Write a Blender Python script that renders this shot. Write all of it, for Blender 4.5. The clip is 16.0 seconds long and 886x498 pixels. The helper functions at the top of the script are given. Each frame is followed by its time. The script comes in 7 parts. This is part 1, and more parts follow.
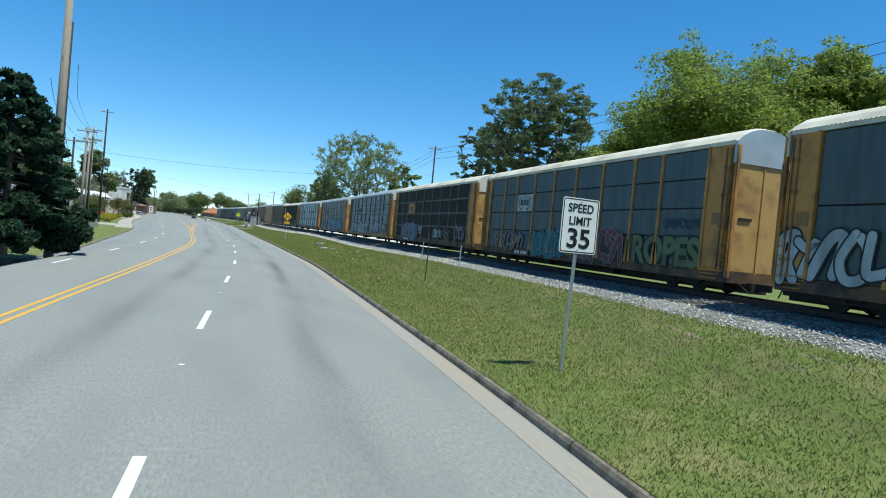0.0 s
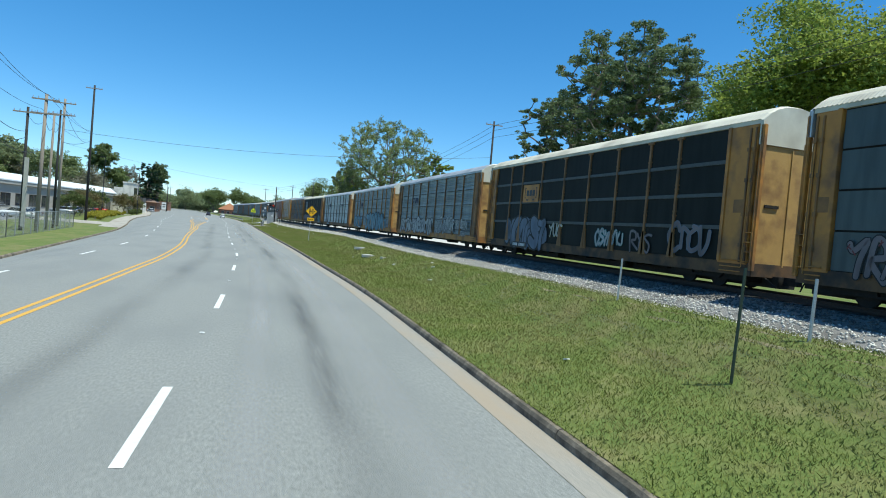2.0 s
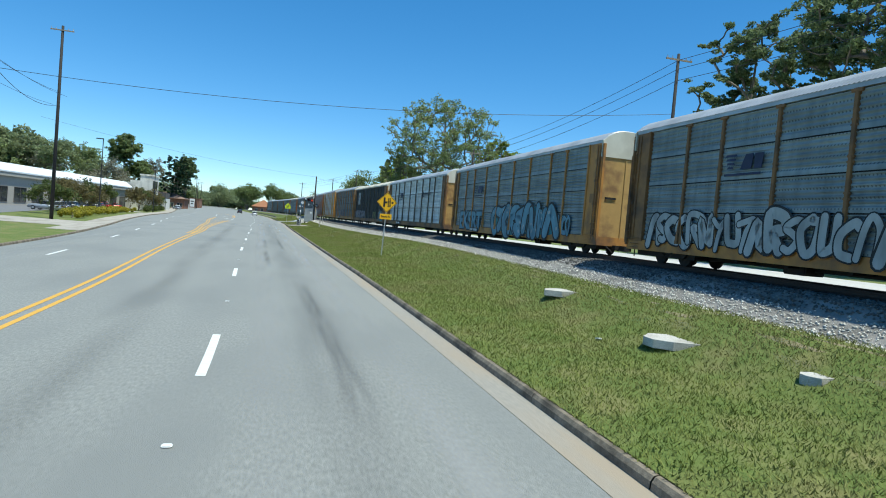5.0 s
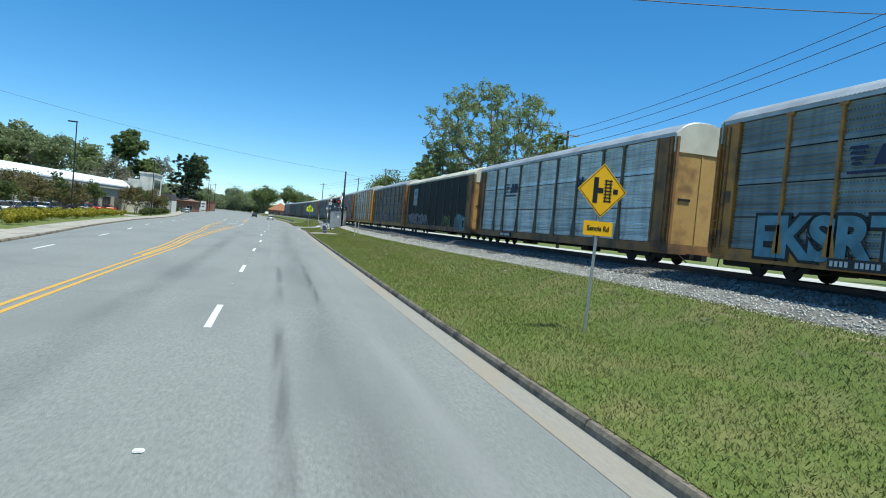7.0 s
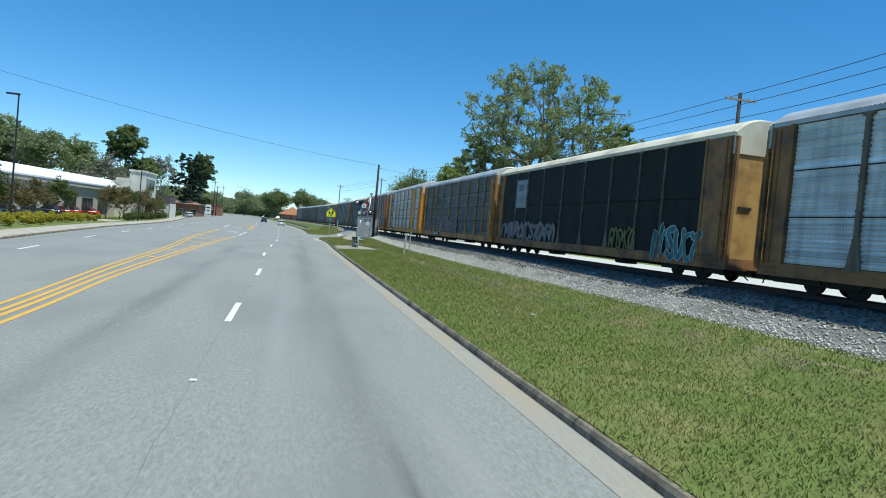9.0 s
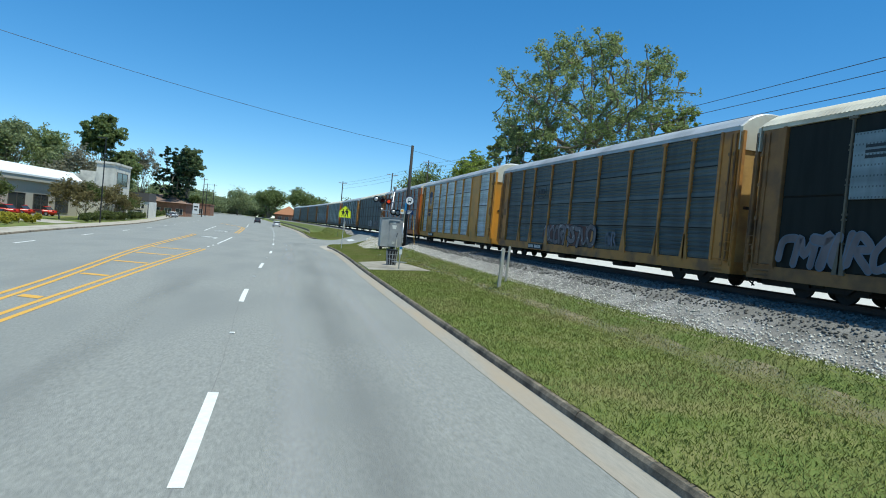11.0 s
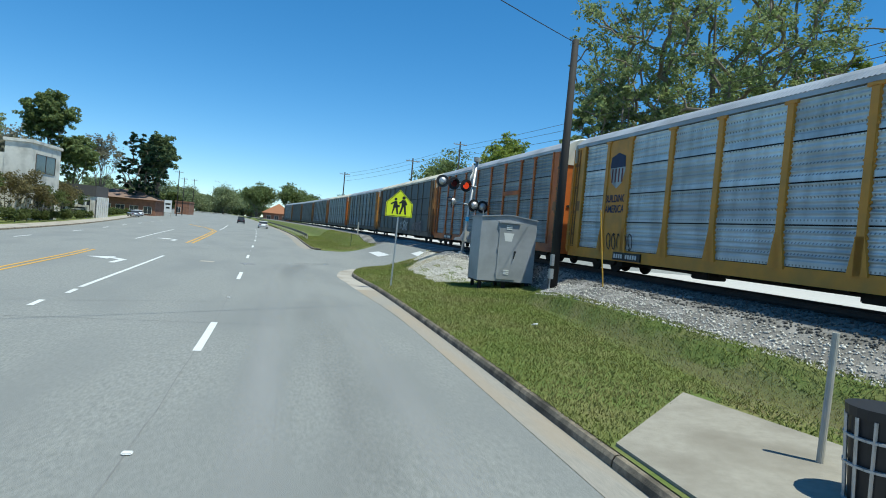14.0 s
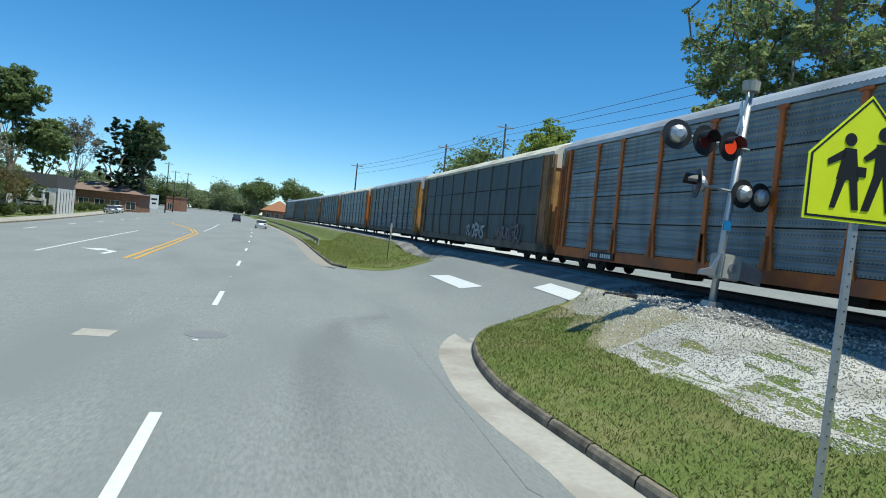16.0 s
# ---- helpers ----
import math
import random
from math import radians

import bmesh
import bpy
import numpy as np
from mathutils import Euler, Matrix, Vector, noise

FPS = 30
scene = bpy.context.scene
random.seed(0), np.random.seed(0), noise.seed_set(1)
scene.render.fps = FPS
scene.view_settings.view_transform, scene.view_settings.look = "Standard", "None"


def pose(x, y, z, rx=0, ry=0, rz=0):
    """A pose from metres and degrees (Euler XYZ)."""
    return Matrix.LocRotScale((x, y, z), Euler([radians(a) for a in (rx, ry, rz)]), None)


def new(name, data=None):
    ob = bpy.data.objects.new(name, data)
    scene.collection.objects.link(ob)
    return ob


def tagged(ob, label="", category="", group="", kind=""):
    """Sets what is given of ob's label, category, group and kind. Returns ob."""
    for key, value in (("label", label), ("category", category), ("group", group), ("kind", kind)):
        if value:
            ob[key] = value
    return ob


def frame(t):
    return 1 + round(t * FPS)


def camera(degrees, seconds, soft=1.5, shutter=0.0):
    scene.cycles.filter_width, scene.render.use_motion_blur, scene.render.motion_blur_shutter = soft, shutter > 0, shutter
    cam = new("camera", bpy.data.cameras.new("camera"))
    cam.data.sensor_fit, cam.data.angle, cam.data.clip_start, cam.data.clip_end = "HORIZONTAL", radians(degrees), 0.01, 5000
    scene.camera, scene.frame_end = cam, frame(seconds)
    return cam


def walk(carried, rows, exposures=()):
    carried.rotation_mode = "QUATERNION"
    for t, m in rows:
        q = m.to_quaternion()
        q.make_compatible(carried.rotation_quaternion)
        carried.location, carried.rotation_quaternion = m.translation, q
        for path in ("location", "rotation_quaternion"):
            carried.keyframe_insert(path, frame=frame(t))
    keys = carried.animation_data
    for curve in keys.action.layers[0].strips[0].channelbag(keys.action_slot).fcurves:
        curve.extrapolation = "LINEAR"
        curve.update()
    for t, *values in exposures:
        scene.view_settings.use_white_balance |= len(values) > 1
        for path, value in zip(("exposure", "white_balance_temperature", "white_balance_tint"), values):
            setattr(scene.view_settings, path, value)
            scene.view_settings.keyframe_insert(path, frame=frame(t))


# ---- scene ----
cam = camera(70.3, 16.0, 1.0)
METRES, EYE, TILT, LEAN, TURN = 178.0, 2.8, -1.17, -0.42, -19.2
ROWS = [
    (0.0, 0.0, 0.0, 0.0, -0.01, 0.12, -5.01),
    (0.5, -0.0077, 0.0296, 0.0008, 0.37, 0.03, -4.8),
    (1.0, -0.0156, 0.058, 0.0013, 0.76, -0.09, -4.72),
    (1.5, -0.0241, 0.0868, 0.002, 1.16, -0.32, -4.61),
    (2.0, -0.0323, 0.1151, 0.0024, 1.6, -0.47, -4.57),
    (2.5, -0.0413, 0.1447, 0.0029, 2.07, -0.72, -4.43),
    (3.0, -0.0495, 0.1732, 0.0037, 2.95, -0.88, -4.09),
    (3.5, -0.059, 0.2031, 0.004, 3.36, -1.02, -4.25),
    (4.0, -0.0681, 0.2309, 0.0043, 3.89, -1.09, -4.41),
    (6.5, -0.1263, 0.3906, 0.0069, 5.65, -0.64, -4.72),
    (7.0, -0.1394, 0.4256, 0.0078, 6.11, -0.67, -4.79),
    (7.5, -0.1514, 0.4583, 0.0089, 6.34, -0.61, -4.78),
    (8.0, -0.1636, 0.4884, 0.0098, 6.81, -0.46, -4.78),
    (8.5, -0.1762, 0.5208, 0.0104, 6.89, -0.32, -5.06),
    (9.0, -0.1877, 0.5507, 0.0116, 7.09, -0.31, -5.0),
    (11.5, -0.2426, 0.689, 0.0155, 6.51, -0.26, -4.97),
    (12.0, -0.2533, 0.7187, 0.0164, 6.36, -0.25, -4.9),
    (12.5, -0.2637, 0.7479, 0.0171, 6.24, -0.26, -4.87),
    (13.0, -0.274, 0.7767, 0.0177, 6.14, -0.36, -4.87),
    (13.5, -0.2843, 0.8045, 0.0184, 6.02, -0.32, -4.85),
    (14.0, -0.2946, 0.8314, 0.019, 5.89, -0.33, -4.84),
    (14.5, -0.3051, 0.8601, 0.0198, 5.74, -0.36, -4.94),
    (15.0, -0.3156, 0.8876, 0.0205, 5.71, -0.4, -5.06),
    (15.5, -0.3264, 0.9149, 0.0211, 5.74, -0.45, -5.21),
    (16.0, -0.3367, 0.9407, 0.0217, 5.88, -0.37, -5.4),
]
walk(cam, [(t, pose(0, 0, EYE, TILT, LEAN, TURN) @ pose(METRES * x, METRES * y, METRES * z, 90 + pitch, roll, yaw)) for t, x, y, z, yaw, pitch, roll in ROWS], ((0.0, 0.24, 6150, -2.0), (6.0, 0.22, 6150, -2.0), (11.5, 0.12, 6150, -2.0), (16.0, 0.1, 6150, -2.0)))

# ---- world, sun, exposure ----
SUN_EL, SUN_AZ = radians(69), math.atan2(0.67, -0.742)
world = bpy.data.worlds.new("sky")
scene.world = world
world.use_nodes = True
wn = world.node_tree.nodes
wl = world.node_tree.links
sky = wn.new("ShaderNodeTexSky")
sky.sky_type = "NISHITA"
sky.sun_disc = False
sky.sun_elevation, sky.sun_rotation = SUN_EL, SUN_AZ
sky.altitude, sky.air_density, sky.dust_density, sky.ozone_density = 300, 0.7, 0.05, 3.5
wn["Background"].inputs["Strength"].default_value = 0.16
clear = wn.new("ShaderNodeHueSaturation")
clear.inputs["Saturation"].default_value, clear.inputs["Value"].default_value = 1.42, 1.3
soft = wn.new("ShaderNodeGamma")
soft.inputs["Gamma"].default_value = 0.8
wl.new(sky.outputs["Color"], soft.inputs["Color"])
wl.new(soft.outputs["Color"], clear.inputs["Color"])
wl.new(clear.outputs["Color"], wn["Background"].inputs["Color"])
sun = new("sun", bpy.data.lights.new("sun", "SUN"))
sun.data.energy, sun.data.angle, sun.data.color = 4.8, radians(0.53), (1.0, 0.945, 0.84)
toward = Vector((math.sin(SUN_AZ) * math.cos(SUN_EL), math.cos(SUN_AZ) * math.cos(SUN_EL), math.sin(SUN_EL)))
sun.rotation_mode = "QUATERNION"
sun.rotation_quaternion = toward.to_track_quat("Z", "Y")

# ---- materials ----
MATS = {}


def mat(name, a, b=None, scale=4.0, rough=0.8, metal=0.0, bump=0.0, bump_scale=None, c=None, big=0.15, island=0.0, spec=0.5, random_tint=0.0, stretch=(1, 1, 1), amount=0.5):
    """A surface of two or three colours mixed by fine and coarse noise, with relief."""
    if name in MATS:
        return MATS[name]
    m = bpy.data.materials.new(name)
    m.use_nodes = True
    n, l = m.node_tree.nodes, m.node_tree.links
    p = n["Principled BSDF"]
    p.inputs["Roughness"].default_value = rough
    p.inputs["Metallic"].default_value = metal
    p.inputs["Specular IOR Level"].default_value = spec
    b = b or tuple(v * 0.8 for v in a)
    co = n.new("ShaderNodeTexCoord")
    mp = n.new("ShaderNodeMapping")
    mp.inputs["Scale"].default_value = stretch
    l.new(co.outputs["Object"], mp.inputs["Vector"])
    fine = n.new("ShaderNodeTexNoise")
    fine.inputs["Scale"].default_value, fine.inputs["Detail"].default_value = scale, 6
    fine.inputs["Roughness"].default_value = 0.65
    l.new(mp.outputs["Vector"], fine.inputs["Vector"])
    ramp = n.new("ShaderNodeValToRGB")
    ramp.color_ramp.elements[0].position, ramp.color_ramp.elements[1].position = 0.5 - amount / 2, 0.5 + amount / 2
    ramp.color_ramp.elements[0].color, ramp.color_ramp.elements[1].color = (*a, 1), (*b, 1)
    l.new(fine.outputs["Fac"], ramp.inputs["Fac"])
    col = ramp.outputs["Color"]
    if c:
        coarse = n.new("ShaderNodeTexNoise")
        coarse.inputs["Scale"].default_value, coarse.inputs["Detail"].default_value = scale * big, 4
        l.new(mp.outputs["Vector"], coarse.inputs["Vector"])
        cr = n.new("ShaderNodeValToRGB")
        cr.color_ramp.elements[0].position, cr.color_ramp.elements[1].position = 0.45, 0.68
        l.new(coarse.outputs["Fac"], cr.inputs["Fac"])
        mix = n.new("ShaderNodeMix")
        mix.data_type = "RGBA"
        l.new(cr.outputs["Color"], mix.inputs["Factor"])
        l.new(col, mix.inputs["A"])
        mix.inputs["B"].default_value = (*c, 1)
        col = mix.outputs["Result"]
    if island or random_tint:
        if island:
            src = n.new("ShaderNodeNewGeometry").outputs["Random Per Island"]
        else:
            src = n.new("ShaderNodeObjectInfo").outputs["Random"]
        rng = n.new("ShaderNodeMapRange")
        v = island or random_tint
        rng.inputs["To Min"].default_value, rng.inputs["To Max"].default_value = 1 - v, 1 + v
        l.new(src, rng.inputs["Value"])
        hsv = n.new("ShaderNodeHueSaturation")
        l.new(rng.outputs["Result"], hsv.inputs["Value"])
        l.new(col, hsv.inputs["Color"])
        col = hsv.outputs["Color"]
    l.new(col, p.inputs["Base Color"])
    if bump:
        bn = n.new("ShaderNodeTexNoise")
        bn.inputs["Scale"].default_value, bn.inputs["Detail"].default_value = bump_scale or scale * 3, 5
        l.new(mp.outputs["Vector"], bn.inputs["Vector"])
        bp = n.new("ShaderNodeBump")
        bp.inputs["Strength"].default_value, bp.inputs["Distance"].default_value = min(1.0, bump), 0.02
        l.new(bn.outputs["Fac"], bp.inputs["Height"])
        l.new(bp.outputs["Normal"], p.inputs["Normal"])
    MATS[name] = m
    return m


def paint(name, colour, rough=0.5, dirt=None, metal=0.0, amount=0.6):
    return mat(name, colour, tuple(v * 0.86 for v in colour), 3.0, rough, metal, 0.06, 30, dirt, 0.5, amount=amount)


ASPHALT = mat("asphalt", (0.175, 0.18, 0.17), (0.325, 0.327, 0.305), 24, 0.85, 0, 0.6, 130, (0.215, 0.22, 0.21), 0.018, stretch=(1, 0.3, 1))
ASPHALT_DARK = mat("asphalt lot", (0.15, 0.15, 0.155), (0.2, 0.2, 0.2), 6, 0.85, 0, 0.3, 80)
SEAL = mat("crack sealant", (0.15, 0.15, 0.147), (0.24, 0.24, 0.235), 5, 0.8)
GUTTER = mat("stained gutter concrete", (0.25, 0.235, 0.205), (0.34, 0.31, 0.265), 14, 0.9, 0, 0.3, 60, (0.33, 0.27, 0.2), 0.06, stretch=(1.6, 0.25, 1))
CONCRETE = mat("concrete", (0.36, 0.325, 0.275), (0.46, 0.42, 0.36), 9, 0.9, 0, 0.3, 60, (0.28, 0.245, 0.2), 0.08)
PAD = mat("worn tan concrete pad", (0.27, 0.245, 0.2), (0.35, 0.32, 0.265), 7, 0.9, 0, 0.3, 60, (0.22, 0.195, 0.155), 0.12)
PALE_LANE = mat("pale sunlit concrete lane", (0.45, 0.435, 0.4), (0.56, 0.54, 0.5), 5, 0.9, 0, 0.3, 60, (0.52, 0.49, 0.44), 0.08)
# dark brown mix; the kerb face's shade is put into this colour
KERB_SIDE = mat("kerb stone", (0.13, 0.105, 0.075), (0.34, 0.28, 0.2), 9, 0.9, 0, 0.5, 40, (0.07, 0.058, 0.042), 0.2)
GRASS = mat("grass", (0.085, 0.125, 0.028), (0.165, 0.2, 0.055), 14, 0.9, 0, 0.6, 60, (0.2, 0.19, 0.075), 0.06, spec=0.2)
BLADE = mat("grass blades", (0.135, 0.175, 0.038), (0.21, 0.228, 0.062), 1.6, 0.8, 0, 0, None, (0.215, 0.205, 0.075), 0.22, island=0.2, spec=0.2)
DIRT = mat("dry earth", (0.25, 0.18, 0.11), (0.33, 0.26, 0.17), 4, 0.95, 0, 0.6, 40, (0.15, 0.14, 0.06), 0.2)
# bed and inner stones carry the train's shade; pale edge stones the sunlit strip
BALLAST = mat("ballast", (0.07, 0.065, 0.058), (0.27, 0.25, 0.225), 22, 0.9, 0, 1.0, 45, (0.3, 0.28, 0.26), 0.05)
PALE_STONE = mat("pale gravel and sunlit edge stones", (0.42, 0.395, 0.35), (0.62, 0.585, 0.53), 3, 0.9, 0, 0.3, 30, island=0.35)
SHADED_STONE = mat("shade-dark bed stones", (0.065, 0.061, 0.056), (0.16, 0.15, 0.135), 3, 0.9, 0, 0.3, 30, island=0.4)
GRAVEL = mat("pale gravel", (0.42, 0.4, 0.37), (0.66, 0.63, 0.58), 20, 0.9, 0, 1.0, 50, (0.36, 0.33, 0.28), 0.05)
WHITE_LINE = mat("white road paint", (0.78, 0.78, 0.76), (0.6, 0.6, 0.58), 8, 0.6, 0, 0.2, 60)
YELLOW_LINE = mat("yellow road paint", (0.72, 0.40, 0.045), (0.58, 0.33, 0.06), 6, 0.6, 0, 0.2, 60)
STEEL = mat("galvanised steel", (0.42, 0.43, 0.44), (0.55, 0.56, 0.57), 20, 0.45, 0.7, 0.05)
DARK_STEEL = mat("dark underframe", (0.013, 0.012, 0.011), (0.03, 0.025, 0.021), 8, 0.8, 0.2, 0.3)
RUST = mat("rusty rail", (0.05, 0.03, 0.022), (0.085, 0.052, 0.036), 15, 0.7, 0.4, 0.3)
TIE = mat("creosoted timber", (0.03, 0.025, 0.02), (0.07, 0.058, 0.045), 6, 0.9, 0, 0.5, stretch=(1, 6, 1), random_tint=0.3)
WOOD_POLE = mat("weathered pole", (0.20, 0.165, 0.13), (0.33, 0.28, 0.23), 6, 0.9, 0, 0.5, 30, stretch=(4, 4, 0.3))
DARK_POLE = mat("tarred pole", (0.014, 0.013, 0.013), (0.032, 0.028, 0.026), 6, 0.8, 0, 0.4, 30, stretch=(4, 4, 0.3))
PALE_POST = mat("weathered post", (0.36, 0.34, 0.29), (0.5, 0.48, 0.42), 7, 0.9, 0, 0.5, stretch=(4, 4, 0.4))
WIRE = mat("cable", (0.02, 0.02, 0.022), (0.035, 0.035, 0.036), 5, 0.6)
BARK = mat("bark", (0.13, 0.105, 0.08), (0.24, 0.2, 0.16), 4, 0.95, 0, 0.8, 14, stretch=(2, 2, 0.5))


def leafy(name, a, b):
    """Leaves: coloured clump by clump, letting some light through."""
    m = mat(name, a, b, 0.6, 0.6, 0, 0, None, None, 0.2, island=0.4, spec=0.3, amount=0.7)
    n, l = m.node_tree.nodes, m.node_tree.links
    p = n["Principled BSDF"]
    thin = n.new("ShaderNodeBsdfTranslucent")
    mix = n.new("ShaderNodeMixShader")
    mix.inputs["Fac"].default_value = 0.46
    l.new(p.inputs["Base Color"].links[0].from_socket, thin.inputs["Color"])
    l.new(p.outputs["BSDF"], mix.inputs[1])
    l.new(thin.outputs["BSDF"], mix.inputs[2])
    l.new(mix.outputs["Shader"], n["Material Output"].inputs["Surface"])
    return m


LEAF_OAK = leafy("oak leaves", (0.17, 0.24, 0.045), (0.37, 0.41, 0.09))
LEAF_PINE = leafy("pine needles", (0.1, 0.15, 0.065), (0.21, 0.25, 0.115))
LEAF_CEDAR = leafy("cedar needles", (0.018, 0.048, 0.026), (0.045, 0.09, 0.045))
LEAF_ELM = leafy("sparse spring leaves", (0.17, 0.225, 0.085), (0.33, 0.37, 0.16))
# distance haze is mixed into this paler, greyer leaf green
LEAF_FAR = leafy("haze-pale far foliage", (0.17, 0.215, 0.1), (0.31, 0.34, 0.175))
LEAF_DARK = leafy("dark oak leaves", (0.13, 0.18, 0.06), (0.24, 0.28, 0.11))
LEAF_BUD = leafy("grey budding twigs", (0.2, 0.19, 0.14), (0.3, 0.28, 0.2))
LEAF_HEDGE = leafy("yellow hedge leaves", (0.3, 0.28, 0.03), (0.5, 0.43, 0.06))
LEAF_SHRUB = leafy("shrub leaves", (0.08, 0.115, 0.03), (0.16, 0.18, 0.06))
LEAF_MYRTLE = leafy("bronze young leaves", (0.14, 0.12, 0.05), (0.23, 0.19, 0.08))

# ---- helpers ----


def part(name, bm, material, parent=None, label="", smooth=False):
    """One bmesh (or vertex and face lists) as one mesh object, under a thing where given."""
    me = bpy.data.meshes.new(name)
    if isinstance(bm, tuple):
        me.from_pydata(*bm)
    else:
        bmesh.ops.recalc_face_normals(bm, faces=bm.faces)
        bm.to_mesh(me)
        bm.free()
    if smooth:
        me.shade_smooth()
    me.materials.append(material)
    ob = new(name, me)
    ob.parent = parent
    if label:
        tagged(ob, label)
    return ob


def share(name, me, parent, m):
    ob = new(name, me)
    ob.parent = parent
    ob.matrix_basis = m
    return ob


def thing(name, label, category, at=None, group="", kind=""):
    ob = new(name)
    if at is not None:
        ob.matrix_basis = at if isinstance(at, Matrix) else Matrix.Translation(at)
    return tagged(ob, label, category, group, kind)


def box(bm, x0, x1, y0, y1, z0, z1, bevel=0.0):
    made = bmesh.ops.create_cube(bm, size=1.0)["verts"]
    for v in made:
        v.co = Vector(((x0 + x1) / 2 + v.co.x * (x1 - x0), (y0 + y1) / 2 + v.co.y * (y1 - y0), (z0 + z1) / 2 + v.co.z * (z1 - z0)))
    if bevel:
        edges = {e for v in made for e in v.link_edges}
        bmesh.ops.bevel(bm, geom=list(edges), offset=bevel, segments=2, affect="EDGES")
    return bm


def rod(bm, p0, p1, r0, r1=None, n=8, caps=True):
    """A tapered rod from p0 to p1."""
    p0, p1 = Vector(p0), Vector(p1)
    r1 = r0 if r1 is None else r1
    turn = (p1 - p0).to_track_quat("Z", "Y").to_matrix()
    rings = []
    for p, r in ((p0, r0), (p1, r1)):
        rings.append([bm.verts.new(p + turn @ Vector((r * math.cos(2 * math.pi * i / n), r * math.sin(2 * math.pi * i / n), 0))) for i in range(n)])
    for i in range(n):
        bm.faces.new((rings[0][i], rings[0][(i + 1) % n], rings[1][(i + 1) % n], rings[1][i]))
    if caps:
        bm.faces.new(rings[0][::-1])
        bm.faces.new(rings[1])
    return bm


def prism(bm, outline, z0, z1, m=None):
    """An outline in x and y, raised from z0 to z1, then moved by m."""
    m = m or Matrix()
    lo = [bm.verts.new(m @ Vector((x, y, z0))) for x, y in outline]
    hi = [bm.verts.new(m @ Vector((x, y, z1))) for x, y in outline]
    k = len(outline)
    bm.faces.new(lo[::-1])
    bm.faces.new(hi)
    for i in range(k):
        bm.faces.new((lo[i], lo[(i + 1) % k], hi[(i + 1) % k], hi[i]))
    return bm


def curve_of(*nodes):
    """A smooth function through (y, value) nodes; straight on beyond them."""
    ys = [a for a, _ in nodes]
    vs = [b for _, b in nodes]
    slope = [(vs[min(i + 1, len(vs) - 1)] - vs[max(i - 1, 0)]) / (ys[min(i + 1, len(ys) - 1)] - ys[max(i - 1, 0)]) for i in range(len(ys))]

    def at(y):
        if y <= ys[0]:
            return vs[0] + slope[0] * (y - ys[0])
        if y >= ys[-1]:
            return vs[-1] + slope[-1] * (y - ys[-1])
        i = max(k for k in range(len(ys) - 1) if ys[k] <= y)
        h = ys[i + 1] - ys[i]
        s = (y - ys[i]) / h
        return ((1 + 2 * s) * (1 - s) ** 2 * vs[i] + s * (1 - s) ** 2 * h * slope[i] + s * s * (3 - 2 * s) * vs[i + 1] + s * s * (s - 1) * h * slope[i + 1])
    return at


def step(a, b, v):
    s = min(1.0, max(0.0, (v - a) / (b - a)))
    return s * s * (3 - 2 * s)


def grid(rows):
    """Vertex and face lists of a sheet given as rows of points."""
    w = len(rows[0])
    verts = [p for r in rows for p in r]
    faces = [(i * w + j, i * w + j + 1, (i + 1) * w + j + 1, (i + 1) * w + j) for i in range(len(rows) - 1) for j in range(w - 1)]
    return verts, [], faces


def steps(a, b, d):
    n = max(1, round((b - a) / d))
    return [a + (b - a) * i / n for i in range(n + 1)]


# ---- the plan: lines along the road, as x for a given y ----
grade = curve_of((-100, 0.0), (60, 0.0), (90, 0.01), (120, 0.1), (150, 0.19), (170, 0.2), (260, 0.2), (400, 0.6), (900, 4.0))
kerb = curve_of((-60, -0.6), (-30, 2.0), (0, 4.2), (10, 4.9), (20, 5.32), (30, 5.66), (45, 6.05), (60, 5.85), (80, 5.5), (100, 4.85), (120, 4.2), (140, 3.55), (158, 3.05), (172, 2.85), (182, 2.5), (186.8, 2.09), (188.3, 2.07), (190.4, 2.35), (192.5, 2.95), (194.0, 3.75), (195.0, 4.7), (195.5, 6.2), (196.0, 9.2), (200, 9.6))
island_kerb = curve_of((213.6, 1.5), (214.3, 0.9), (220, 0.5), (254, -1.0), (300, -4.6), (350, -9.5), (420, -17), (520, -30), (700, -58))
lane = curve_of((-60, -6.5), (0, -1.1), (16, -0.4), (28, 0.2), (40, 0.72), (54, 0.97), (65, 1.0), (78, 0.5), (93, -0.13), (106, -0.55), (120, -1.0), (134, -1.35), (145, -1.95), (158, -2.25), (171, -2.45), (184, -2.9), (197, -3.5), (211, -4.1), (229, -4.95), (268, -7.2), (300, -9.8), (350, -14.5), (420, -22), (520, -35), (700, -64))
centre = curve_of((-60, -10.3), (0, -5.4), (17, -4.6), (37, -3.6), (52, -3.05), (60, -2.85), (73, -3.1), (90, -4.1), (105, -4.75), (118, -5.15), (128, -5.8), (150, -6.4), (172, -6.7))
centre_left = curve_of((96, -4.75), (105, -5.1), (119, -5.75), (130, -6.65), (145, -7.6), (163, -9.35), (173, -10.0), (189, -10.9), (194, -11.3))
left_kerb = curve_of((-60, -15), (0, -11.2), (37, -10.4), (52, -10.3), (69, -11.2), (87, -12.3), (108, -13.6), (128, -15.8), (150, -18.8), (186, -23), (214, -25.3), (240, -27.5), (282, -32.5), (310, -36.2), (350, -42), (420, -53), (520, -70), (700, -110))
left_lane = curve_of((-60, -11.5), (0, -8.6), (34, -7.1), (53, -6.5), (71, -6.5), (83, -7.0), (100, -8.4), (114, -9.7), (127, -10.9), (150, -13.5), (170, -15.2), (190, -16.6), (215, -18.4), (245, -21.5), (300, -26))
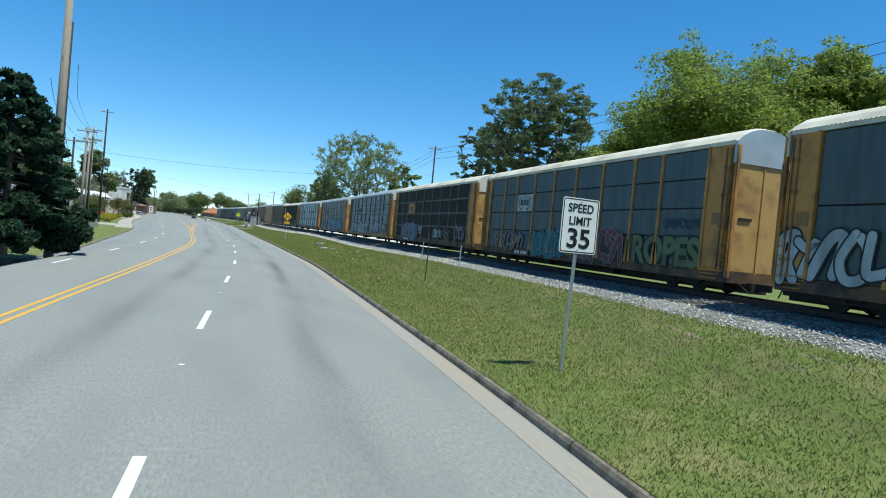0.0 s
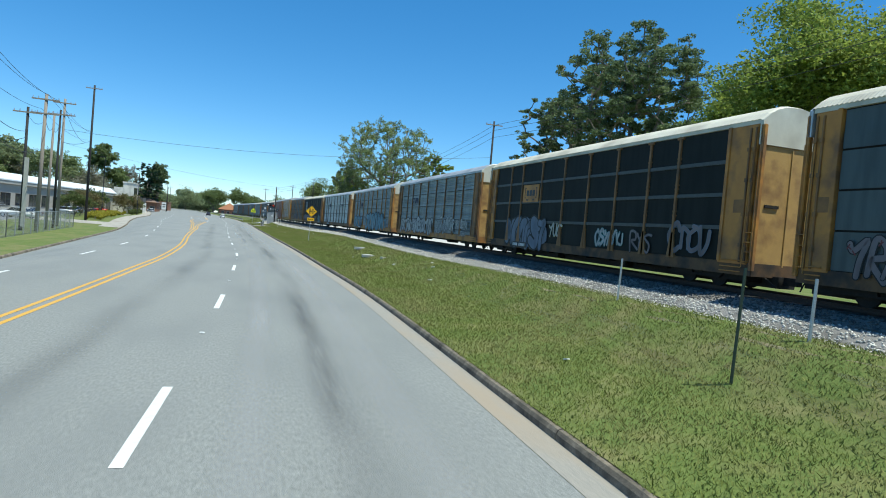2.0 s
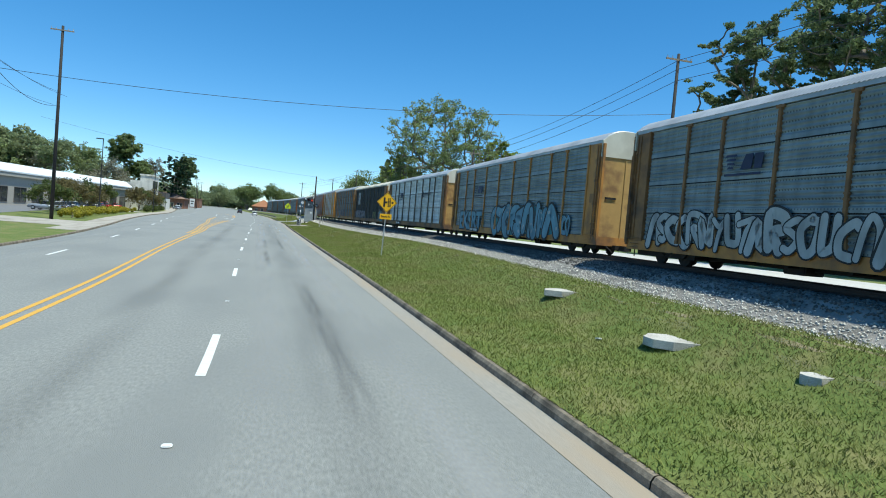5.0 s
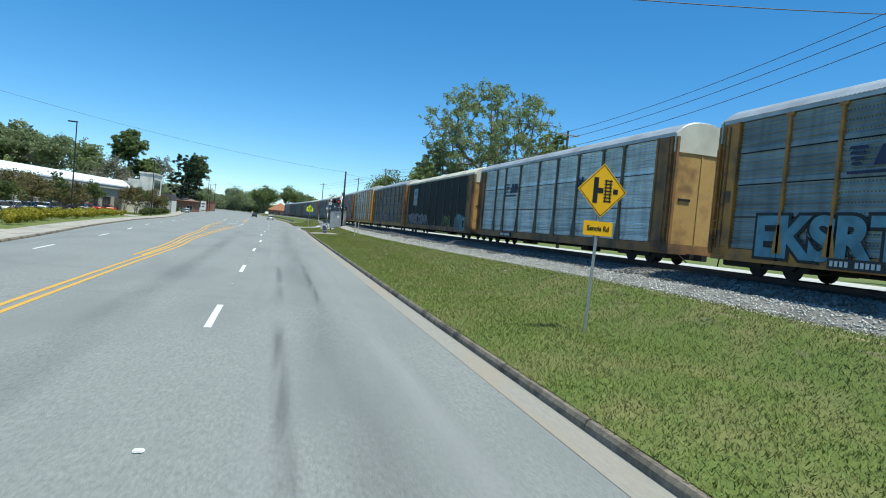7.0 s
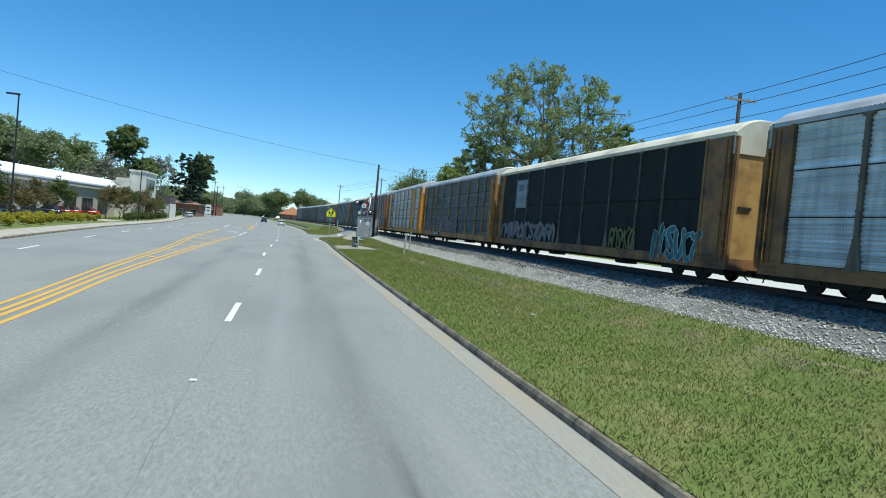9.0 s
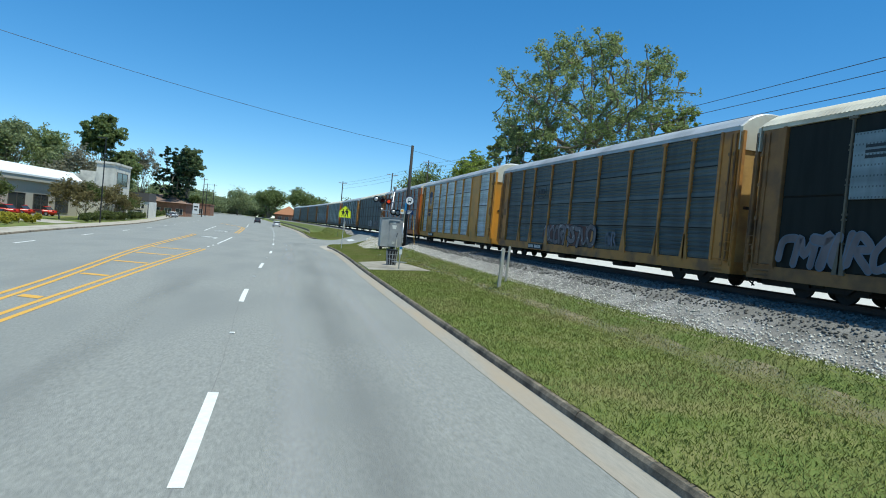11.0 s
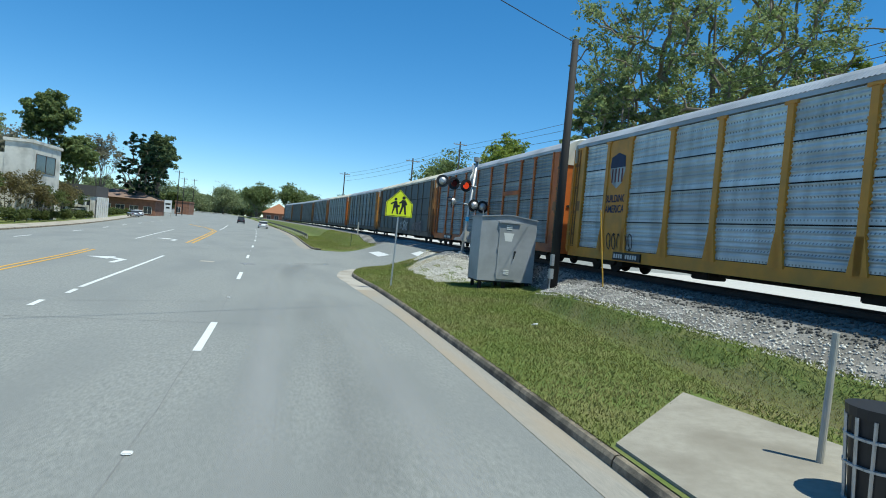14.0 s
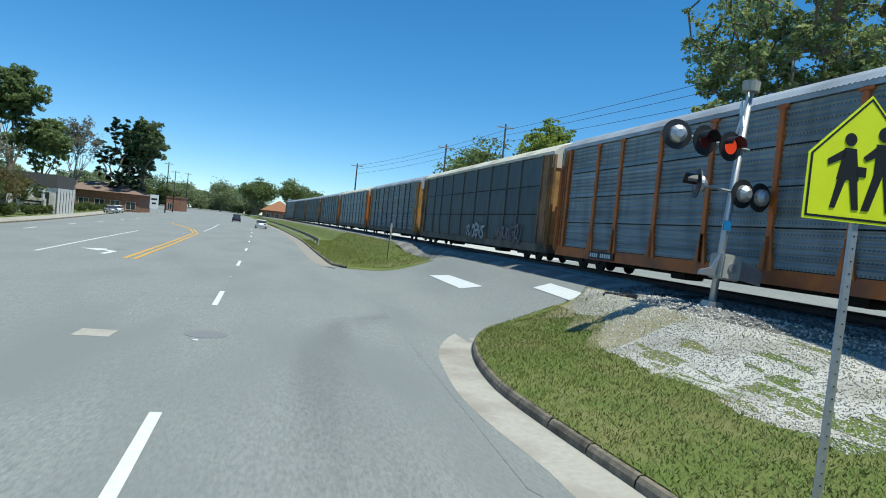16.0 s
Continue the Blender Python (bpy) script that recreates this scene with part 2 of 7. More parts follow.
track = curve_of((-60, 10.2), (-20, 12.0), (0, 13.0), (33, 13.7), (53, 13.65), (75, 13.7), (97, 13.5), (119, 12.6), (141, 11.4), (159, 10.5), (175, 10.0), (190, 9.65), (203, 9.1), (228, 7.9), (260, 5.6), (300, 2.2), (345, -2.4), (400, -9.0), (480, -21), (600, -42))
bank = curve_of((-60, 1.25), (35, 1.3), (60, 1.08), (95, 1.2), (118, 1.0), (150, 0.98), (165, 1.12), (174, 1.2), (178, 0.92), (181, 0.8), (184, 0.92), (187, 1.3), (194, 1.5), (200, 1.55), (700, 1.7))
RAIL_Z = 1.9


def edge_off(y):
    """How far the ballast reaches out from the wagons; it narrows behind the signal cabinet."""
    wide = 1.85 + 0.3 * step(80, 105, y) + 0.5 * step(118, 140, y) - 0.5 * step(184, 196, y)
    return wide - (wide - 0.8) * step(176.5, 181, y) * (1 - step(186, 192, y))


ramp_from = curve_of((-60, 0.55), (100, 0.55), (132, 0.74), (165, 0.76), (181, 0.86), (186, 0.55), (200, 0.5), (230, 0.6), (700, 0.6))


def verge_z(x, y):
    """The height of the grass between the kerb and the ballast."""
    k = kerb(y) if y < 200 else island_kerb(y)
    e = track(y) - edge_off(y)
    u = min(1.2, max(0.0, (x - k) / max(0.5, e - k)))
    low = grade(y) + 0.14
    mound = 0.12 * step(166, 180, y) * (1 - step(205, 216, y)) * min(1, u * 1.2)
    flat = low + 0.24 * u + mound
    z = flat + (bank(y) - flat) * step(ramp_from(y), 1.0, u)
    if 205 < y < 226:
        base = ramp_z(x, y) + 0.01 + 0.12 * step(214.0, 216.5, y)
        return base + (z - base) * step(215, 226, y)
    return max(z, ramp_z(x, y) + 0.09 * (1 - step(189, 193, y)) + 0.01) if 189 < y < 206 else z


def ramp_z(x, y):
    """The height of the side road where it climbs to the railway."""
    return grade(y) + 0.008 + (1.8 - grade(y)) * step(2.6, track(y) + 0.5, x) ** 1.25 * step(186, 193, y) * (1 - step(212, 226, y))


def ribbon(name, material, a, b, y0, y1, lift, d=2.0, parent=None, cols=1, gradef=grade):
    rows = []
    for y in steps(y0, y1, d):
        xa, xb = a(y), b(y)
        rows.append([(xa + (xb - xa) * j / cols, y, gradef(y) + lift) for j in range(cols + 1)])
    return part(name, grid(rows), material, parent)


# ---- ground, road, kerbs ----
ground_rows = [[(x, y, -1.9 + 0.35 * noise.noise((x * 0.01, y * 0.01, 0))) for x in (-2500, -900, -400, -200, -120, -80, -50, -25, 0, 25, 50, 80, 120, 200, 400, 900, 2500)] for y in (-2500, -900, -300, -100, -40, 0, 50, 100, 150, 200, 260, 330, 420, 600, 1000, 2500)]
tagged(part("ground", grid(ground_rows), GRASS), "patchy green grass and bare earth reaching the horizon", "ground", kind="structure")


def road_right(y):
    if y < 184:
        return kerb(y) - 0.5 - 0.32 * step(174, 183, y)
    if y < 214:
        return 1.35 + 0.02 * (y - 184) - 0.9 * step(205, 214, y)
    return island_kerb(y) - 0.9


def fall(y):
    """How far the far side of the road lies below its crown."""
    return 0.68 - 0.38 * step(250, 350, y) - 0.3 * step(350, 460, y)


def low(y):
    return grade(y) - fall(y)


def hinge(y):
    return max(left_kerb(y) + 1.0, (left_lane(y) if y < 300 else left_kerb(y) + 10) - 0.6)


rows = []
for y in steps(-80, 700, 2.0):
    k, h, r = left_kerb(y), hinge(y), road_right(y)
    row = [(k + (h - k) * j / 4, y, grade(y) - fall(y) * (1 - step(0, 1, j / 4))) for j in range(5)]
    rows.append(row + [(h + (r - h) * j / 5, y, grade(y)) for j in range(1, 6)])
road = tagged(part("road", grid(rows), ASPHALT), "grey worn asphalt four-lane road with rubber stains", "road", kind="structure")


def near_gutter(y):
    if y < 184:
        return kerb(y) - 0.5 - 0.32 * step(174, 183, y)
    return curve_of((184, 1.58), (187.2, 1.3), (189.6, 1.5), (191.3, 1.8), (193.6, 2.75), (195.2, 4.1))(y)


gutter = ribbon("gutter", GUTTER, near_gutter, lambda y: kerb(y) + 0.01, -80, 182, 0.006, 1.0)
tagged(ribbon("gutter_corner", CONCRETE, near_gutter, lambda y: kerb(y) + 0.01, 182, 194.2, 0.006, 0.6), "pale concrete apron round the corner kerb", "gutter", kind="structure")
tagged(gutter, "pale stained concrete gutter along the kerb", "gutter", kind="structure")
tagged(ribbon("gutter_far", GUTTER, lambda y: island_kerb(y) - 0.95, lambda y: island_kerb(y) + 0.01, 214, 500, 0.006), "pale concrete gutter along the far verge", "gutter", kind="structure")


def kerb_run(name, line, y0, y1, d, side, label):
    """A concrete kerb with a rounded upper edge along the line; side 1: the verge lies to its right."""
    holder = thing(name, label, "kerb", kind="structure")
    ys = steps(y0, y1, d)
    for a, b in zip(ys, ys[1:]):
        rows = []
        for y in (a + 0.012, (a + b) / 2, b - 0.012):
            x = line(y)
            g = max(grade(y), ramp_z(x + side * 0.1, y)) if 186 < y < 222 and side > 0 else (grade(y) if side > 0 else low(y))
            rows.append([(x + side * o, y, g + z) for o, z in ((0.0, -0.05), (0.015, 0.09), (0.05, 0.145), (0.09, 0.155), (0.13, 0.15), (0.14, -0.05))])
        part("kerb_stone", grid(rows), KERB_SIDE, holder)
    return holder


kerb_run("kerb", kerb, -20, 182, 3.05, 1, "weathered concrete kerb stones, darkened for their shadowed face")
kerb_run("kerb_corner", kerb, 182, 194, 1.0, 1, "curved concrete kerb at the side road's corner")
kerb_run("kerb_island", island_kerb, 213.7, 300, 3.05, 1, "concrete kerb round the grass island past the side road")
kerb_run("kerb_opposite", left_kerb, -10, 330, 4.0, -1, "concrete kerb on the opposite side of the road")

# verge, bank and ballast bed
rows = [[(kerb(y) + 0.12 + (track(y) - edge_off(y) - kerb(y) - 0.12) * j / 24, y, verge_z(kerb(y) + 0.12 + (track(y) - edge_off(y) - kerb(y) - 0.12) * j / 24, y) + 0.02 + (0.012 * noise.noise((j * 0.9, y * 0.7, 0)) if 0 < j < 24 else 0)) for j in range(25)] for y in steps(-80, 195.6, 0.92)]
tagged(part("verge", grid(rows), GRASS), "mown grass verge, dry and brown near the ballast", "grass", kind="structure")
rows = [[(island_kerb(y) + 0.17 + (track(y) - edge_off(y) - island_kerb(y) - 0.17) * j / 12, y, verge_z(island_kerb(y) + 0.17 + (track(y) - edge_off(y) - island_kerb(y) - 0.17) * j / 12, y)) for j in range(13)] for y in steps(213.6, 216.6, 0.5)[:-1] + steps(216.6, 600, 2.0)]
tagged(part("verge_island", grid(rows), GRASS), "grass island between road and railway past the crossing", "grass", kind="structure")


def bed(y):
    t = track(y)
    e = bank(y)
    if 192 < y < 224:
        e += (min(e, ramp_z(t - edge_off(y), y) - 0.06) - e) * step(192, 195, y) * (1 - step(216, 224, y))
    return [(t - edge_off(y) - 0.1, e - 0.05), (t - edge_off(y), e + 0.01), (t - edge_off(y) * 0.78, e + 0.2), (t - edge_off(y) * 0.4, 1.66), (t - edge_off(y) * 0.2, 1.72), (t + 1.1, 1.74), (t + 2.8, 1.7), (t + 4.2, 1.42), (t + 9, 1.38)]


rows = [[(x, y, z) for x, z in bed(y)] for y in steps(-80, 600, 1.5)]
tagged(part("ballast_bed", grid(rows), BALLAST), "grey crushed stone railway ballast bed", "ballast", kind="structure")
rows = [[(track(y) + o, y, z) for o, z in ((8.9, 1.38), (20, 1.38), (34, 1.5), (60, 1.2), (120, 0.6), (300, -0.8))] for y in steps(-80, 600, 10)]
tagged(part("field_behind", grid(rows), GRASS), "grass behind the railway under the trees", "grass", kind="structure")
tagged(ribbon("road_behind", PALE_LANE, lambda y: track(y) + 4.3, lambda y: track(y) + 18, 72, 420, 1.46, 6.0, gradef=lambda y: 0.0), "pale concrete lane behind the railway", "road", kind="structure")

# side road over the railway


rows = []
for y in steps(180.5, 216.5, 0.5):
    x0, x1 = road_right(y) - 0.25, track(y) + 14
    row = []
    for j in range(41):
        x = x0 + (x1 - x0) * j / 40
        z = ramp_z(x, y) - (0.004 if x > 0.9 else 0.012)
        if x > kerb(y) + 0.1 and y < 195.6 or (y > 215.4 and x > island_kerb(y) + 0.1):
            z -= 0.14
        row.append((x, y, z))
    rows.append(row)
tagged(part("side_road", grid(rows), ASPHALT), "asphalt side road rising over the railway crossing", "road", kind="structure")

# ---- road markings ----
marks = thing("lane_markings", "worn white painted lane dashes on asphalt", "road marking", kind="structure")


def strip(line, y0, y1, half, material, parent, lift=0.006, name="dash"):
    return ribbon(name, material, lambda y: line(y) - half, lambda y: line(y) + half, y0, y1, lift, 1.1, parent)


DASHES = [4.5, 16.4, 28.4, 40.2, 53.0, 63.8, 78.4, 93.2, 105.5, 118.8, 130.7, 143.6, 156.1, 169.2, 183.0, 195.9, 209.6, 222.5, 235.5, 248.5, 261.5, 274.5]
for y in DASHES:
    strip(lane, y, y + 3.25, 0.075, WHITE_LINE, marks)
    strip(left_lane, y + 4, y + 7.2, 0.07, WHITE_LINE, marks)
yellow = thing("centre_lines", "double yellow centre lines with hatched median", "road marking", kind="structure")
for o in (-0.16, 0.16):
    strip(lambda y, o=o: centre(y) + o, -60, 168.5, 0.065, YELLOW_LINE, yellow, 0.006, "line")
    strip(lambda y, o=o: centre_left(y) + o, 110, 194, 0.065, YELLOW_LINE, yellow, 0.008, "line")
for y in steps(118, 166, 6.0):
    xa, xb = centre_left(y) + 0.3, centre(y) - 0.3
    if xb - xa > 0.3:
        rows = [[(xa, y + s, grade(y) + 0.007), (xb, y + s - 0.2, grade(y) + 0.007)] for s in (0, 0.45)]
        part("hatch_bar", grid(rows), YELLOW_LINE, yellow)


def painted(points, half, material, parent, name="line"):
    """A painted stripe through points on the road."""
    rows = []
    for i, (x, y) in enumerate(points):
        a, b = points[max(0, i - 1)], points[min(len(points) - 1, i + 1)]
        d = Vector((b[0] - a[0], b[1] - a[1])).normalized()
        rows.append([(x - d.y * half, y + d.x * half, grade(y) + 0.009), (x + d.y * half, y - d.x * half, grade(y) + 0.009)])
    return part(name, grid(rows), material, parent)


painted([(-6.85, 177.5), (-7.15, 185), (-7.5, 193)], 0.07, WHITE_LINE, marks)
for y in (171.0, 173.5, 176.0):
    painted([(-6.72, y), (-6.8, y + 1.0)], 0.07, WHITE_LINE, marks, "dot")
painted([(-12.55, 209), (-13.9, 224), (-15.1, 239)], 0.07, WHITE_LINE, marks)
painted([(-11.3, 252), (-12.0, 264), (-14.0, 290)], 0.07, WHITE_LINE, marks)
for o in (0.0, 0.4):
    painted([(-8.45 - o, 208.7), (-9.6 - o, 227), (-10.9 - o, 245)], 0.09, YELLOW_LINE, yellow)
    painted([(-10.9 - o, 245), (-13.0 - o, 256), (-18.2 - o, 272)], 0.09, YELLOW_LINE, yellow)


def turn_arrow(x, y, s):
    """A painted left-turn arrow."""
    out = [(0.1, 0), (0.1, 1.6), (-0.5, 2.2), (-0.5, 2.6), (-1.3, 2.0), (-0.5, 1.4), (-0.5, 1.75), (-0.1, 1.4), (-0.1, 0)]
    bm = bmesh.new()
    prism(bm, [(x + a * s, y + b * s) for a, b in out], grade(y) + 0.004, grade(y) + 0.008)
    return part("turn_arrow", bm, WHITE_LINE, marks)


turn_arrow(-8.4, 186.6, 1.3)
turn_arrow(-10.2, 210.3, 1.3)
for quad in (((5.14, 208.3), (5.75, 206.7), (5.9, 201.7), (5.2, 202.5)), ((6.9, 198.9), (7.5, 198.8), (7.45, 195.2), (6.85, 195.6))):
    rows = []
    for i in range(9):
        s = i / 8
        a = (quad[0][0] + (quad[3][0] - quad[0][0]) * s, quad[0][1] + (quad[3][1] - quad[0][1]) * s)
        b = (quad[1][0] + (quad[2][0] - quad[1][0]) * s, quad[1][1] + (quad[2][1] - quad[1][1]) * s)
        rows.append([(a[0] + (b[0] - a[0]) * j / 4, a[1] + (b[1] - a[1]) * j / 4, ramp_z(a[0] + (b[0] - a[0]) * j / 4, a[1] + (b[1] - a[1]) * j / 4) + 0.012) for j in range(5)])
    part("stop_bar", grid(rows), WHITE_LINE, marks)

# rubber stains and sealed cracks on the asphalt
stains = thing("road_wear", "dark rubber stains and sealed cracks", "road wear", kind="structure")

# ---- railway ----
rails = thing("railway_track", "steel rails on dark timber sleepers in ballast", "railway track", kind="structure")
for o in (0.5, 1.6):
    rows = []
    for y in steps(-60, 480, 3.0):
        t = track(y) + o
        rows.append([(t + a, y, RAIL_Z + z) for a, z in ((-0.07, -0.14), (-0.02, -0.1), (-0.02, -0.04), (-0.035, -0.03), (-0.035, 0.0), (0.035, 0.0), (0.035, -0.03), (0.02, -0.04), (0.02, -0.1), (0.07, -0.14))])
    part("rail", grid(rows), RUST, rails)
bm = bmesh.new()
box(bm, -0.1, 2.2, -0.11, 0.11, 1.62, 1.765)
tie0 = part("sleeper", bm, TIE, rails)
tie_mesh = tie0.data
tie0.matrix_basis = Matrix.Translation((track(0), 0, 0))
for i, y in enumerate(steps(0.55, 204, 0.72)):
    if i > 280:
        break
    share("sleeper", tie_mesh, rails, pose(track(y), y, 0, 0, 0, random.uniform(-1.5, 1.5)))

# ---- the train ----
AXLE_R = 0.33


def side_colour(key, base, metal, rough, holes=True):
    """Galvanised car side: faint rain streaks, level bands and rows of small dark vents."""
    m = mat(key, base, tuple(v * 0.8 for v in base), 1.6, rough, metal, 0.12, 14, tuple(v * 0.66 for v in base), 0.6, stretch=(1, 3.0, 0.45), random_tint=0.12)
    if not holes:
        return m
    n, l = m.node_tree.nodes, m.node_tree.links
    p = n["Principled BSDF"]
    src = p.inputs["Base Color"].links[0].from_socket
    co = n.new("ShaderNodeTexCoord")
    sep = n.new("ShaderNodeSeparateXYZ")
    l.new(co.outputs["Object"], sep.inputs["Vector"])

    def calc(op, a, b):
        q = n.new("ShaderNodeMath")
        q.operation = op
        for k, v in enumerate((a, b)):
            if isinstance(v, (int, float)):
                q.inputs[k].default_value = v
            else:
                l.new(v, q.inputs[k])
        return q.outputs["Value"]
    fy = calc("PINGPONG", calc("DIVIDE", sep.outputs["Y"], 0.085), 0.5)
    fz = calc("PINGPONG", calc("DIVIDE", calc("SUBTRACT", sep.outputs["Z"], 0.77), 0.238), 0.5)
    dots = calc("MULTIPLY", calc("LESS_THAN", fy, 0.2), calc("LESS_THAN", fz, 0.09))
    wave = n.new("ShaderNodeTexNoise")
    wave.inputs["Scale"].default_value, wave.inputs["Detail"].default_value = 1.0, 3
    mp = n.new("ShaderNodeMapping")
    mp.inputs["Scale"].default_value = (1, 0.25, 2.6)
    l.new(co.outputs["Object"], mp.inputs["Vector"])
    l.new(mp.outputs["Vector"], wave.inputs["Vector"])
    rng = n.new("ShaderNodeMapRange")
    rng.inputs["From Min"].default_value, rng.inputs["From Max"].default_value = 0.3, 0.7
    rng.inputs["To Min"].default_value, rng.inputs["To Max"].default_value = 0.7, 1.2
    l.new(wave.outputs["Fac"], rng.inputs["Value"])
    hsv = n.new("ShaderNodeHueSaturation")
    l.new(calc("MULTIPLY", rng.outputs["Result"], calc("SUBTRACT", 1.0, calc("MULTIPLY", dots, 0.5))), hsv.inputs["Value"])
    l.new(src, hsv.inputs["Color"])
    l.new(hsv.outputs["Color"], p.inputs["Base Color"])
    return m


YEL = mat("yellow rail paint", (0.52, 0.235, 0.045), (0.42, 0.185, 0.04), 3, 0.6, 0, 0.15, 30, (0.2, 0.1, 0.04), 0.45)
YEL2 = mat("bright yellow rail paint", (0.66, 0.295, 0.03), (0.57, 0.25, 0.028), 3, 0.5, 0, 0.1, 30, (0.46, 0.23, 0.035), 0.45)
# grime, with the shade of the end bays put into the same colour
BROWN = mat("grimy shaded yellow-brown paint", (0.31, 0.155, 0.05), (0.21, 0.105, 0.04), 3, 0.7, 0, 0.2, 30, (0.1, 0.06, 0.035), 0.35)
ORANGE = mat("orange rail paint", (0.55, 0.15, 0.02), (0.45, 0.12, 0.02), 3, 0.55, 0, 0.1, 30, (0.25, 0.08, 0.03), 0.25)
ROOF_WHITE = mat("cream roof", (0.68, 0.64, 0.52), (0.56, 0.52, 0.42), 2, 0.6, 0, 0.1, 20, (0.42, 0.38, 0.3), 0.3)
ROOF_GREY = mat("galvanised roof", (0.50, 0.52, 0.54), (0.40, 0.42, 0.44), 2, 0.45, 0.3, 0.1, 20, (0.32, 0.33, 0.34), 0.3)
# paler copy of the yellow end paint; sunlight is put into the colour
DOOR = mat("sunlit end door paint", (0.5, 0.31, 0.10), (0.42, 0.25, 0.08), 3, 0.6, 0, 0.15, 30, (0.24, 0.13, 0.05), 0.5)
PANEL_BLUE = side_colour("slate blue car panels", (0.08, 0.104, 0.108), 0.2, 0.55, False)
PANEL_DARK = side_colour("dark grimy car panels", (0.02, 0.023, 0.021), 0.05, 0.65, False)
PANEL_DARK.node_tree.nodes["Principled BSDF"].inputs["Specular IOR Level"].default_value = 0.15
PANEL_SLATE = side_colour("slate corrugated car panels", (0.115, 0.14, 0.143), 0.3, 0.5)
PANEL_GREY = side_colour("grey corrugated car panels", (0.27, 0.32, 0.335), 0.3, 0.45)
PANEL_SILVER = side_colour("silver corrugated car panels", (0.7, 0.76, 0.78), 0.4, 0.36)
GRIMY = mat("soot-stained yellow sill", (0.17, 0.09, 0.035), (0.075, 0.045, 0.025), 2.5, 0.75, 0, 0.2, 30, (0.035, 0.026, 0.02), 0.5)
TAUPE = mat("grimy taupe steel", (0.17, 0.145, 0.10), (0.12, 0.10, 0.075), 3, 0.7, 0, 0.2, 30, (0.07, 0.06, 0.045), 0.4)
STRAP = mat("pale worn strap", (0.09, 0.1, 0.1), (0.06, 0.065, 0.065), 4, 0.6, 0.2, 0.1)
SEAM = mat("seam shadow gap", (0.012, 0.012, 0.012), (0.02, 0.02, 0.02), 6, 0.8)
WHITE_PAINT = paint("white lettering paint", (0.7, 0.7, 0.68))
BLACK_PAINT = paint("black paint", (0.02, 0.02, 0.022))


def lettering(text, size, at, material, parent, name="lettering", bold=0.0, squeeze=1.0):
    """Flat letters from the built-in font as a mesh; at maps its x to the writing direction and y to up."""
    cu = bpy.data.curves.new("t", "FONT")
    cu.body, cu.size, cu.align_x, cu.align_y = text, size, "CENTER", "CENTER"
    cu.offset, cu.extrude = bold, 0.002
    tmp = bpy.data.objects.new("t", cu)
    scene.collection.objects.link(tmp)
    bpy.context.view_layer.update()
    me = bpy.data.meshes.new_from_object(tmp.evaluated_get(bpy.context.evaluated_depsgraph_get()))
    bpy.data.objects.remove(tmp)
    bpy.data.curves.remove(cu)
    me.transform(Matrix.Diagonal((squeeze, 1, 1, 1)))
    me.materials.append(material)
    ob = new(name, me)
    ob.parent = parent
    ob.matrix_basis = at
    return ob


# writing on the near side of the train: x runs towards -y of the car, up stays up, normal towards -x
SIDE = Matrix(((0, 0, -1, 0), (-1, 0, 0, 0), (0, 1, 0, 0), (0, 0, 0, 1)))


def bowed_roof(length, width, z0, rise, pitch, end):
    """A corrugated arched roof sheet: ridges run across the car."""
    prof = []
    for i in range(11):
        a = i / 10
        prof.append((width * a, rise * (1 - abs(2 * a - 1) ** 2.6)))
    rows = []
    for i, y in enumerate(steps(end, length - end, pitch)):
        up = 0.02 if i % 2 else 0.0
        rows.append([(x, y, z0 + z + up) for x, z in prof])
    rows.insert(0, [(x, end - 0.05, z0 + z - 0.05) for x, z in prof])
    rows.append([(x, length - end + 0.05, z0 + z - 0.05) for x, z in prof])
    return grid(rows)


def truck(parent, y):
    """A two-axle bogie under a car."""
    bm = bmesh.new()
    for side in (0.28, 1.82):
        out = [(-1.0, 0.36), (-0.75, 0.56), (-0.3, 0.5), (-0.22, 0.28), (0.22, 0.28), (0.3, 0.5), (0.75, 0.56), (1.0, 0.36), (0.85, 0.24), (-0.85, 0.24)]
        m = Matrix(((0, 0, 1, side), (1, 0, 0, y), (0, 1, 0, 0), (0, 0, 0, 1)))
        prism(bm, out, -0.05, 0.05, m)
    box(bm, 0.25, 1.85, y - 0.16, y + 0.16, 0.34, 0.56)
    t = part("bogie", bm, DARK_STEEL, parent)
    for a in (-0.62, 0.62):
        bm = bmesh.new()
        for x in (0.5, 1.6):
            rod(bm, (x - 0.05, y + a, AXLE_R), (x + 0.03, y + a, AXLE_R), AXLE_R, AXLE_R, 20)
            rod(bm, (x - 0.07, y + a, AXLE_R), (x - 0.05, y + a, AXLE_R), AXLE_R * 0.55, AXLE_R, 20)
        rod(bm, (0.4, y + a, AXLE_R), (1.7, y + a, AXLE_R), 0.07, 0.07, 8)
        part("wheelset", bm, DARK_STEEL, t)


def edge_in(ya, yb, s, o):
    """A place o metres in from the outer edge of an end bay."""
    return ya + 0.1 + o if s > 0 else yb - 0.1 - o


def even_cut(L):
    """Start, posts and end of a wagon whose second and last but one bays are narrow."""
    a, b = 0.55, L - 0.5
    widths = (2.05, 1.5, 2.05, 2.05, 2.1, 2.05, 2.05, 1.5, 2.0)
    f = (b - a - 2.2) / sum(widths)
    return a, [a + 1.15 + f * sum(widths[:k]) for k in range(10)], b


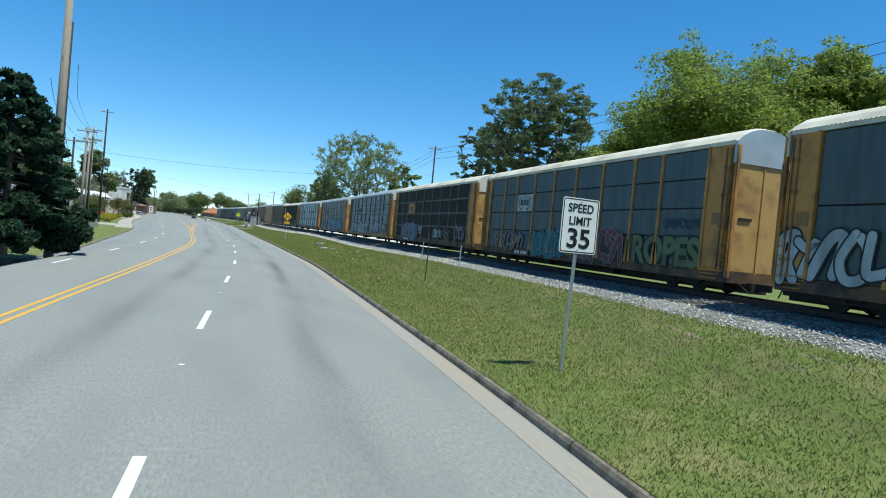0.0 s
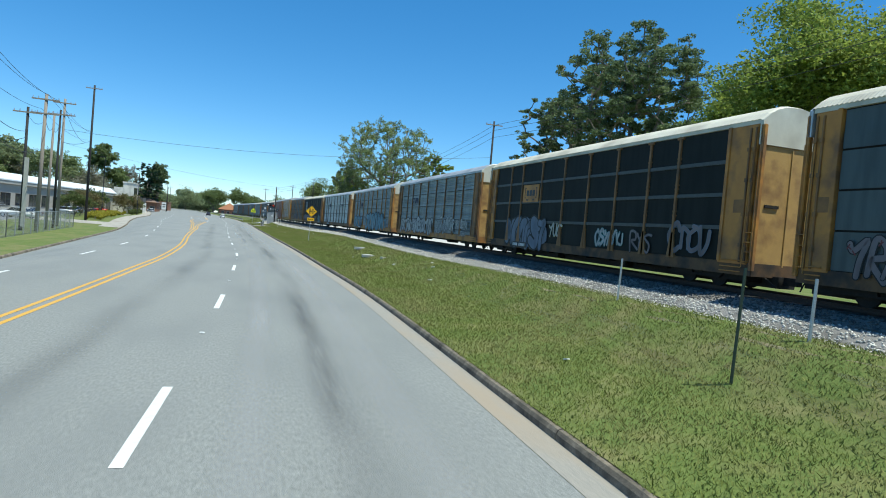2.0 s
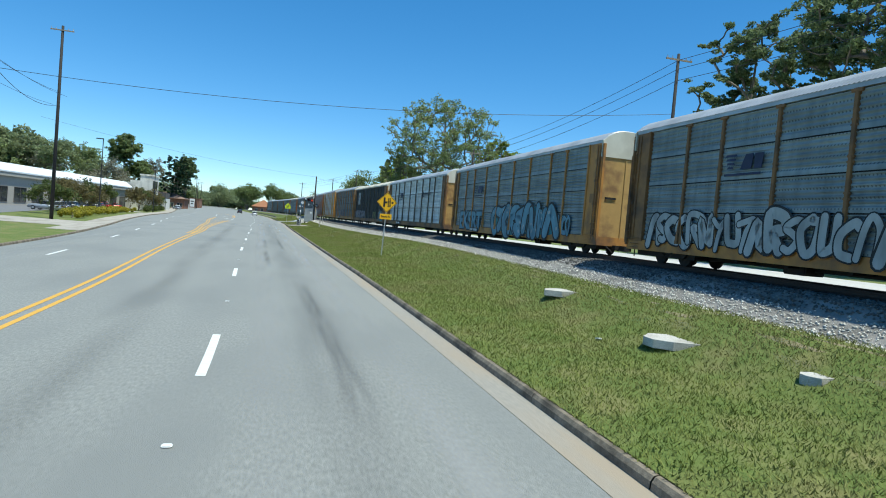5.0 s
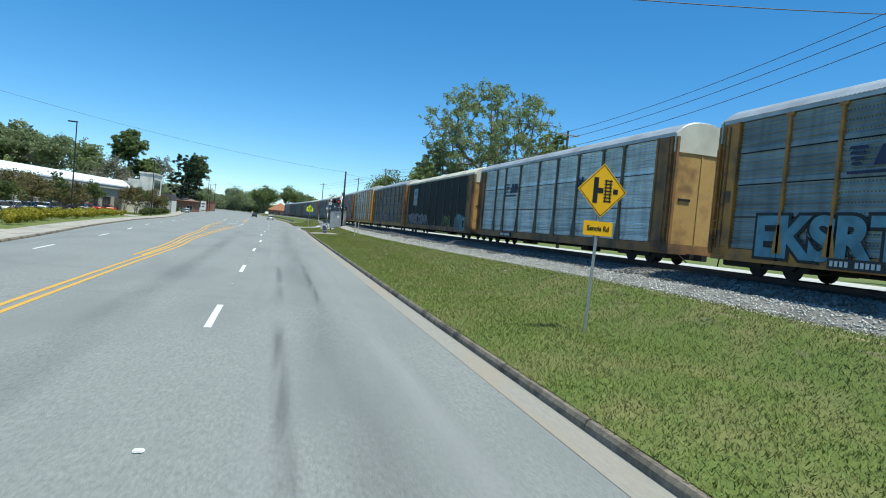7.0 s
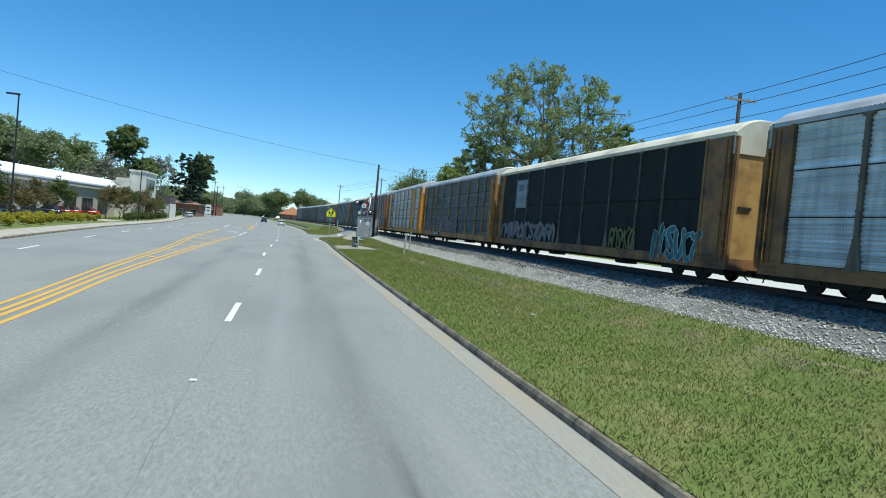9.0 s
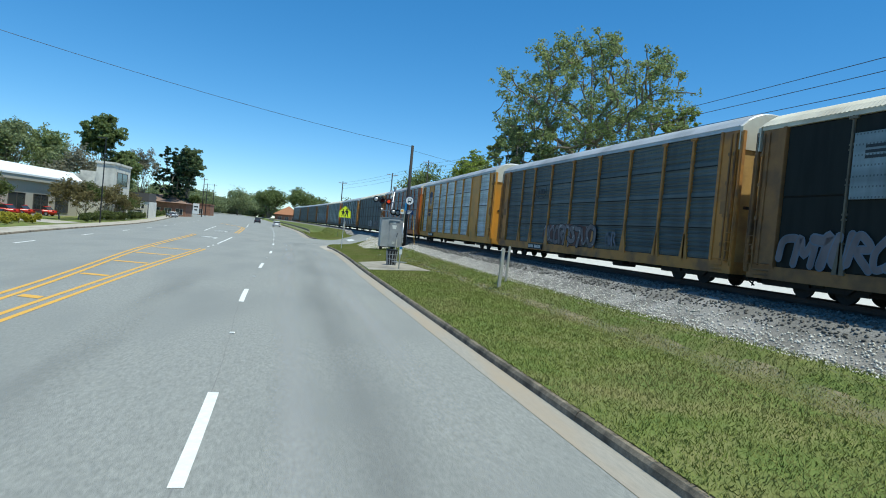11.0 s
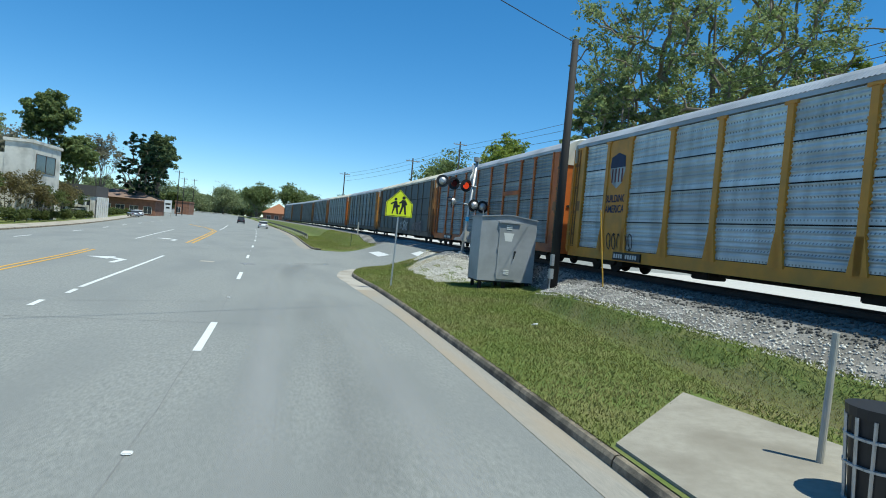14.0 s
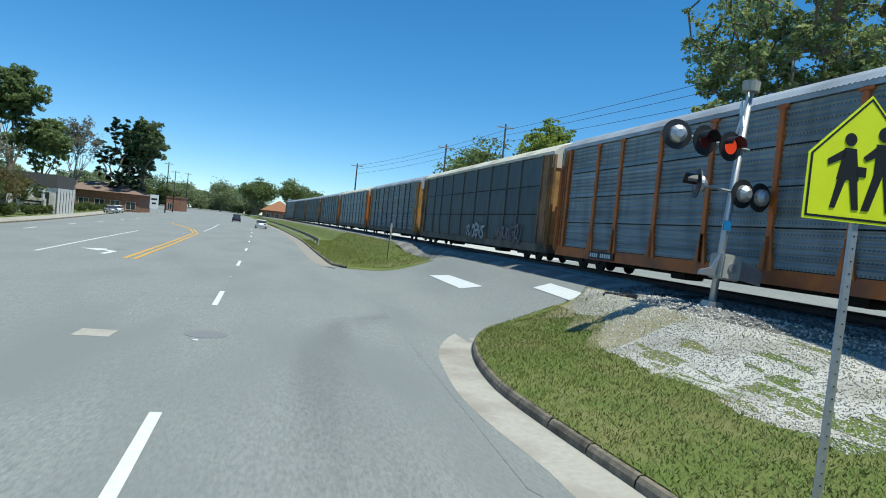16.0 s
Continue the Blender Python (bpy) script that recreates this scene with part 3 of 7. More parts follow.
def autorack(y0, y1, style):
    """A covered car-carrying wagon standing on the rails between y0 and y1."""
    p0 = Vector((track(y0), y0, RAIL_Z))
    p1 = Vector((track(y1), y1, RAIL_Z))
    d = p1 - p0
    turn = -math.degrees(math.atan2(d.x, d.y))
    grow = 1.0 + 0.1 * step(125, 185, (y0 + y1) / 2)
    L = d.length / grow
    car = thing("autorack_wagon", style["label"], "railway wagon", Matrix.Translation(p0) @ pose(0, 0, 0, 0, 0, turn) @ Matrix.Diagonal((grow, grow, grow, 1)), "wagons of the train")
    a, ys, b = style["cut"] if "cut" in style else even_cut(L)
    W = 2.15
    frame_m, panel_m, roof_m, end_m = style["frame"], style["panel"], style["roof"], style["ends"]
    sill, top = 0.42, 4.34
    # sill and deck
    bm = bmesh.new()
    box(bm, 0.06, W - 0.06, a + 0.05, b - 0.05, sill - 0.04, sill + 0.3)
    part("sill", bm, style.get("sill", frame_m), car)
    bm = bmesh.new()
    # large deep values lower the beam to stand in for shade under the wagon
    box(bm, 0.8, W - 0.8, a - 0.15, b + 0.15, sill - style.get("deep", 0.16), sill)
    box(bm, 0.3, W - 0.3, a + 0.4, a + 3.5, sill - 0.2, sill - 0.03)
    box(bm, 0.3, W - 0.3, b - 3.5, b - 0.4, sill - 0.2, sill - 0.03)
    for yy in steps(a + 3.6, b - 3.6, 1.7):
        box(bm, 0.2, W - 0.2, yy - 0.05, yy + 0.05, sill - 0.1, sill)
    for yy in (a + 6.2, b - 7.4):
        box(bm, 0.5, 1.1, yy, yy + 0.7, sill - 0.26, sill - 0.02, 0.03)
    part("underframe", bm, DARK_STEEL, car)
    # near-black core behind the panels: the shade in their gaps is painted on
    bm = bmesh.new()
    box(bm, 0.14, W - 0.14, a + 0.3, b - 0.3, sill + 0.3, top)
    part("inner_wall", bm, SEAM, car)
    # end posts with doors
    for ya, yb, s in ((a, ys[0], 1), (ys[-1], b, -1)):
        e = yb - ya
        bm = bmesh.new()
        ea, eb = (ya + 0.2, yb) if s > 0 else (ya, yb - 0.2)
        box(bm, 0.03, 0.15, ea, eb, sill + 0.25, top - 0.02, 0.015)
        part("end_bay", bm, end_m, car)
        bm = bmesh.new()
        box(bm, W - 0.15, W - 0.03, ea, eb, sill + 0.25, top - 0.02, 0.015)
        part("end_bay", bm, end_m, car)
        bm = bmesh.new()
        yy = ya + 0.12 if s > 0 else yb - 0.12
        box(bm, 0.13, W - 0.13, yy - 0.05, yy + 0.05, sill + 0.2, top - 0.55, 0.02)
        box(bm, W / 2 - 0.02, W / 2 + 0.02, yy - 0.075, yy + 0.075, sill + 0.25, top - 0.62)
        door = part("end_door", bm, style.get("door", DOOR if end_m is YEL else end_m), car)
        bm = bmesh.new()
        box(bm, 0.3, 0.75, yy - 0.09, yy + 0.09, sill + 1.75, sill + 1.83)
        part("door_latch", bm, DARK_STEEL, door)
        bm = bmesh.new()
        box(bm, 0.022, 0.03, (ea + eb) / 2 - 0.28, (ea + eb) / 2 + 0.1, sill + 1.6, sill + 1.95)
        part("stencil_panel", bm, style.get("sten", BROWN), car)
        for o in (0.16, 0.34):
            bm = bmesh.new()
            rib = edge_in(ya, yb, s, o)
            box(bm, 0.0, 0.04, rib - 0.03, rib + 0.03, sill + 0.3, top - 0.1, 0.008)
            for zz in (0.7, 1.5, 2.4, 3.2):
                box(bm, -0.03, 0.03, rib - 0.05, rib + 0.05, sill + zz, sill + zz + 0.1, 0.01)
            part("locking_bar", bm, BROWN, car)
        bm = bmesh.new()
        for zz in (0.3, 0.42, 0.6):
            rod(bm, (0.0, ea + 0.15, sill + zz - 0.25), (0.0, eb - 0.15, sill + zz - 0.25), 0.015, 0.015, 5)
        part("grab_rail", bm, style.get("rungs", end_m), car)
        edge = ya if s > 0 else yb
        for x in (0.0, W - 0.12):
            bm = bmesh.new()
            box(bm, x, x + 0.12, edge - 0.02 if s > 0 else edge - 0.1, edge + 0.1 if s > 0 else edge + 0.02, sill + 0.1, top - 0.05, 0.015)
            part("corner_post", bm, end_m, car)
        bm = bmesh.new()
        box(bm, 0.0, 0.05, ya + (e - 0.12 if s > 0 else 0.0), ya + (e if s > 0 else 0.12), sill + 0.3, top, 0.01)
        part("bay_post", bm, end_m, car)
        bm = bmesh.new()
        mid = edge + s * 0.16
        for zz in (0.75, 1.0, 1.25, 1.5):
            rod(bm, (-0.03, mid - 0.14, zz), (-0.03, mid + 0.14, zz), 0.012, 0.012, 5)
        rod(bm, (-0.03, mid - 0.14, 0.6), (-0.03, mid - 0.14, 3.6), 0.014, 0.014, 5)
        rod(bm, (-0.03, mid + 0.14, 0.6), (-0.03, mid + 0.14, 3.6), 0.014, 0.014, 5)
        part("ladder", bm, style.get("rungs", end_m), car)
        # coupler
        bm = bmesh.new()
        ce = a if s > 0 else b
        box(bm, W / 2 - 0.1, W / 2 + 0.1, min(ce, ce - s * 0.54), max(ce, ce - s * 0.54), sill - 0.2, sill)
        part("coupler", bm, DARK_STEEL, car)
        bm = bmesh.new()
        rod(bm, (0.45, ce - s * 0.05, sill - 0.05), (0.6, ce - s * 0.3, 0.14), 0.02, 0.02, 6)
        part("brake_hose", bm, DARK_STEEL, car)
    # side panels between posts
    rows_n = style.get("rows", 1)
    z0, z1 = sill + 0.3, top - 0.03
    yw = ys[1] - ys[0]
    kind = style.get("sheet", "ribbed")
    for k in range(rows_n):
        h = (z1 - z0) / rows_n
        zb = k * h + z0 + 0.02
        prof = [(0.0, zb)]
        if kind == "ribbed":
            # level corrugations with a plain strip at the foot of each sheet
            count = round((h - 0.16) / 0.119)
            for i in range(count):
                zz = zb + 0.12 + (h - 0.16) * i / count
                q = (h - 0.16) / count
                prof += [(0.0, zz), (0.028, zz + q * 0.28), (0.028, zz + q * 0.55), (0.0, zz + q * 0.86)]
            prof.append((0.0, zb + h - 0.035))
        else:
            prof += [(0.0, zb + h * 0.33), (0.004, zb + h * 0.66), (0.0, zb + h - (0.045 if kind == "plate" else 0.02))]
        rows = [[(x, yy, z) for x, z in prof] for yy in (0.05, yw - 0.05)]
        rows.insert(0, [(0.1, 0.05, z) for _, z in prof])
        rows.append([(0.1, yw - 0.05, z) for _, z in prof])
        me = None
        for i, (yy, ye) in enumerate(zip(ys, ys[1:])):
            if i in style.get("solid", ()):
                continue
            m = Matrix.Translation((0.07, yy, 0)) @ Matrix.Diagonal((1, (ye - yy) / yw, 1, 1))
            if me is None:
                me = part("side_panel", grid(rows), panel_m, car)
                me.matrix_basis = m
            else:
                share("side_panel", me.data, car, m)
        if k and kind == "strap":
            bm = bmesh.new()
            box(bm, 0.035, 0.075, ys[0], ys[-1], zb - 0.07, zb + 0.04, 0.01)
            part("strap", bm, STRAP, car)
    bm = bmesh.new()
    box(bm, W - 0.14, W - 0.06, ys[0], ys[-1], z0, z1)
    part("far_side", bm, panel_m, car)
    if style.get("posts", True):
        bm = bmesh.new()
        pw = style.get("post", 0.055)
        box(bm, 0.0, 0.09, -pw, pw, sill + 0.25, top, 0.012)
        box(bm, -0.01, 0.06, -pw - 0.09, pw + 0.09, top - 0.1, top - 0.02, 0.01)
        for zz in (0.95, 1.5, 1.62, 2.3, 2.42, 3.1, 3.22):
            box(bm, 0.02, 0.06, -pw - 0.035, pw + 0.035, sill + zz, sill + zz + 0.045)
        prism(bm, [(-pw, 0.75), (pw, 0.75), (pw + 0.13, 0.0), (-pw - 0.13, 0.0)], -0.04, 0.04, Matrix(((0, 0, 1, 0.04), (1, 0, 0, 0), (0, 1, 0, sill + 0.25), (0, 0, 0, 1))))
        first = None
        for yy in ys[1:-1]:
            if first is None:
                first = part("side_post", bm, frame_m, car)
                first.matrix_basis = Matrix.Translation((0.02, yy, 0))
            else:
                share("side_post", first.data, car, Matrix.Translation((0.02, yy, 0)))
    bm = bmesh.new()
    box(bm, 0.02, 0.12, a + 0.15, b - 0.15, top - 0.02, top + 0.1)
    part("roof_rail", bm, style.get("rail", roof_m), car)
    part("roof", bowed_roof(b - a, W, top + 0.08, 0.44, 0.062, 0.12), roof_m, car).matrix_basis = Matrix.Translation((0, a, 0))
    # end caps under the arch
    prof = [(W * i / 10, 0.42 * (1 - abs(2 * i / 10 - 1) ** 2.6)) for i in range(11)]
    for yy in (a + 0.03, b - 0.13):
        bm = bmesh.new()
        prism(bm, [(x, z) for x, z in prof] + [(W, -0.62), (0, -0.62)], 0, 0.1, Matrix(((1, 0, 0, 0), (0, 0, 1, yy), (0, 1, 0, top + 0.06), (0, 0, 0, 1))))
        part("end_cap", bm, style.get("cap", roof_m), car)
    for y in (a + 2.2, b - 2.2):
        truck(car, y)
    return car, a, b, L


def on_side(y, z, x=0.045):
    """A pose for lettering on the near side of a wagon."""
    return Matrix.Translation((x, y, z)) @ SIDE


def bars(car, y, z, count, w, h, material, gap=0.05, name="lettering_bar"):
    bm = bmesh.new()
    for i in range(count):
        box(bm, 0.0, 0.012, y - (w + gap) * i - w, y - (w + gap) * i, z, z + h)
    return part(name, bm, material, car)


JOINTS = [-29, -8, 13, 33, 53, 75, 97.5, 119.2, 140.3, 159.5, 181.3, 202.8, 227, 250, 273, 296, 319, 342, 365]
S = dict
STYLES = [
    S(label="slate grey covered car-carrier wagon with yellow ends", frame=YEL, panel=PANEL_BLUE, roof=ROOF_GREY, ends=YEL),
    S(label="slate grey car-carrier wagon with white ribbed roof and graffiti", deep=0.3, sill=GRIMY, frame=YEL, panel=PANEL_BLUE, roof=ROOF_WHITE, ends=YEL, rows=2, sheet="plate", cap=ROOF_WHITE),
    S(label="slate blue car-carrier wagon with yellow posts, cream roof, graffiti", deep=0.3, sill=GRIMY, frame=YEL, panel=PANEL_BLUE, roof=ROOF_WHITE, ends=YEL, rows=4, sheet="plate", cap=ROOF_GREY, cut=(1.1, [2.31, 4.42, 5.96, 8.0, 10.0, 11.9, 13.8, 15.75, 17.25, 19.0], 19.9)),
    S(label="dark grimy car-carrier wagon with tan posts and graffiti", deep=0.3, sill=GRIMY, frame=BROWN, panel=PANEL_DARK, roof=ROOF_WHITE, ends=YEL, rows=4, sheet="strap", cut=(1.2, [2.45, 4.45, 5.9, 7.75, 9.65, 11.6, 13.65, 15.67, 17.0, 18.8], 19.75)),
    S(label="slate corrugated car-carrier wagon with dirty yellow ends, white graffiti", frame=BROWN, panel=PANEL_GREY, roof=ROOF_GREY, ends=BROWN, sill=YEL, rows=4, door=DOOR, cap=ROOF_WHITE, cut=(1.1, [2.28, 4.23, 5.68, 7.8, 9.9, 12.0, 14.15, 16.2, 17.75, 19.75], 20.75)),
    S(label="grey car-carrier wagon with large pale blue graffiti", frame=YEL, panel=PANEL_GREY, roof=ROOF_GREY, ends=YEL, rows=4, cap=ROOF_WHITE, cut=(0.9, [2.1, 4.1, 5.7, 8.1, 10.3, 12.49, 14.75, 17.0, 18.62, 20.44], 21.3)),
    S(label="silver grey car-carrier wagon with brown ends", frame=TAUPE, panel=PANEL_SILVER, roof=ROOF_GREY, ends=BROWN, sill=BROWN, rows=3, post=0.075, door=DOOR, cap=ROOF_WHITE, cut=(0.9, [2.05, 4.2, 5.75, 7.85, 9.95, 12.05, 14.5, 16.65, 18.1, 20.2], 21.1)),
    S(label="dark grimy car-carrier wagon with pale post lines, graffiti", frame=TAUPE, panel=PANEL_DARK, roof=ROOF_WHITE, ends=BROWN, sill=BROWN, rows=2, sheet="plate", post=0.035, door=DOOR, cap=ROOF_WHITE, cut=(0.55, [1.95, 4.0, 5.54, 7.55, 9.75, 11.86, 14.0, 15.95, 17.5, 19.4], 20.4)),
    S(label="slate grey car-carrier wagon with yellow posts and graffiti", frame=YEL, panel=PANEL_SLATE, roof=ROOF_GREY, ends=YEL, rows=4, cap=ROOF_WHITE, cut=(-0.15, [0.75, 1.95, 3.4, 5.4, 7.6, 9.8, 11.9, 13.8, 15.25, 17.05], 18.15)),
    S(label="yellow car-carrier wagon with bright silver panels", frame=YEL2, panel=PANEL_SILVER, roof=ROOF_GREY, ends=YEL2, rows=4, post=0.1, cap=ROOF_WHITE, cut=(0.8, [1.9, 3.75, 5.4, 7.4, 9.4, 11.6, 13.6, 15.75, 17.1, 18.7], 19.55), solid=(1, 7)),
    S(label="orange car-carrier wagon with slate grey panels", frame=ORANGE, panel=PANEL_GREY, roof=ROOF_GREY, ends=ORANGE, rows=4, post=0.08, door=ORANGE, cap=ROOF_WHITE, cut=(0.3, [1.4, 3.2, 4.7, 6.7, 8.7, 10.9, 13.1, 15.2, 16.7, 18.7], 19.4)),
    # far wagons get lightened panels: distance haze is put into their paint
    S(label="dark grimy car-carrier wagon with pale roof", frame=TAUPE, panel=PANEL_BLUE, roof=ROOF_WHITE, ends=BROWN, rows=3, sheet="plate", door=DOOR),
    S(label="light grey car-carrier wagon", frame=TAUPE, panel=PANEL_GREY, roof=ROOF_GREY, ends=YEL),
    S(label="slate car-carrier wagon with white roof", frame=TAUPE, panel=PANEL_GREY, roof=ROOF_WHITE, ends=ORANGE, sheet="plate"),
    S(label="grey car-carrier wagon far along the train", frame=TAUPE, panel=PANEL_GREY, roof=ROOF_GREY, ends=BROWN),
    S(label="slate grey car-carrier wagon far along the train", frame=TAUPE, panel=PANEL_SLATE, roof=ROOF_GREY, ends=BROWN, sheet="plate"),
    S(label="slate car-carrier wagon far along the train", frame=TAUPE, panel=PANEL_BLUE, roof=ROOF_GREY, ends=BROWN, sheet="plate"),
    S(label="grey car-carrier wagon near the end of the train", frame=TAUPE, panel=PANEL_GREY, roof=ROOF_GREY, ends=BROWN, sheet="plate"),
]
CARS = [autorack(a, b, st) for a, b, st in zip(JOINTS, JOINTS[1:], STYLES)]

# ---- signs ----
SIGN_WHITE = paint("reflective white", (0.78, 0.78, 0.76), 0.4)
SIGN_YELLOW = paint("reflective amber", (0.95, 0.5, 0.01), 0.4)
SIGN_LIME = paint("fluorescent lime", (0.9, 0.97, 0.02), 0.4)
SIGN_BLUE = paint("bus stop blue", (0.03, 0.22, 0.5), 0.4)
DARK_BLUE = paint("deep blue", (0.01, 0.03, 0.1), 0.4)
GREEN_STEEL = paint("dark green post", (0.03, 0.05, 0.03), 0.5)
BLACK_SIGN = paint("sign black", (0.012, 0.012, 0.012), 0.5)


def rounded(w, h, r, n=5):
    pts = []
    for cx, cy, a0 in ((w / 2 - r, h / 2 - r, 0), (-w / 2 + r, h / 2 - r, 90), (-w / 2 + r, -h / 2 + r, 180), (w / 2 - r, -h / 2 + r, 270)):
        for i in range(n + 1):
            a = radians(a0 + 90 * i / n)
            pts.append((cx + r * math.cos(a), cy + r * math.sin(a)))
    return pts


# sign faces look towards -y: x stays, y becomes up
FACE = Matrix(((1, 0, 0, 0), (0, 0, -1, 0), (0, 1, 0, 0), (0, 0, 0, 1)))


def plate(outline, z0, z1, material, parent, m, name):
    bm = bmesh.new()
    prism(bm, outline, z0, z1, m)
    return part(name, bm, material, parent)


def channel_post(parent, h, material=STEEL, lean=0.0, w=0.03):
    """A perforated U-channel sign post."""
    bm = bmesh.new()
    prism(bm, [(-w, -0.012), (-w, 0.03), (-w + 0.008, 0.03), (-w + 0.012, 0.0), (w - 0.012, 0.0), (w - 0.008, 0.03), (w, 0.03), (w, -0.012)], -0.3, h)
    for v in bm.verts:
        v.co.x += lean * v.co.z
    p = part("post", bm, material, parent)
    bm = bmesh.new()
    for i in range(int(h / 0.11)):
        rod(bm, (lean * (0.1 + i * 0.11), -0.016, 0.1 + i * 0.11), (lean * (0.1 + i * 0.11), -0.010, 0.1 + i * 0.11), 0.008, 0.008, 6)
    part("post_holes", bm, BLACK_SIGN, p)
    return p


def speed_sign(x, y):
    s = thing("speed_limit_sign", "white speed limit sign on a steel post", "road sign", pose(x, y, verge_z(x, y), 0, 0, 4))
    channel_post(s, 3.66, lean=0.03)
    m = Matrix.Translation((0.09, -0.03, 3.1)) @ FACE
    plate(rounded(0.92, 1.16, 0.06), -0.006, 0.0, SIGN_WHITE, s, m, "sign_plate")
    bm = bmesh.new()
    o, i = rounded(0.88, 1.12, 0.05), rounded(0.84, 1.08, 0.04)
    vo = [bm.verts.new(m @ Vector((a, b, 0.003))) for a, b in o]
    vi = [bm.verts.new(m @ Vector((a, b, 0.003))) for a, b in i]
    for k in range(len(vo)):
        bm.faces.new((vo[k], vo[(k + 1) % len(vo)], vi[(k + 1) % len(vi)], vi[k]))
    part("border", bm, BLACK_SIGN, s)
    lettering("SPEED", 0.25, m @ Matrix.Translation((0, 0.36, 0.005)), BLACK_SIGN, s, "word", 0.004, 0.95)
    lettering("LIMIT", 0.25, m @ Matrix.Translation((0, 0.09, 0.005)), BLACK_SIGN, s, "word", 0.004, 0.95)
    lettering("35", 0.56, m @ Matrix.Translation((0, -0.29, 0.005)), BLACK_SIGN, s, "number", 0.012, 1.1)
    bm = bmesh.new()
    for z in (0.5, -0.5):
        rod(bm, m @ Vector((0, z, 0)), m @ Vector((0, z, 0.012)), 0.014, 0.014, 8)
    part("bolt", bm, STEEL, s)
    return s


speed_sign(6.92, 11.6)


def crossing_sign(x, y):
    """An amber diamond warning of a side road with a railway."""
    s = thing("railway_crossing_sign", "amber diamond side-road railway warning sign with a name plate", "road sign", pose(x, y, verge_z(x, y), 0, 0, 2))
    channel_post(s, 3.9, lean=0.03)
    m = Matrix.Translation((0.1, -0.03, 3.4)) @ FACE
    r = 0.64
    plate([(0, -r), (r, 0), (0, r), (-r, 0)], -0.006, 0.0, SIGN_YELLOW, s, m, "sign_plate")
    bm = bmesh.new()
    for k in range(4):
        a0, a1 = radians(90 * k), radians(90 * k + 90)
        q = [(r * f * math.cos(a), r * f * math.sin(a)) for f, a in ((0.95, a0), (0.95, a1), (0.915, a1), (0.915, a0))]
        bm.faces.new([bm.verts.new(m @ Vector((u, v, 0.003))) for u, v in q])
    part("border", bm, BLACK_SIGN, s)
    bm = bmesh.new()
    for x0, x1, y0, y1 in ((-0.24, -0.12, -0.3, 0.3), (-0.12, 0.02, -0.06, 0.06), (0.28, 0.4, -0.06, 0.06)):
        prism(bm, [(x0, y0), (x1, y0), (x1, y1), (x0, y1)], 0.002, 0.006, m)
    part("road_symbol", bm, BLACK_SIGN, s)
    bm = bmesh.new()
    for xx in (0.08, 0.2):
        prism(bm, [(xx - 0.014, -0.27), (xx + 0.014, -0.27), (xx + 0.014, 0.27), (xx - 0.014, 0.27)], 0.002, 0.006, m)
    for k in range(7):
        yy = -0.24 + 0.08 * k
        prism(bm, [(0.04, yy - 0.016), (0.24, yy - 0.016), (0.24, yy + 0.016), (0.04, yy + 0.016)], 0.002, 0.0065, m)
    part("track_symbol", bm, BLACK_SIGN, s)
    m2 = Matrix.Translation((0.075, -0.03, 2.5)) @ FACE
    plate(rounded(0.76, 0.34, 0.03), -0.006, 0.0, SIGN_YELLOW, s, m2, "name_plate")
    lettering("Senoia Rd", 0.17, m2 @ Matrix.Translation((0, 0, 0.005)), BLACK_SIGN, s, "word", 0.003, 0.85)
    return s


crossing_sign(8.3, 93.4)


def figure_outline(m, bm, s, who):
    """Two plain walking symbols of a school sign, as flat shapes."""
    def disc(cx, cy, r):
        prism(bm, [(cx + r * math.cos(2 * math.pi * k / 14), cy + r * math.sin(2 * math.pi * k / 14)) for k in range(14)], 0.002, 0.006, m)
    if who:
        disc(0.13 * s, 0.22 * s, 0.055 * s)
        prism(bm, [(0.07 * s, 0.15 * s), (0.19 * s, 0.15 * s), (0.21 * s, -0.06 * s), (0.07 * s, -0.06 * s)], 0.002, 0.006, m)
        prism(bm, [(0.07 * s, -0.06 * s), (0.14 * s, -0.06 * s), (0.06 * s, -0.32 * s), (0.0, -0.32 * s)], 0.002, 0.006, m)
        prism(bm, [(0.14 * s, -0.06 * s), (0.21 * s, -0.06 * s), (0.24 * s, -0.32 * s), (0.19 * s, -0.32 * s)], 0.002, 0.006, m)
        prism(bm, [(0.07 * s, 0.13 * s), (0.1 * s, 0.07 * s), (0.0, 0.02 * s), (-0.02 * s, 0.05 * s)], 0.002, 0.006, m)
        prism(bm, [(0.2 * s, 0.12 * s), (0.26 * s, 0.02 * s), (0.22 * s, -0.02 * s), (0.18 * s, 0.06 * s)], 0.002, 0.006, m)
        return
    disc(-0.13 * s, 0.16 * s, 0.045 * s)
    prism(bm, [(-0.17 * s, 0.1 * s), (-0.08 * s, 0.1 * s), (-0.04 * s, -0.12 * s), (-0.21 * s, -0.12 * s)], 0.002, 0.006, m)
    prism(bm, [(-0.2 * s, -0.12 * s), (-0.14 * s, -0.12 * s), (-0.2 * s, -0.32 * s), (-0.24 * s, -0.32 * s)], 0.002, 0.006, m)
    prism(bm, [(-0.11 * s, -0.12 * s), (-0.05 * s, -0.12 * s), (-0.02 * s, -0.32 * s), (-0.07 * s, -0.32 * s)], 0.002, 0.006, m)
    prism(bm, [(-0.17 * s, 0.09 * s), (-0.16 * s, 0.03 * s), (-0.28 * s, -0.03 * s), (-0.29 * s, 0.01 * s)], 0.002, 0.006, m)
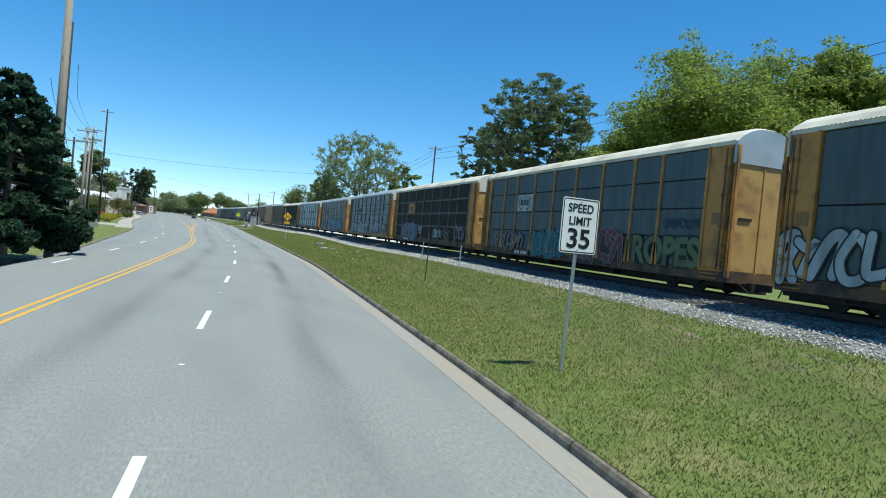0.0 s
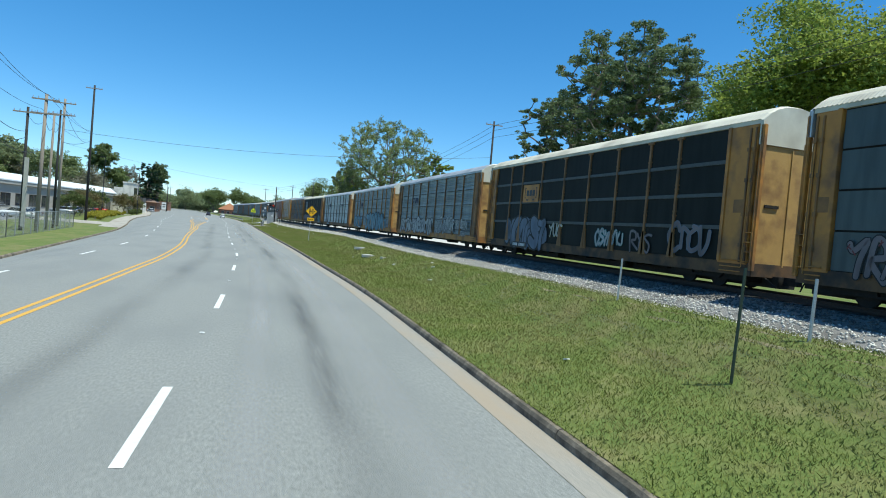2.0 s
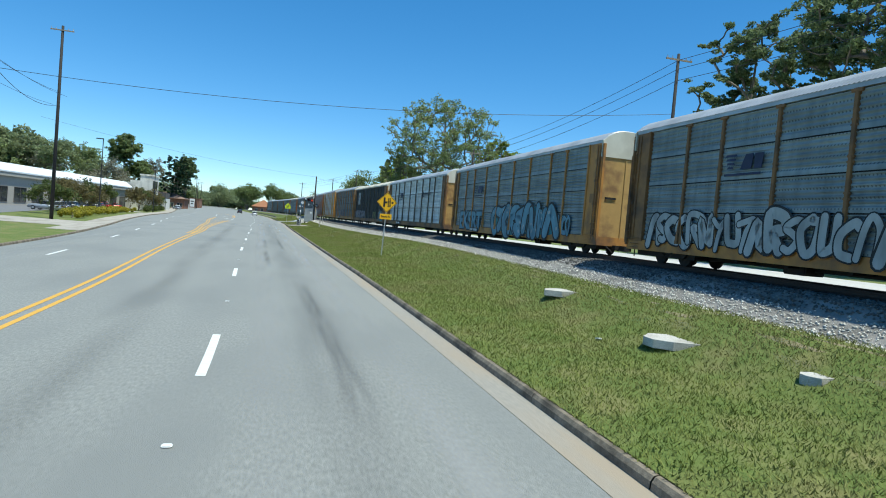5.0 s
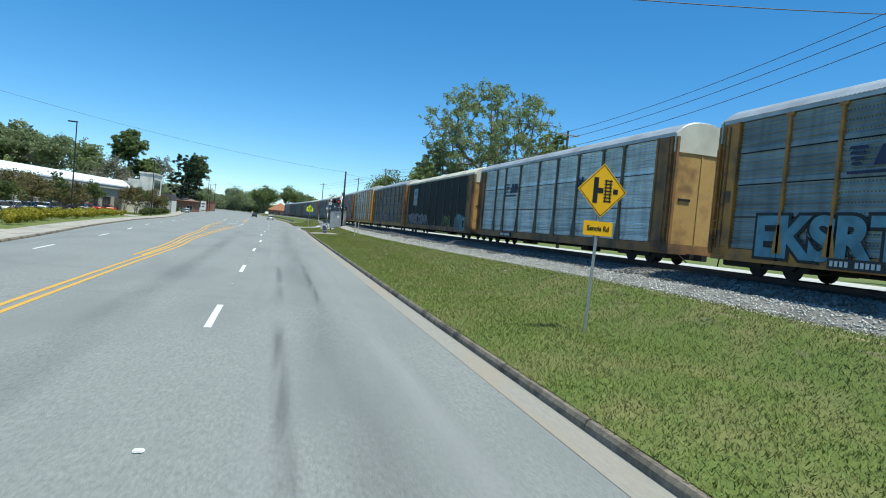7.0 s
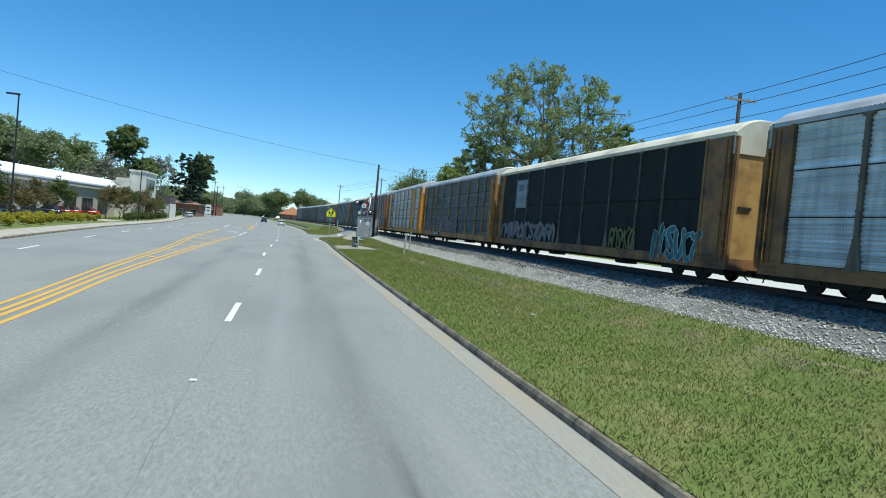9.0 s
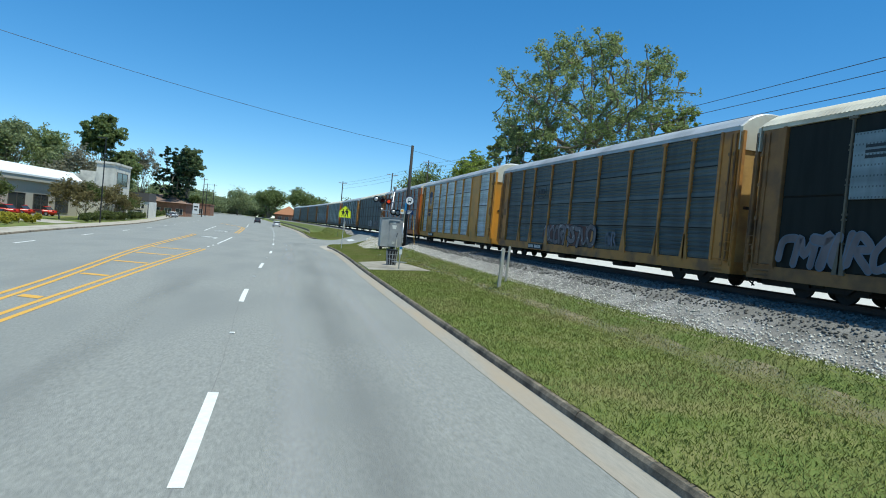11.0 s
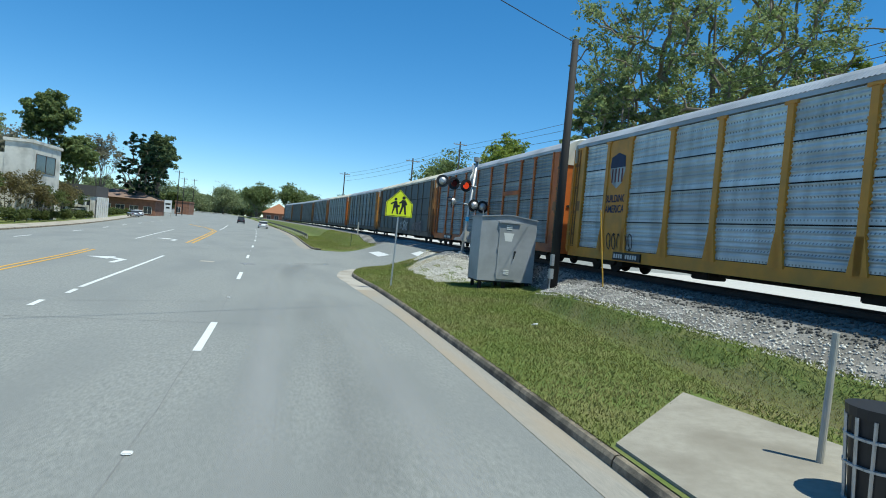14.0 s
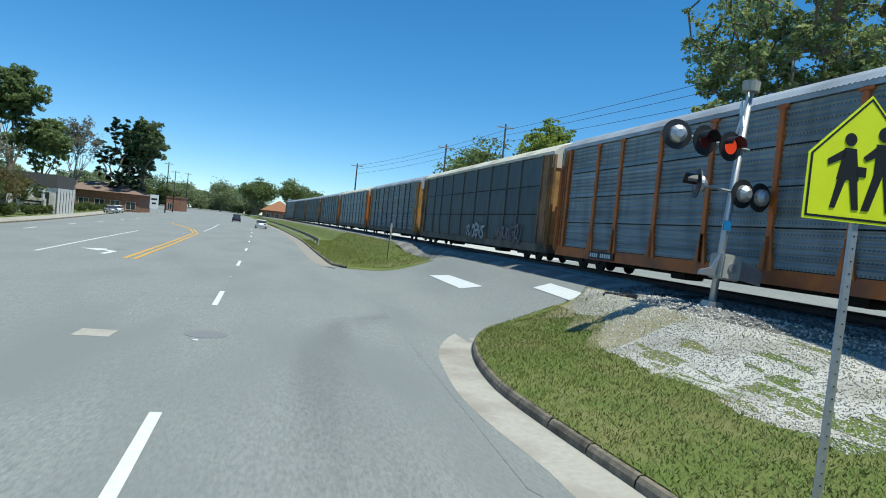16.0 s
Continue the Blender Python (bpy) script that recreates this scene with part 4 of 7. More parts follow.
    prism(bm, [(-0.06 * s, -0.02 * s), (0.01 * s, -0.02 * s), (0.01 * s, -0.09 * s), (-0.06 * s, -0.09 * s)], 0.002, 0.006, m)


def school_sign(x, y, z, h, s):
    g = thing("school_sign", "fluorescent lime pentagon school crossing sign on a steel post", "road sign", pose(x, y, z, 0, 0, -6))
    channel_post(g, h + 0.3 * s, lean=0.02)
    m = Matrix.Translation((0.02 * h, -0.03, h)) @ FACE @ Matrix.Diagonal((s, s, 1, 1))
    out = [(-0.5, -0.47), (0.5, -0.47), (0.5, 0.05), (0.0, 0.55), (-0.5, 0.05)]
    plate(out, -0.006, 0.0, SIGN_LIME, g, m, "sign_plate")
    bm = bmesh.new()
    for k in range(5):
        q0, q1 = out[k], out[(k + 1) % 5]
        q = [(q0[0] * 0.96, q0[1] * 0.96), (q1[0] * 0.96, q1[1] * 0.96), (q1[0] * 0.92, q1[1] * 0.92), (q0[0] * 0.92, q0[1] * 0.92)]
        bm.faces.new([bm.verts.new(m @ Vector((u, v, 0.003))) for u, v in q])
    part("border", bm, BLACK_SIGN, g)
    for who in (0, 1):
        bm = bmesh.new()
        figure_outline(m, bm, 1.15, who)
        part("symbol", bm, BLACK_SIGN, g)
    return g


school_sign(3.13, 182.4, verge_z(3.13, 182.4), 3.36, 1.08)


def bus_stop(x, y):
    z = verge_z(x, y)
    g = thing("bus_stop_pole", "steel bus stop pole with round sign and small seats", "bus stop", pose(x, y, z, 0, 0, 2))
    bm = bmesh.new()
    for v in range(3):
        rod(bm, (0.022 * (v / 3 * 3.9), 0, v / 3 * 3.9), (0.022 * ((v + 1) / 3 * 3.9), 0, (v + 1) / 3 * 3.9), 0.035, 0.035, 10)
    part("pole", bm, STEEL, g, smooth=True)
    m = Matrix.Translation((0.27, -0.04, 3.85)) @ FACE @ Matrix.Diagonal((0.74, 0.74, 1, 1))
    circ = [(math.cos(2 * math.pi * k / 32), math.sin(2 * math.pi * k / 32)) for k in range(32)]
    plate([(0.34 * a, 0.34 * b) for a, b in circ], -0.01, 0.0, DARK_BLUE, g, m, "rim")
    plate([(0.285 * a, 0.285 * b) for a, b in circ], 0.0, 0.004, SIGN_WHITE, g, m, "disc")
    bm = bmesh.new()
    prism(bm, rounded(0.27, 0.24, 0.04), 0.003, 0.008, m @ Matrix.Translation((0, 0.03, 0)))
    for xx in (-0.08, 0.08):
        prism(bm, [(xx - 0.03, -0.15), (xx + 0.03, -0.15), (xx + 0.03, -0.09), (xx - 0.03, -0.09)], 0.003, 0.008, m)
    part("bus_symbol", bm, BLACK_SIGN, g)
    plate([(-0.1, 0.0), (0.1, 0.0), (0.1, 0.11), (-0.1, 0.11)], 0.008, 0.011, SIGN_WHITE, g, m, "windscreen")
    for name, x0, z0, w, h, mt in (("blue_bracket", 0.08, 3.4, 0.1, 0.42, SIGN_BLUE), ("route_plate", -0.09, 3.12, 0.19, 0.26, SIGN_WHITE), ("name_plate", 0.33, 3.12, 0.4, 0.24, DARK_BLUE), ("timetable", 0.03, 0.98, 0.16, 0.42, SIGN_WHITE)):
        plate(rounded(w, h, 0.02), -0.008, 0.0, mt, g, Matrix.Translation((x0, -0.045, z0 + 0.1)) @ FACE, name)
    plate(rounded(0.155, 0.13, 0.02), 0.0, 0.004, SIGN_BLUE, g, Matrix.Translation((0.03, -0.05, 1.22)) @ FACE, "timetable_head")
    plate([(-0.06, 0.0), (0.06, 0.0), (0.06, 0.1), (-0.06, 0.1)], 0.0, 0.004, SIGN_YELLOW, g, Matrix.Translation((-0.09, -0.054, 3.22)) @ FACE, "route_colour")
    for k in range(3):
        plate([(-0.13, 0.0), (0.1 - 0.04 * k, 0.0), (0.1 - 0.04 * k, 0.03), (-0.13, 0.03)], 0.0, 0.004, SIGN_WHITE, g, Matrix.Translation((0.34, -0.054, 3.27 - 0.07 * k)) @ FACE, "name_bar")
    for s in (-1, 1):
        bm = bmesh.new()
        prism(bm, [(s * 0.24 + 0.2 * math.cos(2 * math.pi * k / 16), 0.17 * math.sin(2 * math.pi * k / 16)) for k in range(16)], 0.44, 0.465)
        part("seat", bm, STEEL, g)
    bm = bmesh.new()
    rod(bm, (-0.3, 0, 0.42), (0.3, 0, 0.42), 0.02, 0.02, 6)
    rod(bm, (0, 0, 0), (0, 0, 0.06), 0.12, 0.1, 12)
    part("bracket", bm, STEEL, g)
    return g


bus_stop(4.95, 158.9)


def litter_bin(x, y):
    z = verge_z(x, y)
    g = thing("litter_bin", "black slatted litter bin with a grey frame", "litter bin", (x, y, z))
    bm = bmesh.new()
    rod(bm, (0, 0, 0.06), (0, 0, 0.92), 0.25, 0.31, 20)
    part("bin_body", bm, BLACK_PAINT, g)
    bm = bmesh.new()
    rod(bm, (0, 0, 0.9), (0, 0, 1.0), 0.34, 0.35, 20)
    part("bag_rim", bm, BLACK_PAINT, g)
    for k in range(12):
        a = 2 * math.pi * k / 12
        bm = bmesh.new()
        rod(bm, (0.28 * math.cos(a), 0.28 * math.sin(a), 0), (0.335 * math.cos(a), 0.335 * math.sin(a), 0.9), 0.018, 0.018, 5)
        part("upright", bm, STEEL, g)
    for zz, r in ((0.05, 0.285), (0.42, 0.31), (0.7, 0.325)):
        bm = bmesh.new()
        for k in range(20):
            a0, a1 = 2 * math.pi * k / 20, 2 * math.pi * (k + 1) / 20
            rod(bm, (r * math.cos(a0), r * math.sin(a0), zz), (r * math.cos(a1), r * math.sin(a1), zz), 0.02, 0.02, 5, False)
        part("hoop", bm, STEEL, g)
    return g


litter_bin(4.95, 162.0)
bm = bmesh.new()
rod(bm, (0, 0, 0), (0.04, 0, 1.62), 0.042, 0.042, 12)
pipe = part("marker_pipe", bm, PALE_POST)
pipe.location = (5.25, 163.0, verge_z(5.25, 163.0) - 0.05)
tagged(pipe, "pale grey plastic marker pipe beside the bin", "marker post")

# concrete pad at the stop
bm = bmesh.new()
pad = [(kerb(158) + 0.2, 157.9), (6.6, 158.3), (6.3, 162.2), (5.5, 166.0), (kerb(164) + 0.2, 163.9)]
lo = [bm.verts.new((x, y, verge_z(x, y) - 0.1)) for x, y in pad]
hi = [bm.verts.new((x, y, verge_z(x, y) + 0.06)) for x, y in pad]
bm.faces.new(hi)
for i in range(5):
    bm.faces.new((lo[i], lo[(i + 1) % 5], hi[(i + 1) % 5], hi[i]))
tagged(part("stop_pad", bm, PAD), "pale concrete waiting pad at the bus stop", "pavement", kind="structure")


def square_post(x, y, h, w, lean, label):
    bm = bmesh.new()
    box(bm, -w, w, -w, w, -0.3, h, 0.012)
    for v in bm.verts:
        v.co.x += lean * v.co.z
    o = part("marker_post", bm, PALE_POST)
    o.matrix_basis = pose(x, y, verge_z(x, y), 0, 0, random.uniform(-10, 10))
    return tagged(o, label, "post")


square_post(7.6, 149.0, 1.6, 0.065, 0.03, "square weathered timber post in the grass")
square_post(8.0, 149.4, 1.5, 0.045, 0.03, "thin weathered timber post behind another")
square_post(6.1, 229, 1.5, 0.08, 0.02, "pale timber post on the grass island")


def thin_stake(x, y, h, material, label, r=0.02):
    bm = bmesh.new()
    rod(bm, (0, 0, -0.2), (0.035 * h, 0, h), r, r * 0.9, 6)
    o = part("marker_stake", bm, material)
    o.matrix_basis = Matrix.Translation((x, y, verge_z(x, y)))
    return tagged(o, label, "stake", "stakes along the railway")


thin_stake(9.7, 30.2, 2.1, GREEN_STEEL, "thin dark green steel stake in the grass", 0.03)
thin_stake(11.5, 30.3, 1.2, STEEL, "pale steel marker stake by the ballast", 0.035)
thin_stake(11.4, 36.5, 1.2, STEEL, "pale steel marker stake by the ballast", 0.03)
thin_stake(4.6, 219.5, 1.9, GREEN_STEEL, "thin dark stake on the grass island", 0.03)


def bungalow(x, y, z):
    """A grey steel signal equipment cabinet with a pitched roof and a door."""
    g = thing("signal_cabinet", "grey painted steel railway signal cabinet with a door", "cabinet", pose(x, y, z, 0, 0, 0))
    w, d, h = 2.4, 1.4, 2.75
    grey = mat("grey cabinet paint", (0.40, 0.41, 0.43), (0.34, 0.35, 0.37), 3, 0.5, 0.1, 0.1, 20, (0.30, 0.31, 0.32), 0.4)
    bm = bmesh.new()
    prism(bm, [(0, 0), (w, 0), (w, h - 0.12), (w / 2, h), (0, h - 0.12)], 0, d, Matrix(((1, 0, 0, 0), (0, 0, 1, 0), (0, 1, 0, 0.12), (0, 0, 0, 1))))
    part("body", bm, grey, g)
    bm = bmesh.new()
    for x0, x1, z0, z1 in ((-0.04, w / 2, h - 0.17, h - 0.02), (w / 2, w + 0.04, h - 0.02, h - 0.17)):
        vs = []
        for yy in (-0.05, d + 0.05):
            for zz in (0.12, 0.15):
                vs.append([bm.verts.new((x0, yy, z0 + zz)), bm.verts.new((x1, yy, z1 + zz))])
        a, b, c, e = vs
        for f in ((a[0], a[1], b[1], b[0]), (c[0], c[1], e[1], e[0]), (b[0], b[1], e[1], e[0]), (a[0], a[1], c[1], c[0])):
            bm.faces.new(f)
    part("roof", bm, grey, g)
    bm = bmesh.new()
    box(bm, 0.03, w - 0.03, 0.03, d - 0.03, 0.06, 0.12)
    part("base", bm, DARK_STEEL, g)
    for xx in (0.12, w / 2 - 0.06, w - 0.24):
        for yy in (0.1, d - 0.25):
            bm = bmesh.new()
            box(bm, xx, xx + 0.12, yy, yy + 0.15, -0.6, 0.06)
            part("leg", bm, DARK_STEEL, g)
    bm = bmesh.new()
    box(bm, 0.78, 1.62, -0.03, 0.0, 0.2, 2.5, 0.01)
    door = part("door", bm, grey, g)
    bm = bmesh.new()
    box(bm, 0.73, 1.67, -0.09, 0.0, 2.52, 2.57)
    part("drip_strip", bm, grey, door)
    for z0 in (0.42, 2.26):
        bm = bmesh.new()
        for k in range(3):
            box(bm, 1.08, 1.32, -0.045, -0.03, z0 + 0.07 * k, z0 + 0.04 + 0.07 * k)
        part("louvre", bm, SIGN_WHITE, door)
    bm = bmesh.new()
    rod(bm, (1.52, -0.08, 1.36), (1.46, -0.08, 1.08), 0.02, 0.02, 6)
    box(bm, 1.48, 1.56, -0.08, -0.03, 1.33, 1.4)
    part("door_handle", bm, BLACK_PAINT, door)
    bm = bmesh.new()
    for zz in (0.4, 1.4, 2.25):
        rod(bm, (0.77, -0.03, zz), (0.77, -0.03, zz + 0.12), 0.02, 0.02, 6)
    part("hinge", bm, STEEL, door)
    bm = bmesh.new()
    prism(bm, [(0.98, 2.12), (1.42, 2.12), (1.34, 1.78), (1.06, 1.78)], 0.03, 0.034, FACE)
    part("notice", bm, SIGN_WHITE, door)
    bm = bmesh.new()
    for xx, yy in ((0.04, 0.05), (0.04, d - 0.1)):
        rod(bm, (xx, yy, h), (xx, yy, h + 0.22), 0.012, 0.012, 5)
    part("lifting_eye", bm, STEEL, g)
    return g


bungalow(6.5, 181.6, 0.85)
LAMP_RED = mat("red lamp glass", (0.12, 0.01, 0.008), (0.08, 0.008, 0.006), 6, 0.25)
lit = bpy.data.materials.new("lit red lamp")
lit.use_nodes = True
lit.node_tree.nodes["Principled BSDF"].inputs["Base Color"].default_value = (0.6, 0.03, 0.01, 1)
lit.node_tree.nodes["Principled BSDF"].inputs["Emission Color"].default_value = (1.0, 0.08, 0.02, 1)
lit.node_tree.nodes["Principled BSDF"].inputs["Emission Strength"].default_value = 0.5


def crossing_signal(x, y, z):
    """A railway crossing mast with flashing lamp pairs and a barrier machine."""
    g = thing("crossing_signal", "steel railway crossing mast with red flashing lamps", "crossing signal", pose(x, y, z, 0, 4.5, 0) @ Matrix.Diagonal((1.16, 1.16, 1.16, 1)))
    bm = bmesh.new()
    rod(bm, (0, 0, -0.45), (0, 0, 5.3), 0.075, 0.07, 12)
    part("mast", bm, STEEL, g, smooth=True)
    bm = bmesh.new()
    box(bm, -0.17, 0.17, -0.17, 0.17, -0.3, 0.92, 0.03)
    part("base", bm, STEEL, g)
    bm = bmesh.new()
    rod(bm, (0, 0, 5.3), (0, 0, 5.5), 0.16, 0.18, 14)
    part("bell", bm, PALE_POST, g)
    for a in (45, -45):
        bm = bmesh.new()
        box(bm, -0.52, 0.52, -0.02, 0.0, -0.09, 0.09)
        arm = part("crossbuck_arm", bm, SIGN_WHITE, g)
        arm.matrix_basis = pose(-0.12, -0.02, 4.75, 0, 0, 62) @ pose(0, 0, 0, 0, a, 0)
    bm = bmesh.new()
    rod(bm, (-1.5, -0.08, 4.1), (0.15, -0.08, 4.1), 0.03, 0.03, 8)
    rod(bm, (-0.75, -0.08, 3.2), (0.5, -0.08, 3.2), 0.03, 0.03, 8)
    part("lamp_arm", bm, STEEL, g)

    def lamp(px, pz, yaw, lens):
        bm = bmesh.new()
        rod(bm, (0, -0.09, 0), (0, -0.07, 0), 0.3, 0.3, 20)
        lm = part("lamp_head", bm, BLACK_PAINT, g)
        lm.matrix_basis = pose(px, -0.16, pz, 0, 0, yaw)
        bm = bmesh.new()
        for k in range(10):
            a0, a1 = math.pi * k / 10, math.pi * (k + 1) / 10
            q = [(0.19 * math.cos(a0), -0.32, 0.19 * math.sin(a0)), (0.19 * math.cos(a1), -0.32, 0.19 * math.sin(a1)), (0.19 * math.cos(a1), -0.09, 0.19 * math.sin(a1)), (0.19 * math.cos(a0), -0.09, 0.19 * math.sin(a0))]
            bm.faces.new([bm.verts.new(v) for v in q])
        part("hood", bm, BLACK_PAINT, lm)
        bm = bmesh.new()
        rod(bm, (0, -0.07, 0), (0, 0.02, 0), 0.18, 0.17, 14)
        rod(bm, (0, 0.02, 0), (0, 0.1, 0), 0.17, 0.08, 14)
        part("lamp_back", bm, STEEL, lm)
        bm = bmesh.new()
        rod(bm, (0, -0.11, 0), (0, -0.092, 0), 0.13, 0.16, 18)
        part("lens", bm, lens, lm)

    lamp(-1.02, 4.05, 10, LAMP_RED)
    lamp(-0.42, 4.05, 10, lit)
    lamp(-1.55, 4.08, 170, LAMP_RED)
    lamp(0.2, 3.2, 190, LAMP_RED)
    lamp(0.62, 3.2, 190, LAMP_RED)
    lamp(-0.85, 3.2, -110, LAMP_RED)
    bm = bmesh.new()
    box(bm, -0.1, 0.36, -0.26, 0.2, 1.4, 1.92, 0.03)
    part("barrier_machine", bm, PALE_POST, g)
    bm = bmesh.new()
    prism(bm, [(0.36, 1.45), (0.95, 1.4), (0.98, 1.66), (0.8, 1.78), (0.36, 1.82)], 0.08, 0.13, FACE)
    part("counterweight_arm", bm, STEEL, g)
    bm = bmesh.new()
    prism(bm, [(-0.1, 1.9), (-0.1, 1.45), (-0.52, 1.42), (-0.5, 1.52), (-0.26, 1.6)], 0.08, 0.14, FACE)
    part("gate_bracket", bm, STEEL, g)
    bm = bmesh.new()
    rod(bm, (0.13, -0.28, 1.66), (0.13, -0.25, 1.66), 0.1, 0.1, 12)
    part("machine_cover", bm, STEEL, g)
    bm = bmesh.new()
    box(bm, -0.12, 0.05, -0.1, -0.07, 2.4, 2.6)
    part("blue_tag", bm, SIGN_BLUE, g)
    return g


crossing_signal(8.23, 191.0, 0.72)


# ---- poles and wires ----
def wire(p, q, sag, r=0.012, parent=None, n=18, label="", name="cable"):
    """A hanging cable between two points."""
    p, q = Vector(p), Vector(q)
    pts = [p.lerp(q, i / n) - Vector((0, 0, sag * 4 * (i / n) * (1 - i / n))) for i in range(n + 1)]
    side = Vector((0, 0, 1)).cross(q - p).normalized()
    rows = [[tuple(a + side * (r * math.cos(k * math.pi / 3)) + Vector((0, 0, r * math.sin(k * math.pi / 3)))) for k in range(7)] for a in pts]
    o = part(name, grid(rows), WIRE, parent)
    if label:
        tagged(o, label, "cable")
    return o


def utility_pole(x, y, z, h, r, material, arms=0, lean=0.0, label="", insulators=True, turn=0.0):
    g = thing("utility_pole", label or "weathered timber utility pole with crossarms", "utility pole", pose(x, y, z, 0, 0, turn))
    bm = bmesh.new()
    rod(bm, (0, 0, -0.3), (lean * h, 0, h), r, r * 0.68, 12)
    part("pole", bm, material, g, smooth=True)
    for k in range(arms):
        bm = bmesh.new()
        zz = h - 0.5 - 1.3 * k
        box(bm, lean * zz - 1.15, lean * zz + 1.15, -0.17, -0.07, zz - 0.06, zz + 0.06)
        arm = part("crossarm", bm, WOOD_POLE, g)
        for xx in (-1.05, -0.6, 0.6, 1.05):
            bm = bmesh.new()
            rod(bm, (lean * zz + xx, -0.12, zz + 0.06), (lean * zz + xx, -0.12, zz + 0.26), 0.05, 0.03, 8)
            part("insulator", bm, STEEL, arm)
    return g

utility_pole(-9.4, 41.5, -0.6, 17, 0.27, WOOD_POLE, 0, 0.0, "tall thick weathered timber pole beside the cedar")
utility_pole(-12.6, 57, -0.6, 17.5, 0.15, DARK_POLE, 0, 0.0, "tall slim dark utility pole")
utility_pole(-18.3, 88.3, -0.8, 11.6, 0.16, DARK_POLE, 1, 0.0, "dark timber pole with a crossarm")
utility_pole(-17.1, 88.6, -0.8, 13.0, 0.2, WOOD_POLE, 2, 0.01, "weathered timber utility pole with two crossarms")
utility_pole(-17.5, 93.0, -0.8, 11.8, 0.15, WOOD_POLE, 0, 0.01, "slim weathered timber utility pole")
utility_pole(-18.0, 97.5, -0.8, 12.8, 0.14, DARK_POLE, 1, 0.0, "slim dark timber pole with a crossarm")
utility_pole(-18.7, 101.7, -0.8, 14.6, 0.18, WOOD_POLE, 2, 0.0, "weathered timber utility pole with two crossarms")
square_post(-17.9, 87.5, 6.0, 0.15, 0.0, "tall pale square post beside the utility poles")
utility_pole(-22.2, 131.3, -0.7, 21.2, 0.2, DARK_POLE, 1, 0.0, "tall dark utility pole with a short crossarm")
utility_pole(-36.2, 362, -0.3, 14.5, 0.17, DARK_POLE, 1, 0.0, "dark utility pole beyond the brick building")
utility_pole(-38.4, 385, -0.2, 13.5, 0.17, DARK_POLE, 1, 0.0, "dark utility pole down the road")
utility_pole(-42.0, 430, 0.2, 15, 0.17, DARK_POLE, 1, 0.0, "dark utility pole far down the road")
utility_pole(8.05, 177.5, 0.7, 9.1, 0.17, DARK_POLE, 0, 0.0, "tarred black timber pole beside the signal cabinet")
wire((8.05, 177.5, 9.7), (-30, 150, 12.5), 0.8, 0.014, label="heavy black cable sagging over the road")
wire((8.05, 177.5, 9.4), (40, 215, 12), 0.6, 0.012, label="thin cable behind the pole")
for x, y, h in ((31.2, 98, 16.3), (57, 220, 24), (24.7, 259, 16.8), (17.5, 262, 13.5), (9, 300, 13), (28, 141, 12.5)):
    utility_pole(x, y, 1.2, h, 0.17, DARK_POLE, 1 if h > 12.2 else 0, 0.0, "dark utility pole behind the railway")
for dz in (0.0, 0.7, 1.6):
    wire((24.7, 259, 17.2 - dz), (28, 141, 13.6 - dz), 0.8, 0.02, label="overhead line behind the railway")
    wire((28, 141, 13.6 - dz), (31.2, 98, 17.0 - dz), 0.8, 0.02, label="overhead line behind the railway")
    wire((31.2, 98, 17.0 - dz), (36, 20, 17.0 - dz), 0.8, 0.02, label="overhead line behind the railway")
    wire((24.7, 259, 17.2 - dz), (9, 300, 13.8 - dz), 0.5, 0.02, label="overhead line behind the railway")
for dz, dx in ((0, 0), (0.4, 0.8), (1.4, -0.5)):
    wire((-17.2 + dx, 90, 12.4 - dz), (-22.2 + dx, 131.3, 13.4 - dz), 0.7, 0.015, label="overhead line along the road")
    wire((-17.2 + dx, 90, 12.4 - dz), (-12.6 + dx, 57, 11.4 - dz), 0.6, 0.015, label="overhead line along the road")
    wire((-12.6 + dx, 57, 11.4 - dz), (-9.4 + dx, 41, 11.0 - dz), 0.3, 0.015, label="overhead line along the road")
wire((-18.7, 101.7, 10.4), (31.2, 98, 12.8), 1.2, 0.018, label="cable crossing high over the road")


def street_lamp(x, y, z, h):
    g = thing("street_lamp", "slim black car park lamp on a pole", "street lamp", (x, y, z))
    bm = bmesh.new()
    rod(bm, (0, 0, 0), (0, 0, h), 0.1, 0.07, 10)
    part("pole", bm, BLACK_PAINT, g)
    bm = bmesh.new()
    box(bm, -1.1, 0.1, -0.16, 0.16, h - 0.08, h + 0.08, 0.03)
    part("lamp_head", bm, BLACK_PAINT, g)
    return g


street_lamp(-28.2, 173.4, -0.6, 12.9)
street_lamp(-28.5, 222.1, -0.6, 12.2)
# service drops and drooping lines between the clustered poles
for p, q, sag in (((-18.3, 88.3, 10.2), (-17.1, 88.6, 9.6), 0.5), ((-17.1, 88.6, 10.8), (-17.5, 93, 9.5), 0.8), ((-17.5, 93, 10.0), (-18.0, 97.5, 10.6), 0.9), ((-18.0, 97.5, 9.4), (-18.7, 101.7, 11.4), 1.2), ((-18.7, 101.7, 12.9), (-22.2, 131.3, 12.0), 1.6), ((-18.7, 101.7, 9.0), (-15.4, 97.0, 8.8), 0.2), ((-12.6, 57, 9.0), (-18.3, 88.3, 8.6), 1.0), ((-12.6, 57, 7.8), (-17.1, 88.6, 7.0), 1.3), ((-18.3, 88.3, 8.0), (-30, 92, 6.5), 0.6)):
    wire(p, q, sag, 0.022, label="sagging cable between the timber poles")


